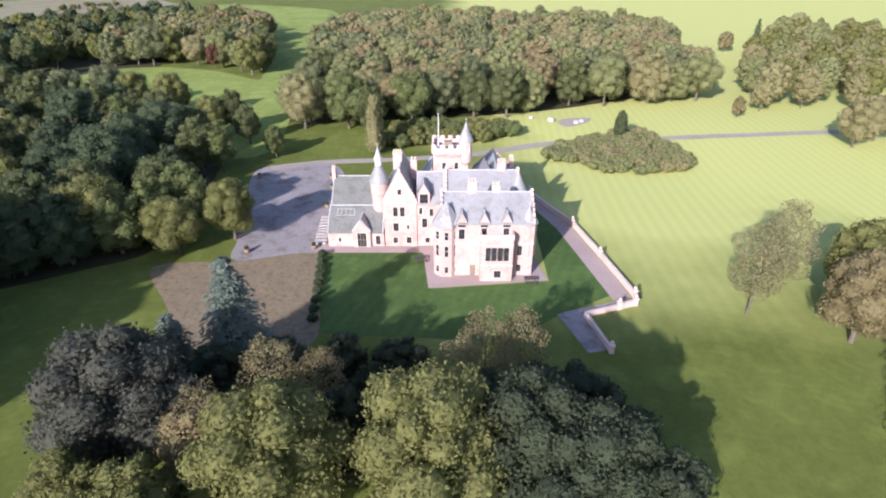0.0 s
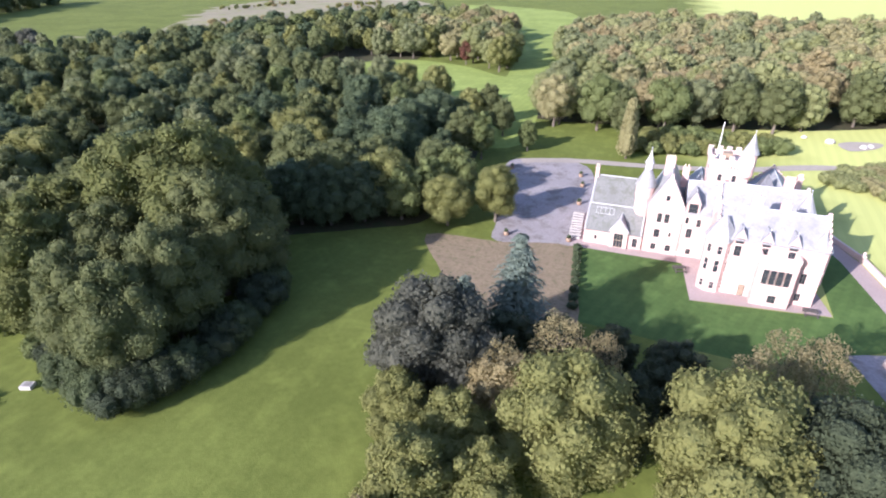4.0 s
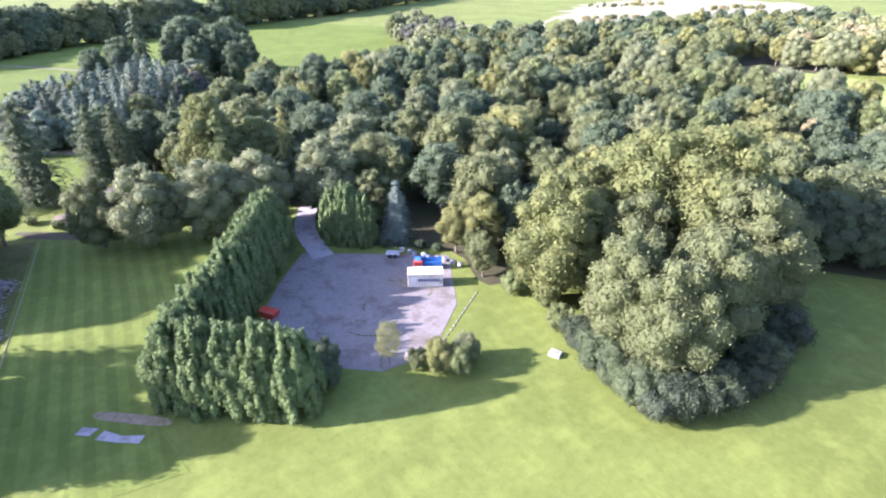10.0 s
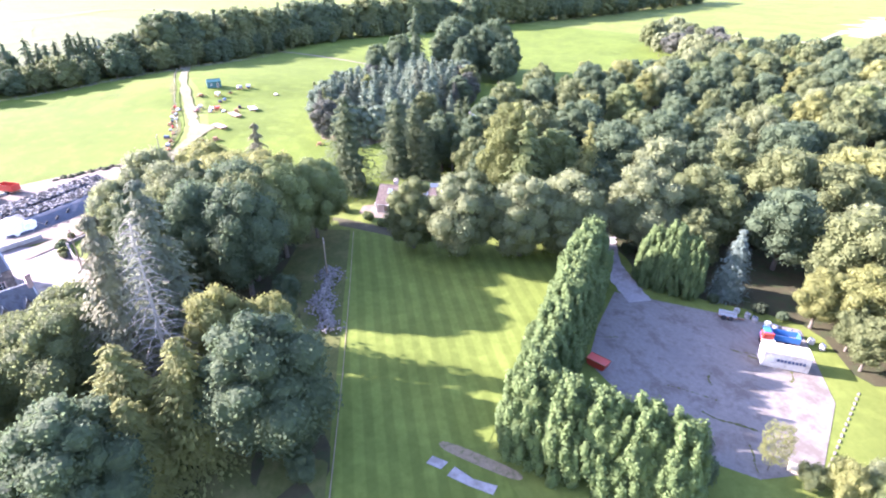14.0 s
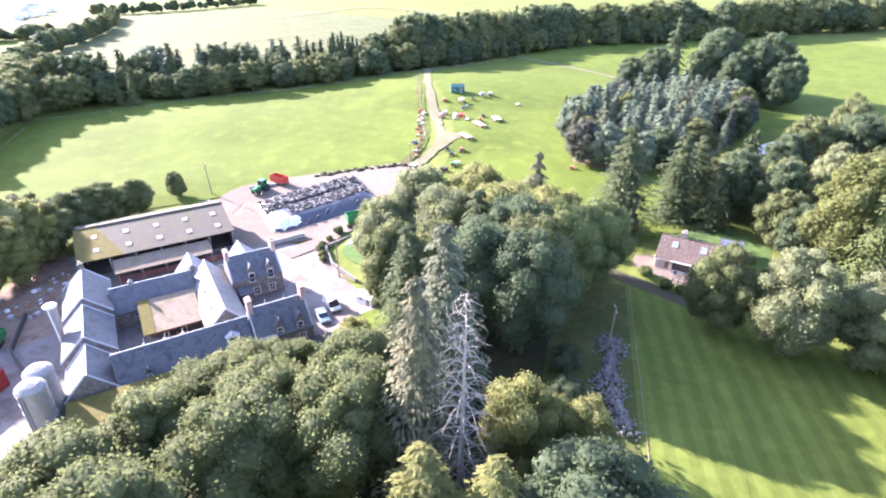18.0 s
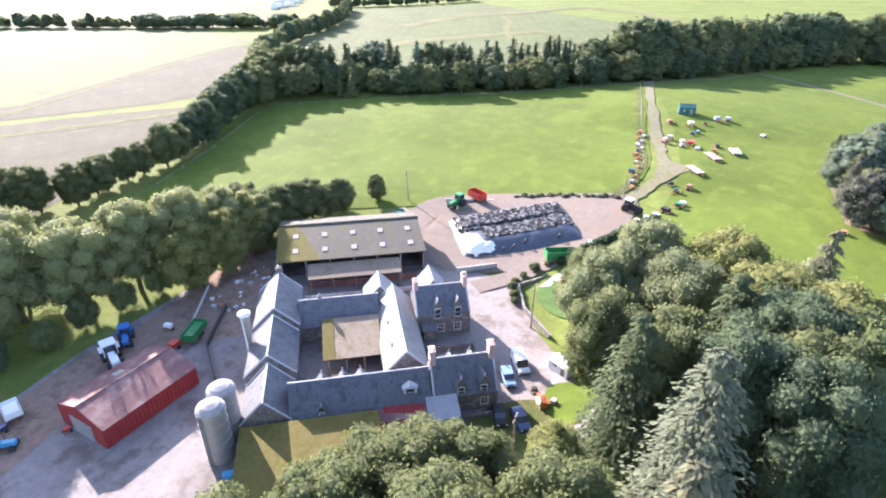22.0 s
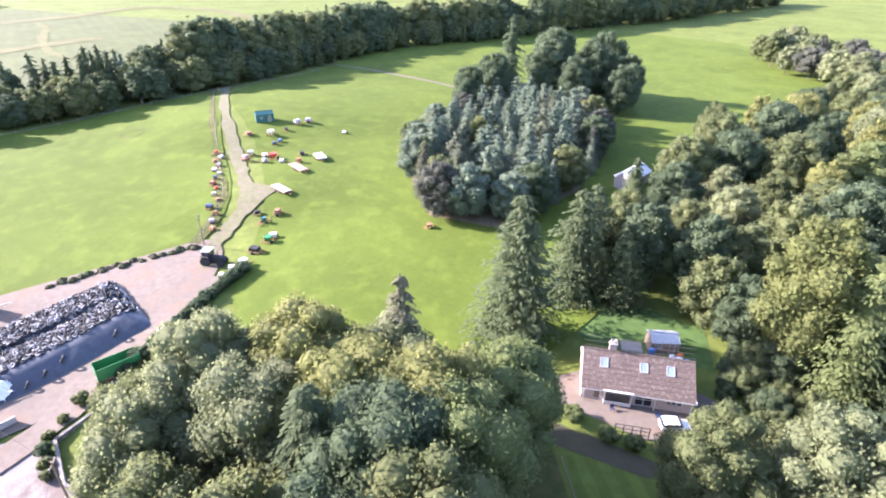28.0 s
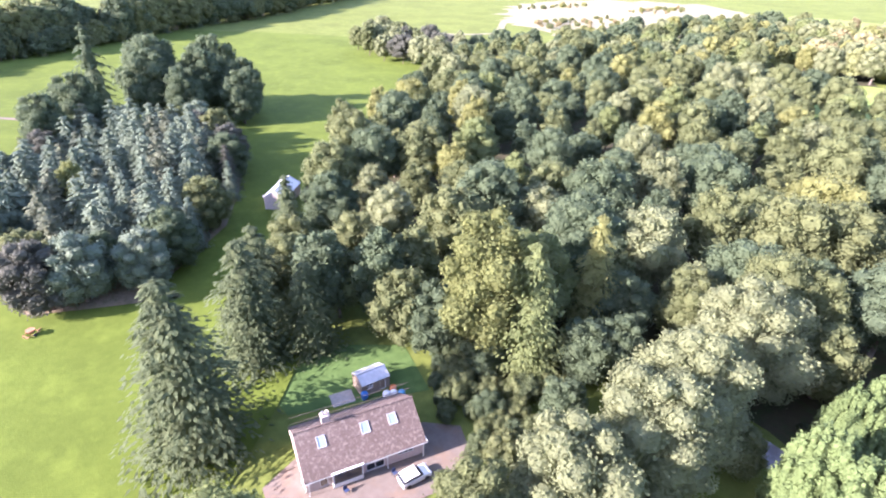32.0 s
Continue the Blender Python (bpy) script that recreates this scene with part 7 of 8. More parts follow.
for j in range(34):
    for i in range(44):
        u, v = (i + rng.uniform(0, 0.8)) / 44, 0.26 + 0.72 * (j + rng.uniform(0, 0.8)) / 34
        if 0.50 < v < 0.55 and 0.35 < u < 0.8 or u < 0.04 or u > 0.97:
            continue
        if v < 0.48 and u < 0.22:
            continue
        p = clamp_point(u, v)
        m = Matrix.Translation((p.x, p.y, land(p.x, p.y) + 0.12 + clamp_height(u, v) + rng.uniform(0, 0.12))) @ Euler((rng.uniform(-0.5, 0.5), rng.uniform(-0.5, 0.5), 0)).to_matrix().to_4x4()
        if laid < 300 and v < 0.75 and rng.random() < 0.45:
            share("tyre", tyre if rng.random() < 0.7 else pale_tyre, clamp, m)
            laid += 1
        else:
            extra.append((m, rng.random() < 0.3))
tv = np.array([v.co[:] for v in tyre.vertices])
tf = np.array([p.vertices[:] for p in tyre.polygons])
for pale, key in ((False, "black"), (True, "rubble")):
    pieces = [(tv @ np.array(m.to_3x3()).T + np.array(m.translation), tf) for m, q in extra if q == pale]
    me = quads("tyre_pile", *join(pieces))
    me.materials.append(M[key])
    tagged(share("tyre_pile", me, clamp, Matrix()), "", "", "", "stuff")
for u, v in ((0.42, 0.08), (0.52, 0.12), (0.80, 0.10), (0.33, 0.06)):
    p = clamp_point(u, v)
    share("tyre", tyre, clamp, Matrix.Translation((p.x, p.y, land(p.x, p.y) + clamp_height(u, v) + 0.15)) @ Euler((0.9, 0.3, 0)).to_matrix().to_4x4() @ Matrix.Scale(1.5, 4))
pts = curvy([(-203.4, -106.0), (-204.9, -103.2), (-206.8, -101.0), (-208.6, -101.6), (-208.4, -104.4), (-209.8, -106.6), (-206, -107.6)], per=5, wobble=0.35, seed=4)
bm = bmesh.new()
fc = bm.faces.new([bm.verts.new((x, y, 0)) for x, y in pts])
fc.normal_update()
bmesh.ops.triangulate(bm, faces=[fc])
bmesh.ops.subdivide_edges(bm, edges=bm.edges[:], cuts=2, use_grid_fill=False)
for v in bm.verts:
    best = min(((clamp_point(i / 30, j / 30) - v.co.xy).length, i / 30, j / 30) for i in range(0, 16) for j in range(0, 31))
    v.co.z = land(v.co.x, v.co.y) + 0.35 + clamp_height(best[1], best[2]) + 0.15 * noise.noise((v.co.x, v.co.y, 1))
part("torn_sheet", bm, "white", clamp, "crumpled white plastic sheet")
wl = thing("clamp_wall", Matrix(), "low concrete sleeper wall of the silage clamp", "wall")
for (xa, ya), (xb, yb) in (((-196, -105.5), (-201.5, -98.5)), ((-226, -121), (-238, -92))):
    d = Vector((xb - xa, yb - ya))
    part("panel", boxes((0, d.length, -0.12, 0.12, -0.5, 1.3)), "concrete", wl).matrix_basis = on(xa, ya, math.degrees(math.atan2(d.y, d.x)))
bank = thing("earth_bank", Matrix(), "dark scraped earth bank beside the apron", "earth bank", "", "stuff")
bm = bmesh.new()
for k in range(46):
    u = k / 45
    x, y = -234.5 - 7 * u + rng.uniform(-0.8, 0.8), -104 + 25 * u + rng.uniform(-0.5, 0.5)
    s = rng.uniform(0.5, 1.1)
    lathe(bm, [(s, land(x, y) - 0.2), (s * 0.9, land(x, y) + s * 0.5), (0, land(x, y) + s * 0.95)], 6, x, y, rng.uniform(0, 3))
tagged(part("clods", bm, "soil", bank), "", "", "", "stuff")
for i, (pts, mt, lb) in enumerate((([(-204, -118), (-206, -113.5), (-208.5, -114), (-208, -119), (-206, -120.5)], "water", "pale puddle on the farm road"), ([(-232, -86), (-236, -83.5), (-240, -85), (-238, -89), (-234, -90)], "mud", "bare dusty pad beside the clamp"), ([(-224, -82), (-232, -86), (-236, -92), (-231, -93.5), (-222, -88)], "farmyard", "pale dusty pad beside the clamp"))):
    patch("puddle" if i == 0 else "pad", curvy(pts, per=5), mt, 0.15 + 0.01 * i, lb, "puddle" if i == 0 else "ground")


# ---- vehicles and machines ----
def wheel(parent, x, y, r, w, rim="silver"):
    ty = part("wheel", lathe(bmesh.new(), [(r * 0.6, -w / 2), (r * 0.93, -w / 2), (r, -w / 3), (r, w / 3), (r * 0.93, w / 2), (r * 0.6, w / 2)], 14), "black", parent)
    ty.matrix_basis = Matrix.Translation((x, y, r)) @ Matrix.Rotation(math.pi / 2, 4, "X")
    part("rim", lathe(bmesh.new(), [(r * 0.6, -w * 0.42), (r * 0.55, w * 0.42)], 12), rim, ty)
    return ty


def car(name, label, m, paint, length=4.3, w=1.75, h=1.45, van=False, group="parked cars"):
    ob = thing(name, m, label, "van" if van else "car", group)
    L = length / 2
    lo = [(-L, 0.3), (L, 0.3), (L, 0.72), (L - 0.15, 0.86), (L * 0.45, 0.95), (-L + 0.05, 0.95), (-L, 0.8)]
    bm = prism(bmesh.new(), lo, -w / 2, w / 2)
    bmesh.ops.bevel(bm, geom=bm.edges[:], offset=0.06, segments=1, affect="EDGES")
    part("body", bm, paint, ob)
    top = [(-L + 0.05, 0.93), (L * 0.48, 0.93), (L * 0.18, h), (-L * 0.55, h), (-L * 0.86, h - 0.12)] if not van else [(-L + 0.03, 0.9), (L * 0.62, 0.9), (L * 0.38, h), (-L + 0.06, h)]
    part("glazing", prism(bmesh.new(), top, -w / 2 + 0.09, w / 2 - 0.09), "glass", ob)
    shell = [(-L * 0.84, h - 0.10), (L * 0.17, h - 0.10), (L * 0.16, h + 0.03), (-L * 0.6, h + 0.03)] if not van else [(-L + 0.02, 0.93), (L * 0.2, 0.93), (L * 0.36, h + 0.03), (-L + 0.05, h + 0.03)]
    part("roof", prism(bmesh.new(), shell, -w / 2 + 0.07, w / 2 - 0.07), paint, ob)
    for sx in (-L * 0.62, L * 0.64):
        for sy in (-w / 2 + 0.08, w / 2 - 0.08):
            wheel(ob, sx, sy, 0.31, 0.2)
    for sy in (-w * 0.36, w * 0.36):
        part("headlight", boxes((L - 0.08, L + 0.02, sy - 0.16, sy + 0.16, 0.62, 0.76)), "white", ob)
        part("tail_light", boxes((-L - 0.02, -L + 0.08, sy - 0.14, sy + 0.14, 0.62, 0.78)), "red", ob)
    for sx in (-L - 0.02, L + 0.02):
        part("bumper", boxes((sx - 0.04, sx + 0.04, -w * 0.45, w * 0.45, 0.32, 0.5)), "black", ob)
    return ob


def tractor(label, m, paint, roof="white", rim="yellow", s=1.0, group="farm machines"):
    ob = thing("tractor", m @ Matrix.Scale(s, 4), label, "tractor", group)
    bm = prism(bmesh.new(), [(0.1, 0.75), (2.3, 0.75), (2.4, 1.2), (2.2, 1.5), (0.1, 1.65)], -0.42, 0.42)
    bmesh.ops.bevel(bm, geom=bm.edges[:], offset=0.06, segments=1, affect="EDGES")
    part("bonnet", bm, paint, ob)
    part("chassis", boxes((-1.1, 2.2, -0.3, 0.3, 0.5, 0.85)), "black", ob)
    part("cab_glass", boxes((-1.15, 0.1, -0.7, 0.7, 1.1, 2.5)), "glass", ob)
    part("cab_roof", boxes((-1.3, 0.25, -0.82, 0.82, 2.5, 2.72), bevel=0.06), roof, ob)
    for sx in (-1.15, 0.08):
        for sy in (-0.7, 0.7):
            part("cab_post", boxes((sx - 0.05, sx + 0.05, sy - 0.05, sy + 0.05, 1.0, 2.5)), paint, ob)
    for sy in (-0.85, 0.85):
        wheel(ob, -0.75, sy, 0.85, 0.5, rim)
        wheel(ob, 1.75, sy * 0.9, 0.55, 0.38, rim)
        part("mudguard", boxes((-1.4, -0.1, sy - 0.25, sy + 0.25, 1.68, 1.76)), paint, ob)
    part("exhaust", rod(bmesh.new(), (0.9, 0.32, 1.5), (0.9, 0.32, 2.4), 0.05), "black", ob)
    return ob


def trailer(label, m, paint, L=6.0, w=2.4, h=0.9, load=None, sides=0.7, name="trailer", group="farm machines"):
    ob = thing(name, m, label, name.replace("_", " "), group)
    part("bed", boxes((-L / 2, L / 2, -w / 2, w / 2, h, h + 0.16)), "rust", ob)
    if sides:
        for r in ((-L / 2, L / 2, -w / 2, -w / 2 + 0.08), (-L / 2, L / 2, w / 2 - 0.08, w / 2), (-L / 2, -L / 2 + 0.08, -w / 2 + 0.08, w / 2 - 0.08), (L / 2 - 0.08, L / 2, -w / 2 + 0.08, w / 2 - 0.08)):
            part("side_panel", boxes((*r, h + 0.16, h + 0.16 + sides)), paint, ob)
    if load:
        part("load", boxes((-L / 2 + 0.2, L / 2 - 0.2, -w / 2 + 0.15, w / 2 - 0.15, h + 0.16, h + 0.16 + max(0.15, sides * 0.7)), bevel=0.05), load, ob)
    for sx in (-0.5, 0.5):
        for sy in (-w / 2 + 0.1, w / 2 - 0.1):
            wheel(ob, sx, sy, 0.42, 0.26)
    part("drawbar", boxes((L / 2, L / 2 + 1.2, -0.08, 0.08, h - 0.25, h - 0.1)), "rust", ob)
    return ob


def machine(label, m, paint, seed, s=1.0, group="field machinery"):
    """An old field implement: a frame, a hopper or drum, tines and two wheels."""
    r = random.Random(seed)
    ob = thing("farm_implement", m @ Matrix.Scale(s * 0.8, 4), label, "farm implement", group)
    L, w = r.uniform(1.6, 3.0), r.uniform(1.2, 2.0)
    part("frame", boxes((-L / 2, L / 2, -w / 2, -w / 2 + 0.12, 0.5, 0.62), (-L / 2, L / 2, w / 2 - 0.12, w / 2, 0.5, 0.62), (-L / 2, -L / 2 + 0.12, -w / 2, w / 2, 0.5, 0.62), (L / 2 - 0.12, L / 2, -w / 2, w / 2, 0.5, 0.62)), "rust", ob)
    kind = seed % 3
    if kind == 0:
        part("hopper", lathe(bmesh.new(), [(0.3, 0.5), (w * 0.5, 1.3), (w * 0.5, 1.5), (w * 0.42, 1.45)], 8), paint, ob)
    elif kind == 1:
        part("drum", rod(bmesh.new(), (0, -w / 2, 0.95), (0, w / 2, 0.95), 0.5, 12), paint, ob)
        part("hood", boxes((-0.6, 0.5, -w / 2, w / 2, 1.35, 1.5), bevel=0.04), paint, ob)
    else:
        part("box_body", boxes((-L * 0.35, L * 0.3, -w * 0.4, w * 0.4, 0.62, 1.4), bevel=0.07), paint, ob)
    for k in range(5):
        y = -w / 2 + w * (k + 0.5) / 5
        part("tine", rod(bmesh.new(), (-L / 2, y, 0.55), (-L / 2 - 0.3, y, 0.05), 0.035, 5), "rust", ob)
    for sy in (-w / 2 - 0.1, w / 2 + 0.1):
        wheel(ob, 0, sy, 0.38, 0.2)
    part("drawbar", boxes((L / 2, L / 2 + 0.9, -0.06, 0.06, 0.42, 0.54)), "rust", ob)
    return ob


def cabin(label, m, wall_mat, roof_mat, L, w, h, name="shed", cat="shed", group=""):
    ob = thing(name, m, label, cat, group)
    walls(ob, -L / 2, L / 2, -w / 2, w / 2, 0, h, wall_mat, {"s": ((-L * 0.2, 0.9, 0.9, 0.8, 2), (L * 0.25, 0.0, 0.9, 1.9, 1, "door"))}, "white", None)
    gable_roof(ob, -L / 2, L / 2, -w / 2, w / 2, h, h + w * 0.22, "x", roof_mat, wall_mat, 0.2, bars=False, ridge_mat=roof_mat)
    return ob


# hard standing: container, lorries, clutter
CT = 55.0
ob = thing("site_container", on(-112.2, 21.6, CT), "white steel site container with a dark sign", "container")
part("body", boxes((-3.0, 3.0, -1.25, 1.25, 0.12, 2.6), bevel=0.04), "concrete", ob)
part("roof", boxes((-3.05, 3.05, -1.3, 1.3, 2.6, 2.7)), "cream", ob)
for k in range(19):
    part("rib", boxes((-2.85 + 0.31 * k, -2.75 + 0.31 * k, -1.3, -1.25, 0.25, 2.45)), "concrete", ob)
for k in range(8):
    part("sign_bar", boxes((-1.2 + 0.46 * k, -0.86 + 0.46 * k, -1.34, -1.30, 1.3, 1.75)), "navy", ob)
part("sign_panel", boxes((-2.4, -1.6, -1.34, -1.30, 1.1, 1.9)), "silver", ob)
part("skid", boxes((-2.9, 2.9, -1.1, -0.9, 0, 0.12), (-2.9, 2.9, 0.9, 1.1, 0, 0.12)), "black", ob)


def lorry(label, m, cab_mat, body_mat, box_h=2.2):
    ob = thing("lorry", m, label, "lorry", "yard lorries")
    part("chassis", boxes((-3.4, 3.2, -0.5, 0.5, 0.7, 0.95)), "black", ob)
    bm = prism(bmesh.new(), [(1.6, 0.6), (3.3, 0.6), (3.3, 1.7), (3.0, 2.7), (1.6, 2.7)], -1.1, 1.1)
    bmesh.ops.bevel(bm, geom=bm.edges[:], offset=0.06, segments=1, affect="EDGES")
    part("cab", bm, cab_mat, ob)
    part("windscreen", prism(bmesh.new(), [(3.26, 1.72), (3.33, 1.75), (3.06, 2.58), (2.98, 2.55)], -0.95, 0.95), "glass", ob)
    for sy in (-1.11, 1.11):
        part("side_window", boxes((2.0, 2.8, sy - 0.02, sy + 0.02, 1.75, 2.45)), "glass", ob)
    for r in ((-3.5, 1.4, -1.2, -1.12), (-3.5, 1.4, 1.12, 1.2), (-3.5, -3.42, -1.12, 1.12), (1.32, 1.4, -1.12, 1.12)):
        part("side_panel", boxes((*r, 1.0, box_h)), body_mat, ob)
    part("bed", boxes((-3.5, 1.4, -1.2, 1.2, 0.95, 1.0)), "rust", ob)
    for sx in (-2.6, -1.5, 2.5):
        for sy in (-1.0, 1.0):
            wheel(ob, sx, sy, 0.48, 0.3)


lorry("blue tipper lorry parked behind the container", on(-116.6, 25.2, CT + 180, 0, 0.75), "blue", "blue", 2.3)
lorry("red and white flatbed lorry beside the container", on(-115.6, 22.6, CT + 95, 0, 0.7), "red", "white", 1.5)
trailer("small pale boat-like trailer at the yard's edge", on(-124, 22.5, 50), "silver", 2.6, 1.4, 0.5, "rubble", 0.35, group="yard clutter")
rng = random.Random(3)
for k in range(9):
    u = k / 8
    ob = thing("rubble_bag", on(-124.5 + 11 * u + rng.uniform(-0.4, 0.4), 25.0 + 5.2 * u + rng.uniform(-0.5, 0.5), rng.uniform(0, 90)), "pale bulk bag of rubble at the yard's edge", "bulk bag", "yard clutter")
    part("bag", lathe(bmesh.new(), [(0.42, 0), (0.5, 0.35), (0.44, 0.8), (0.36, 0.82), (0.0, 0.7)], 8), rng.choice(("white", "rubble", "concrete")), ob)
    part("strap", boxes((-0.03, 0.03, -0.46, 0.46, 0.8, 0.95)), "navy", ob)
ob = thing("skip", on(-119.5, -3.6, 30), "small rusty red skip behind the hedge", "skip")
part("bin", prism(bmesh.new(), [(-1.3, 0.3), (-0.9, 0), (0.9, 0), (1.3, 0.3), (1.5, 1.1), (-1.5, 1.1)], -0.8, 0.8), "red", ob)
part("rim", boxes((-1.55, 1.55, -0.85, -0.78, 1.05, 1.15), (-1.55, 1.55, 0.78, 0.85, 1.05, 1.15)), "rust", ob)
ob = thing("pallet_stack", on(-97.2, 8.0, 40), "pale stack of timber pallets", "pallet")
for k in range(4):
    part("pallet", boxes(*[(-0.6, 0.6, -0.5 + 0.22 * j, -0.38 + 0.22 * j, 0.18 * k + 0.1, 0.18 * k + 0.14) for j in range(5)], (-0.6, -0.5, -0.5, 0.5, 0.18 * k, 0.18 * k + 0.1), (0.5, 0.6, -0.5, 0.5, 0.18 * k, 0.18 * k + 0.1)), "cream", ob)
ob = thing("well_cover", on(-85.2, 24.8, 20), "pale concrete chamber with a hatch on the lawn", "concrete chamber")
part("box", boxes((-0.8, 0.8, -0.6, 0.6, -0.2, 0.55), bevel=0.03), "concrete", ob)
part("hatch", boxes((-0.5, 0.5, -0.4, 0.4, 0.55, 0.6)), "galv", ob)
kerb = thing("yard_kerb", Matrix(), "row of pale stone kerb blocks beside the hard standing", "kerb")
for k in range(14):
    u = k / 13
    part("block", boxes((-0.3, 0.3, -0.13, 0.13, -0.2, 0.12), bevel=0.03), "whinstone", kerb).matrix_basis = on(-104.5 + 8.0 * u, 26.5 - 14 * u, -60 + rng.uniform(-6, 6))
for pts in ([(-110.6, -30.4), (-109.8, -31.4), (-108.5, -30.0), (-109.2, -28.9)], [(-108.4, -28.4), (-107.5, -29.6), (-105.6, -27.8), (-103.7, -25.6), (-104.6, -24.7), (-106.2, -26.9)]):
    patch("old_slab", pts, "tarmac", 0.10, "pale old concrete slab in the lawn", "slab")
patch("worn_turf", curvy([(-112, -28), (-111, -28.8), (-105, -22.8), (-106, -22)], per=4), "heather", 0.07, "brown worn strip of turf", "ground")
rub = thing("rubble_heap", Matrix(), "heap of pale broken stone beside the lawn", "rubble heap", "", "stuff")
bm = bmesh.new()
for k in range(1300):
    u = rng.random()
    q = abs(rng.gauss(0, 0.42))
    x, y = -158 + 20 * u + rng.gauss(0, 0.7), -37.6 - 2.6 * u + math.sin(u * 9) * 0.7 + rng.choice((-1, 1)) * q * (2.2 + 1.2 * math.sin(u * 14))
    q = min(q, 1)
    s, z = rng.uniform(0.07, 0.24), land(x, y) + 0.9 * (1 - q) - 0.1
    lathe(bm, [(s, z), (s * 0.85, z + s * 0.7), (0, z + s)], 5, x, y, rng.uniform(0, 3))
tagged(part("stones", bm, "whinstone", rub), "", "", "", "stuff")
edge = thing("lawn_edging", Matrix(), "dark timber edging along the striped lawn", "edging")
for (xa, ya), (xb, yb) in zip([(-173, -30.5), (-150, -34.5), (-128, -38.5), (-108, -42.5)], [(-150, -34.5), (-128, -38.5), (-108, -42.5), (-100, -44)]):
    d = Vector((xb - xa, yb - ya))
    part("board", boxes((0, d.length, -0.04, 0.04, -0.2, 0.1)), "timber", edge).matrix_basis = on(xa, ya, math.degrees(math.atan2(d.y, d.x)))


def pole(x, y, h, label, lean=0.0):
    ob = thing("utility_pole", on(x, y) @ Matrix.Rotation(radians(lean), 4, "Y"), label, "utility pole", "wooden poles")
    part("shaft", rod(bmesh.new(), (0, 0, -0.6), (0, 0, h), 0.15, 8, 0.11), "timber", ob)
    part("crossarm", boxes((-0.9, 0.9, -0.06, 0.06, h - 0.5, h - 0.38)), "timber", ob)
    for sx in (-0.8, 0.0, 0.8):
        part("insulator", lathe(bmesh.new(), [(0.05, h - 0.38), (0.08, h - 0.28), (0.03, h - 0.18)], 6, sx), "white", ob)


for x, y, h, l in ((-155.5, -37.8, 8, 4), (-120.2, -44.5, 8, -5), (-224, -131, 9, 6), (-183.5, -86, 9, 0), (-152.5, -80, 9, 2), (-242, -78, 7, 0)):
    pole(x, y, h, "weathered wooden utility pole with a crossarm", l)
wires = thing("power_lines", Matrix(), "thin slack power lines between wooden poles", "power line")
for (xa, ya, za), (xb, yb, zb) in (((-183.5, -86, 9), (-152.5, -80, 9)), ((-183.5, -86, 9), (-224, -131, 9)), ((-155.5, -37.8, 8), (-120.2, -44.5, 8))):
    bm, last = bmesh.new(), None
    for k in range(9):
        u = k / 8
        p = Vector((xa + (xb - xa) * u, ya + (yb - ya) * u, (land(xa, ya) + za - 0.2) * (1 - u) + (land(xb, yb) + zb - 0.2) * u - 3.2 * u * (1 - u)))
        if last:
            rod(bm, last, p, 0.014, 4)
        last = p
    part("wire", bm, "black", wires)

# cottage
CM = pose(-181.2, -23.9, 0.1, 0, 0, 63)
cot = thing("cottage", CM, "single-storey rendered cottage with a brown tiled roof", "cottage")
walls(cot, 0, 13.8, 0, 7.6, -0.8, 2.6, "render", {"s": ((2.0, 0.2, 0.9, 2.0, 1, "door"), (4.6, 0.7, 3.4, 1.5, 4), (7.9, 0.1, 2.2, 2.1, 2), (11.6, 0.9, 2.0, 1.2, 3)), "w": ((3.8, 0.9, 1.2, 1.2, 2),), "e": ((3.8, 0.9, 1.2, 1.2, 2),), "n": ((3, 0.9, 1.2, 1.2, 2), (9, 0.9, 1.2, 1.2, 2))}, "white", None)
gable_roof(cot, -0.2, 14.0, 0, 7.6, 2.6, 5.3, "x", "tile_brown", "render", 0.55, ridge_mat="tile_brown", bars=False)
up = (0, 3.8, 2.7)
for u, v in ((2.6, 2.4), (7.6, 2.4), (10.9, 2.4)):
    rooflight(cot, (u, v, 2.6 + v * 2.7 / 3.8 + 0.14), (1, 0, 0), up, 1.0, 1.3)
chimney(cot, 3.6, 4.2, 4.6, 6.5, 0.9, 0.7, 2, "render")
part("bay", boxes((2.9, 6.3, -0.6, -0.05, -0.5, 0.65), (2.9, 3.02, -0.6, -0.05, 0.65, 2.3), (6.18, 6.3, -0.6, -0.05, 0.65, 2.3)), "white", cot)
part("bay_roof", boxes((2.8, 6.4, -0.75, -0.02, 2.3, 2.42)), "white", cot)
part("bay_glass", boxes((3.02, 6.18, -0.56, -0.52, 0.65, 2.3)), "glass", cot)
part("gutter", rod(bmesh.new(), (-0.2, -0.6, 2.18), (14.0, -0.6, 2.18), 0.07, 6), "white", cot)
part("bargeboard", boxes((-0.28, -0.2, -0.6, 0.2, 2.1, 2.5), (14.0, 14.08, -0.6, 0.2, 2.1, 2.5)), "white", cot)
for u in (0.3, 9.2, 13.6):
    part("porch_post", boxes((u - 0.05, u + 0.05, -0.5, -0.4, -0.5, 2.2)), "white", cot)
for k in range(11):
    v = 0.55 * k - 0.3
    part("tile_course", boxes((-0.15, 13.95, -0.02, 0.02, 0.0, 0.035)), "tile_brown", cot).matrix_basis = Matrix.Translation((0, v, 2.6 + v * 2.7 / 3.8 + 0.17)) @ Matrix.Rotation(math.atan2(2.7, 3.8), 4, "X")
def at_cottage(a, b, turn=0.0):
    p = CM @ Vector((a, b, 0))
    return on(p.x, p.y, 63 + turn)
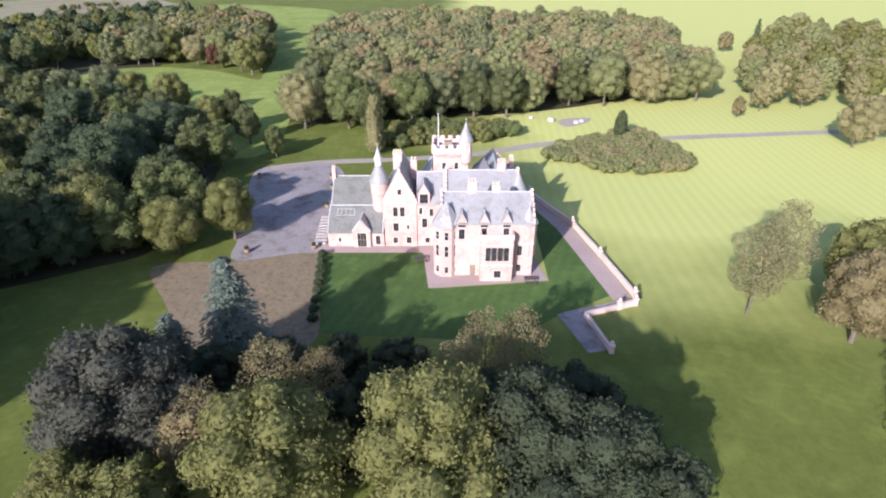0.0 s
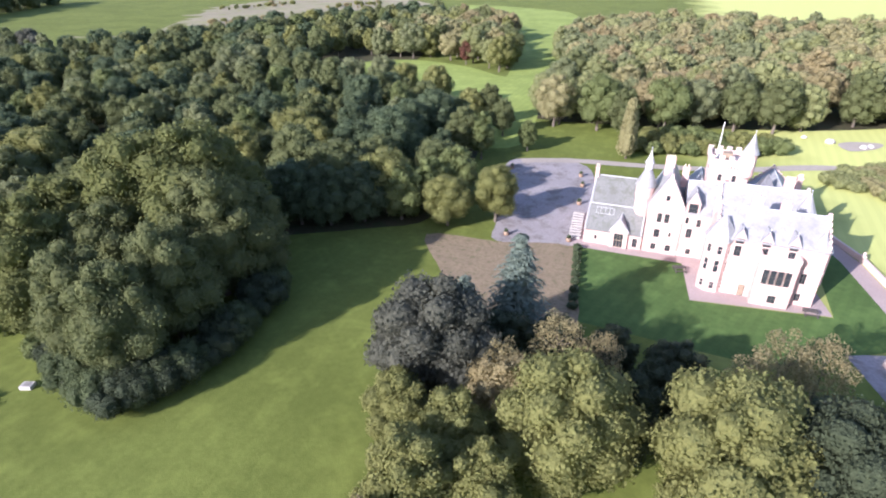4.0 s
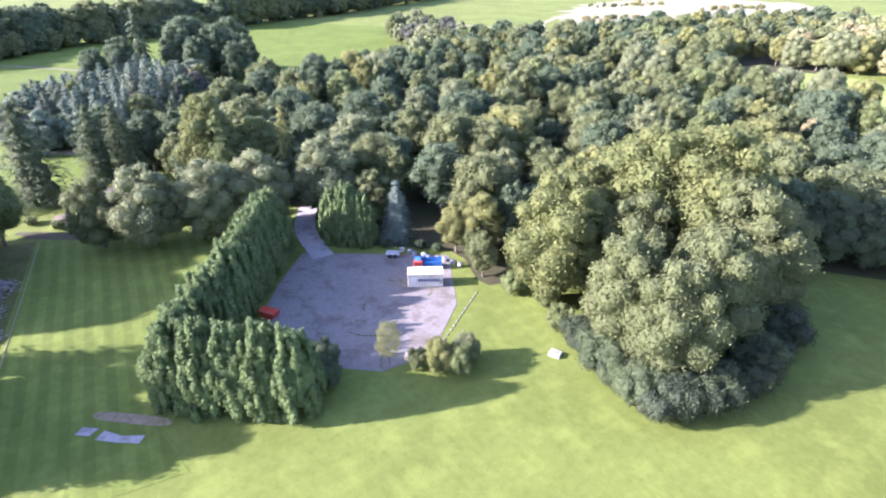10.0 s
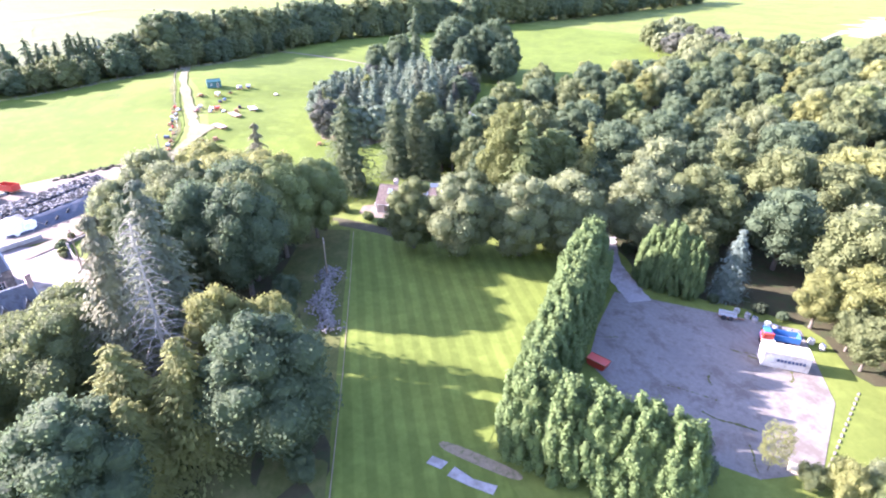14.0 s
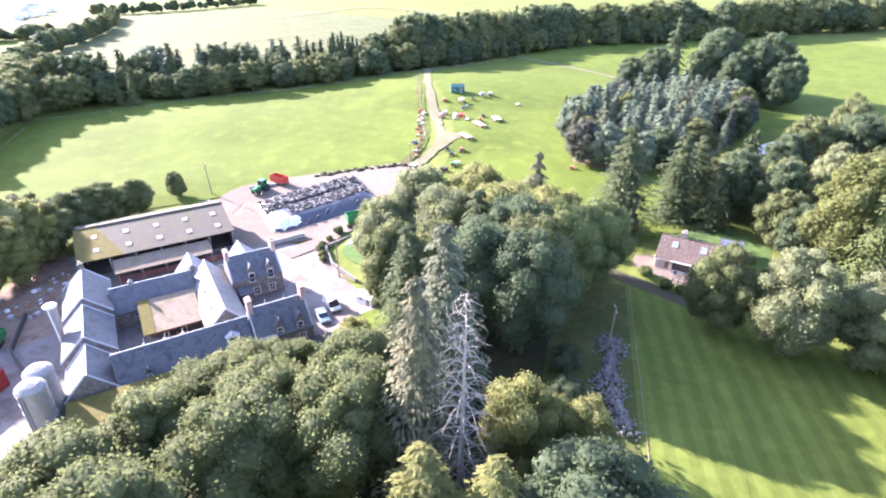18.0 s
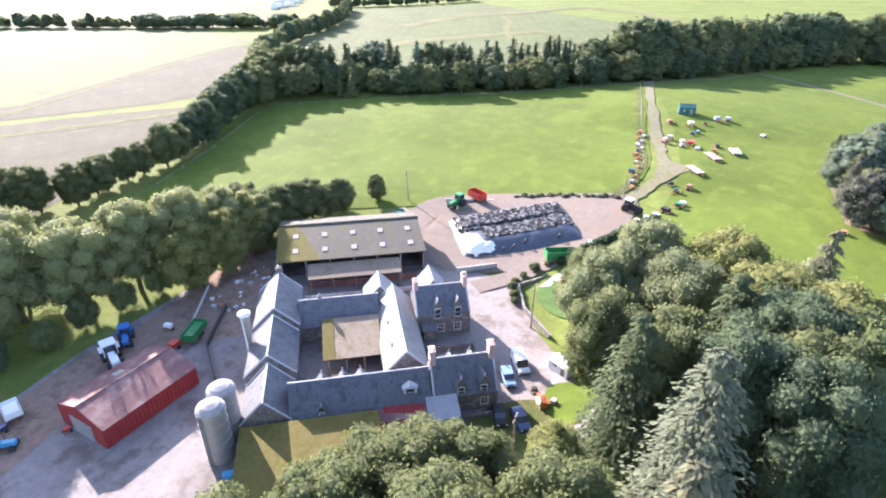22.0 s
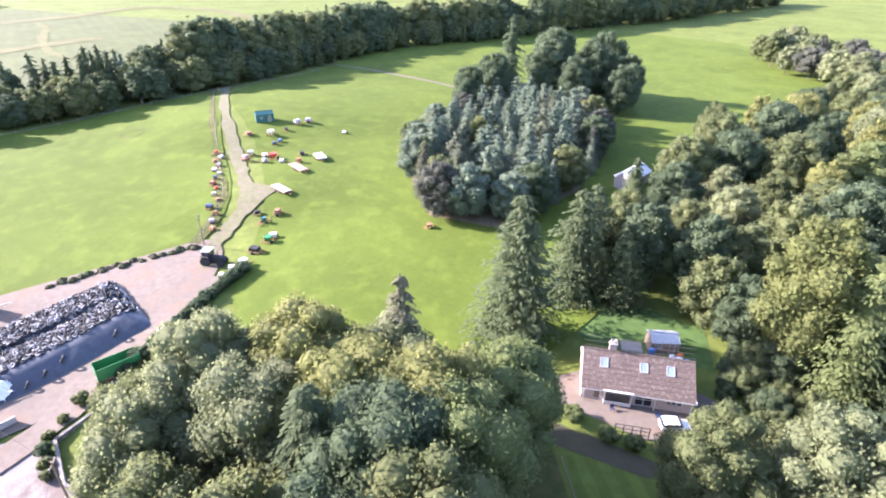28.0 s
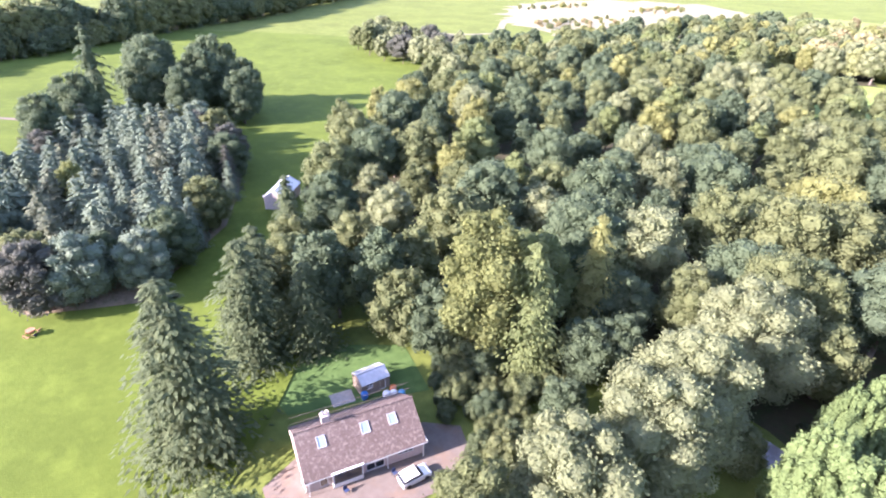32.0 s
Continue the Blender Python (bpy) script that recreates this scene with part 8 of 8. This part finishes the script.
cabin("small grey-roofed timber garden shed", at_cottage(11.8, 13.2, 8), "timber", "lead", 4.2, 2.8, 2.0, "garden_shed", "shed")
ob = thing("patio", at_cottage(7.5, 12.4), "pale paved patio beside the shed", "patio")
part("slab", boxes((-1.5, 1.5, -1.2, 1.2, 0, 0.1)), "path", ob)
ob = thing("garden_wall", CM, "low stone garden wall behind the cottage", "garden wall")
for k in range(10):
    part("stone_section", boxes((0.5 + 1.25 * k, 1.72 + 1.25 * k, 9.2, 9.7, -0.5, 0.7 + 0.12 * (k % 3)), bevel=0.04), "rubble", ob)
for a, b, c, lb in ((10.2, 11.2, "blue", "blue plastic water barrel"), (14.8, 9.6, "sky_blue", "bright blue plastic tarpaulin bundle"), (13.8, 10.0, "white", "white plastic sack"), (14.1, 10.9, "orange", "orange plastic tub"), (12.9, 10.2, "white", "white plastic tub")):
    ob = thing("garden_tub", at_cottage(a, b), lb + " by the garden wall", "tub", "cottage clutter")
    part("tub", lathe(bmesh.new(), [(0.4, 0), (0.52, 0.4), (0.46, 1.0), (0.3, 1.1), (0.0, 1.0)], 9), c, ob)
    part("lid", lathe(bmesh.new(), [(0.33, 1.05), (0.3, 1.14), (0, 1.16)], 9), c, ob)
car("parked_car", "white hatchback parked before the cottage", at_cottage(11.4, -3.0, 8), "white", 3.7, 1.62, 1.4)
tre = thing("trellis", at_cottage(6.0, -5.5), "dark timber garden trellis on posts", "trellis")
for k in range(5):
    part("post", boxes((-2 + k, -1.9 + k, -0.05, 0.05, -0.3, 1.8)), "dark_wood", tre)
for z in (0.5, 1.1, 1.7):
    part("rail", boxes((-2, 2.1, -0.04, 0.04, z, z + 0.08)), "dark_wood", tre)
for a, w_ in ((4.0, 1.0), (9.6, 1.2)):
    ob = thing("garden_chair", at_cottage(a, -1.6, 20), "dark metal garden chair before the cottage", "chair", "garden chairs")
    part("seat", boxes((-0.25, 0.25, -0.25, 0.25, 0.42, 0.46)), "navy", ob)
    part("backrest", boxes((-0.25, 0.25, 0.21, 0.25, 0.46, 0.95)), "navy", ob)
    for sx in (-0.22, 0.22):
        for sy in (-0.22, 0.22):
            part("leg", boxes((sx - 0.02, sx + 0.02, sy - 0.02, sy + 0.02, 0, 0.42)), "black", ob)
patch("cottage_drive", [(-181, -33), (-178.5, -30.5), (-170, -21.5), (-166, -15.5), (-164.5, -16.5), (-168, -23), (-177, -33)], "hay", 0.07, "dry sunlit grass strip before the cottage", "grass")
white_barn = thing("store_shed", on(-247, 24, 122), "pale roofed store shed between the woods", "shed")
walls(white_barn, -5, 5, -2.4, 2.4, -0.5, 3, "render", {"s": ((0, 0, 2.4, 2.4, 1),)}, "white", None)
gable_roof(white_barn, -5, 5, -2.4, 2.4, 3, 4.4, "x", "white", "render")

# cars by the farmhouse
car("parked_van", "white van parked by the farmhouse", pose(-172.6, -84.8, land(-172.6, -84.8), 0, 0, 35), "white", 4.8, 1.9, 1.95, True)
car("parked_car", "steel blue car parked by the farmhouse", pose(-168.7, -85.6, land(-168.7, -85.6), 0, 0, 32), "steel_blue", 4.4)
car("parked_car", "dark navy car parked by the farmhouse", pose(-160.6, -81.2, land(-160.6, -81.2), 0, 0, 38), "navy", 4.4)
car("parked_car", "pale silver car beside the house wall", pose(-169.6, -90.6, land(-169.6, -90.6), 0, 0, 60), "silver", 4.2)
cabin("small orange garden box", on(-164.8, -79.2, 30), "orange", "orange", 1.7, 1.3, 1.1, "garden_box", "box")
car("parked_car", "dark car against the gable", pose(-160.3, -84.2, land(-160.3, -84.2), 0, 0, 30), "black", 4.0)
trailer("orange box trailer on the grass", on(-158.5, -76.8, 30), "orange", 2.2, 1.5, 0.5, "orange", 0.7)
cabin("white caravan by the farm hedge", on(-173.4, -78.2, 60), "white", "white", 3.8, 2.0, 1.9, "caravan", "caravan")
machine("dark mower by the house", on(-167.4, -81.0, 30), "black", 4, 0.8, "yard machines")
machine("dark trailer frame by the hedge", on(-165.6, -77.6, 70), "silver", 7, 0.8, "yard machines")
# yard machines
tractor("white and grey tanker tractor by the red shed", on(-146.5, -145.5, 65), "white", "white", "silver", 1.35)
tractor("blue tractor parked under the trees", on(-151.2, -148.2, 50), "blue", "blue", "silver", 1.1)
trailer("green livestock trailer by the ramp", on(-157.0, -138.6, 20), "green", 5.0, 2.2, 0.6, "green", 1.3)
trailer("white sheeted trailer by the wood", on(-132.2, -147.6, 70), "white", 3.4, 2.2, 0.7, "white", 1.0)
tractor("bright blue small tractor", on(-127.6, -142.8, 130), "sky_blue", "sky_blue", "silver", 0.9)
machine("red spreader by the shed", on(-153.2, -139.4, 10), "red", 2, 1.1, "yard machines")
machine("white bowser by the ramp", on(-156.6, -144.4, 10), "white", 1, 1.0, "yard machines")
machine("black rotary mower by the wood", on(-129.8, -146.0, 10), "navy", 5, 0.9, "yard machines")
machine("red implement by the shed door", on(-133.4, -138.0, 40), "red", 3, 0.7, "yard machines")
machine("blue water tank by the silo", on(-136.5, -112.0, 40), "sky_blue", 1, 1.0, "yard machines")
ob = thing("fuel_tank", on(-140.5, -110.6, 30), "white plastic sheets bundled by the silo", "tank")
part("tank", lathe(bmesh.new(), [(1.1, 0), (1.3, 0.4), (0.8, 0.9), (0.0, 1.0)], 10), "white", ob)
part("lid", lathe(bmesh.new(), [(0.4, 0.95), (0.35, 1.1), (0, 1.12)], 10), "galv", ob)
conv = thing("conveyor", Matrix(), "long steel conveyor leaning by the wood", "conveyor")
part("belt_frame", rod(bmesh.new(), (-168, -146, land(-168, -146) + 2.2), (-158, -141, land(-158, -141) + 0.4), 0.28, 4), "galv", conv)
part("leg", rod(bmesh.new(), (-166, -145, land(-166, -145) - 0.2), (-166, -145, land(-166, -145) + 1.9), 0.1), "galv", conv)
ret = thing("retaining_wall", Matrix(), "dark sleeper wall beside the yard", "wall")
for (xa, ya), (xb, yb) in (((-149.6, -127), (-155.5, -134.5)), ((-155.5, -134.5), (-166, -140))):
    d = Vector((xb - xa, yb - ya))
    part("sleeper_panel", boxes((0, d.length, -0.15, 0.15, -0.5, 1.1)), "dark_wood", ret).matrix_basis = on(xa, ya, math.degrees(math.atan2(d.y, d.x)))
scrap = thing("scrap_heap", Matrix(), "scattered scrap timber and rubbish by the barn", "scrap heap", "", "stuff")
for k, c in enumerate(("rust", "rust", "white", "timber", "silver")):
    bm = bmesh.new()
    for i in range(13):
        x, y = -172 + rng.uniform(-9, 7), -141.5 + rng.uniform(-3.5, 4)
        z, L = land(x, y), rng.uniform(0.2, 0.9)
        box(bm, x, x + L, y, y + L * rng.uniform(0.3, 1), z - 0.05, z + rng.uniform(0.1, 0.6))
    tagged(part("scraps", bm, c, scrap), "", "", "", "stuff")

# by the clamp
tractor("green tractor on the clamp's bank", on(-225.4, -117.4, -20), "green", "green", "yellow", 1.25)
trailer("red silage trailer beside the clamp", on(-229.6, -113.6, 60), "red", 5.0, 2.4, 0.8, None, 1.6)
trailer("bright green high-sided trailer by the hedge", on(-207.4, -86.6, 118), "green", 6.0, 2.5, 0.5, None, 2.0)
tractor("white loader tractor on the apron", on(-233.6, -75.4, 70), "black", "white", "silver", 1.2)
trailer("dark green trailer behind the barn", on(-215.2, -129.0, 30), "teal", 3.6, 2.2, 0.7, "green", 0.9)
machine("white feeder near the hedge", on(-213.5, -81.0, 10), "white", 1, 1.1, "yard machines")
ob = thing("picnic_table", on(-199.5, -84.8, 20), "pinkish round picnic table in the farm garden", "table")
part("top", lathe(bmesh.new(), [(0.9, 0.7), (0.92, 0.75), (0, 0.78)], 10), "pink", ob)
part("pedestal", lathe(bmesh.new(), [(0.3, 0), (0.15, 0.3), (0.2, 0.7)], 8), "timber", ob)
patch("farm_garden", curvy([(-188, -82), (-194, -88), (-201, -86), (-205, -80), (-198, -76), (-190, -77)], per=4), "court", 0.14, "small green farm garden", "grass")
patch("garden_paving", [(-197, -88), (-202, -86), (-203.5, -82.5), (-198.5, -83.5)], "concrete", 0.16, "pale garden paving", "paving")
gw_ = thing("garden_wall", Matrix(), "low rubble wall round the farm garden", "garden wall")
for (xa, ya), (xb, yb) in (((-181.5, -82), (-188, -88.5)), ((-188, -88.5), (-196, -92)), ((-196, -92), (-206, -84))):
    d = Vector((xb - xa, yb - ya))
    part("wall_section", boxes((0, d.length, -0.2, 0.2, -0.4, 0.8)), "whinstone", gw_).matrix_basis = on(xa, ya, math.degrees(math.atan2(d.y, d.x)))

# old machines strewn along the track
cabin("dark green field hut on skids", on(-315, -67, 100), "teal", "teal", 5.5, 3.0, 2.4, "field_hut", "hut")
trailer("pinkish flat trailer on the grass", on(-274, -57.8, 25), "pink", 7.0, 2.3, 0.7, "timber", 0.12, group="field machinery")
trailer("pale flat trailer by the track", on(-261, -62.2, 30), "timber", 6.5, 2.3, 0.6, "render", 0.1, group="field machinery")
trailer("white flatbed trailer in the pasture", on(-281.5, -51.8, 12), "white", 5.0, 2.4, 0.8, "rubble", 0.3, group="field machinery")
for k, (x, y, c, s) in enumerate(((-303, -65, "white", 1.5), (-298, -62.5, "steel_blue", 0.9), (-304, -71.5, "rust", 1.1), (-289, -70.5, "silver", 1.3), (-285, -71.5, "pink", 1.5), (-287, -66.5, "white", 1.0), (-284.5, -64.2, "red", 1.5), (-282, -66.5, "silver", 1.1), (-286, -56.5, "black", 1.1), (-279.5, -57.5, "rust", 1.2), (-311, -57, "silver", 1.4), (-312.5, -53.5, "silver", 1.4), (-306, -60.5, "black", 0.9), (-251.5, -67.5, "black", 0.9), (-250, -63.0, "rust", 1.3), (-247.5, -66.0, "teal", 1.2), (-296, -64, "navy", 0.9), (-281, -62, "white", 0.9), (-239, -65, "green", 1.3), (-240.5, -64, "white", 1.0), (-235.5, -67.5, "black", 1.3), (-231, -69.5, "silver", 1.3), (-229.5, -71.5, "white", 1.1), (-303, -43, "white", 0.8), (-234.3, -31.9, "rust", 0.9), (-227.5, -73.0, "white", 0.9))):
    machine("old %s field implement abandoned on the grass" % c.replace("_", " "), on(x, y, (k * 57) % 180), c, k, s)
for k in range(15):
    u = k / 14
    x, y = -248 - 44 * u, -77.0 - 2.2 * u + rng.uniform(-1.0, 1.0)
    c = rng.choice(("red", "rust", "silver", "white", "navy", "silver"))
    machine("old %s implement beside the track fence" % c, on(x, y, rng.uniform(0, 180)), c, k + 40, rng.uniform(0.7, 1.1), "machines along the fence")


def fence(pts, label, gap=4.0, h=1.15):
    ob = thing("fence", Matrix(), label, "fence", "field fences")
    post = boxes((-0.07, 0.07, -0.07, 0.07, -0.4, h))
    first = part("post", post, "timber", ob)
    n = 0
    for (xa, ya), (xb, yb) in zip(pts, pts[1:]):
        d = Vector((xb - xa, yb - ya))
        c = max(1, int(d.length / gap))
        for k in range(c):
            x, y = xa + d.x * k / c, ya + d.y * k / c
            if n == 0:
                first.matrix_basis = on(x, y)
            else:
                share("post", first.data, ob, on(x, y))
            n += 1
        side = Vector((-d.y, d.x, 0)).normalized() * 0.012
        for z in (0.45, 0.75, 1.05):
            bm, last = bmesh.new(), None
            for k in range(c + 1):
                x, y = xa + d.x * k / c, ya + d.y * k / c
                p = Vector((x, y, land(x, y) + z))
                ring = [bm.verts.new(p + q) for q in (side, -side, Vector((0, 0, 0.02)))]
                for i in range(3 if last else 0):
                    bm.faces.new((last[i], last[(i + 1) % 3], ring[(i + 1) % 3], ring[i]))
                last = ring
            part("wire", bm, "galv", ob)


fence([(-243, -79.5), (-262, -75.5), (-300, -80.5), (-340, -85), (-369, -88)], "timber post and wire fence along the track")
fence([(-196, -196), (-228, -206), (-284, -226), (-330, -150), (-368, -88), (-418, -44)], "field fence below the shelter belt", 6)
gt = thing("field_gate", on(-369.5, -84.3, 80), "galvanised steel field gate at the wood", "gate")
part("gate_frame", boxes((-1.9, -1.82, -0.03, 0.03, 0.2, 1.3), (1.82, 1.9, -0.03, 0.03, 0.2, 1.3)), "galv", gt)
for k in range(5):
    part("rail", boxes((-1.82, 1.82, -0.025, 0.025, 0.25 + 0.24 * k, 0.31 + 0.24 * k)), "galv", gt)
for sx in (-2.1, 2.1):
    part("gate_post", boxes((sx - 0.12, sx + 0.12, -0.12, 0.12, -0.5, 1.6)), "timber", gt)
# a dead spruce by the farm wood
dead = thing("dead_tree", on(-127.6, -59.3, 0, 0, 1.3), "bleached bare dead spruce with drooping branches", "tree")
bm = bmesh.new()
for k in range(6):
    rod(bm, (0.05 * k, 0.04 * k, -0.4 + 3.6 * k), (0.05 * (k + 1), 0.04 * (k + 1), -0.4 + 3.6 * (k + 1)), 0.34 - 0.052 * k, 8, 0.34 - 0.052 * (k + 1))
part("trunk", bm, "dead_wood", dead)
for k in range(120):
    bm = bmesh.new()
    z = 3.0 + 18.2 * (k / 120)
    a = k * 2.39996
    L = (4.6 * (1 - (z - 3) / 19.5) + 0.5) * rng.uniform(0.6, 1.1)
    p0 = Vector((0.2, 0.16, z))
    d = Vector((math.cos(a), math.sin(a), 0))
    p1, p2 = p0 + d * L * 0.5 + Vector((0, 0, 0.15)), p0 + d * L + Vector((0, 0, -0.28 * L))
    rod(bm, p0, p1, 0.055, 4, 0.04)
    rod(bm, p1, p2, 0.04, 4, 0.012)
    for j in range(4):
        q = p1.lerp(p2, j / 3)
        sd = Vector((-d.y, d.x, -0.5)) * rng.choice((-1, 1)) * rng.uniform(0.3, 0.9)
        rod(bm, q, q + sd, 0.02, 3, 0.008)
    part("branch", bm, "dead_wood", dead)
# village roofs far off
for k in range(9):
    x, y = -600 - 16 * k + rng.uniform(-5, 5), -470 - 9 * k + rng.uniform(-12, 12)
    cabin("small white far-off village house", on(x, y, rng.uniform(0, 180)), "white", "slate", 11, 7, 4.5, "village_house", "house", "far village")
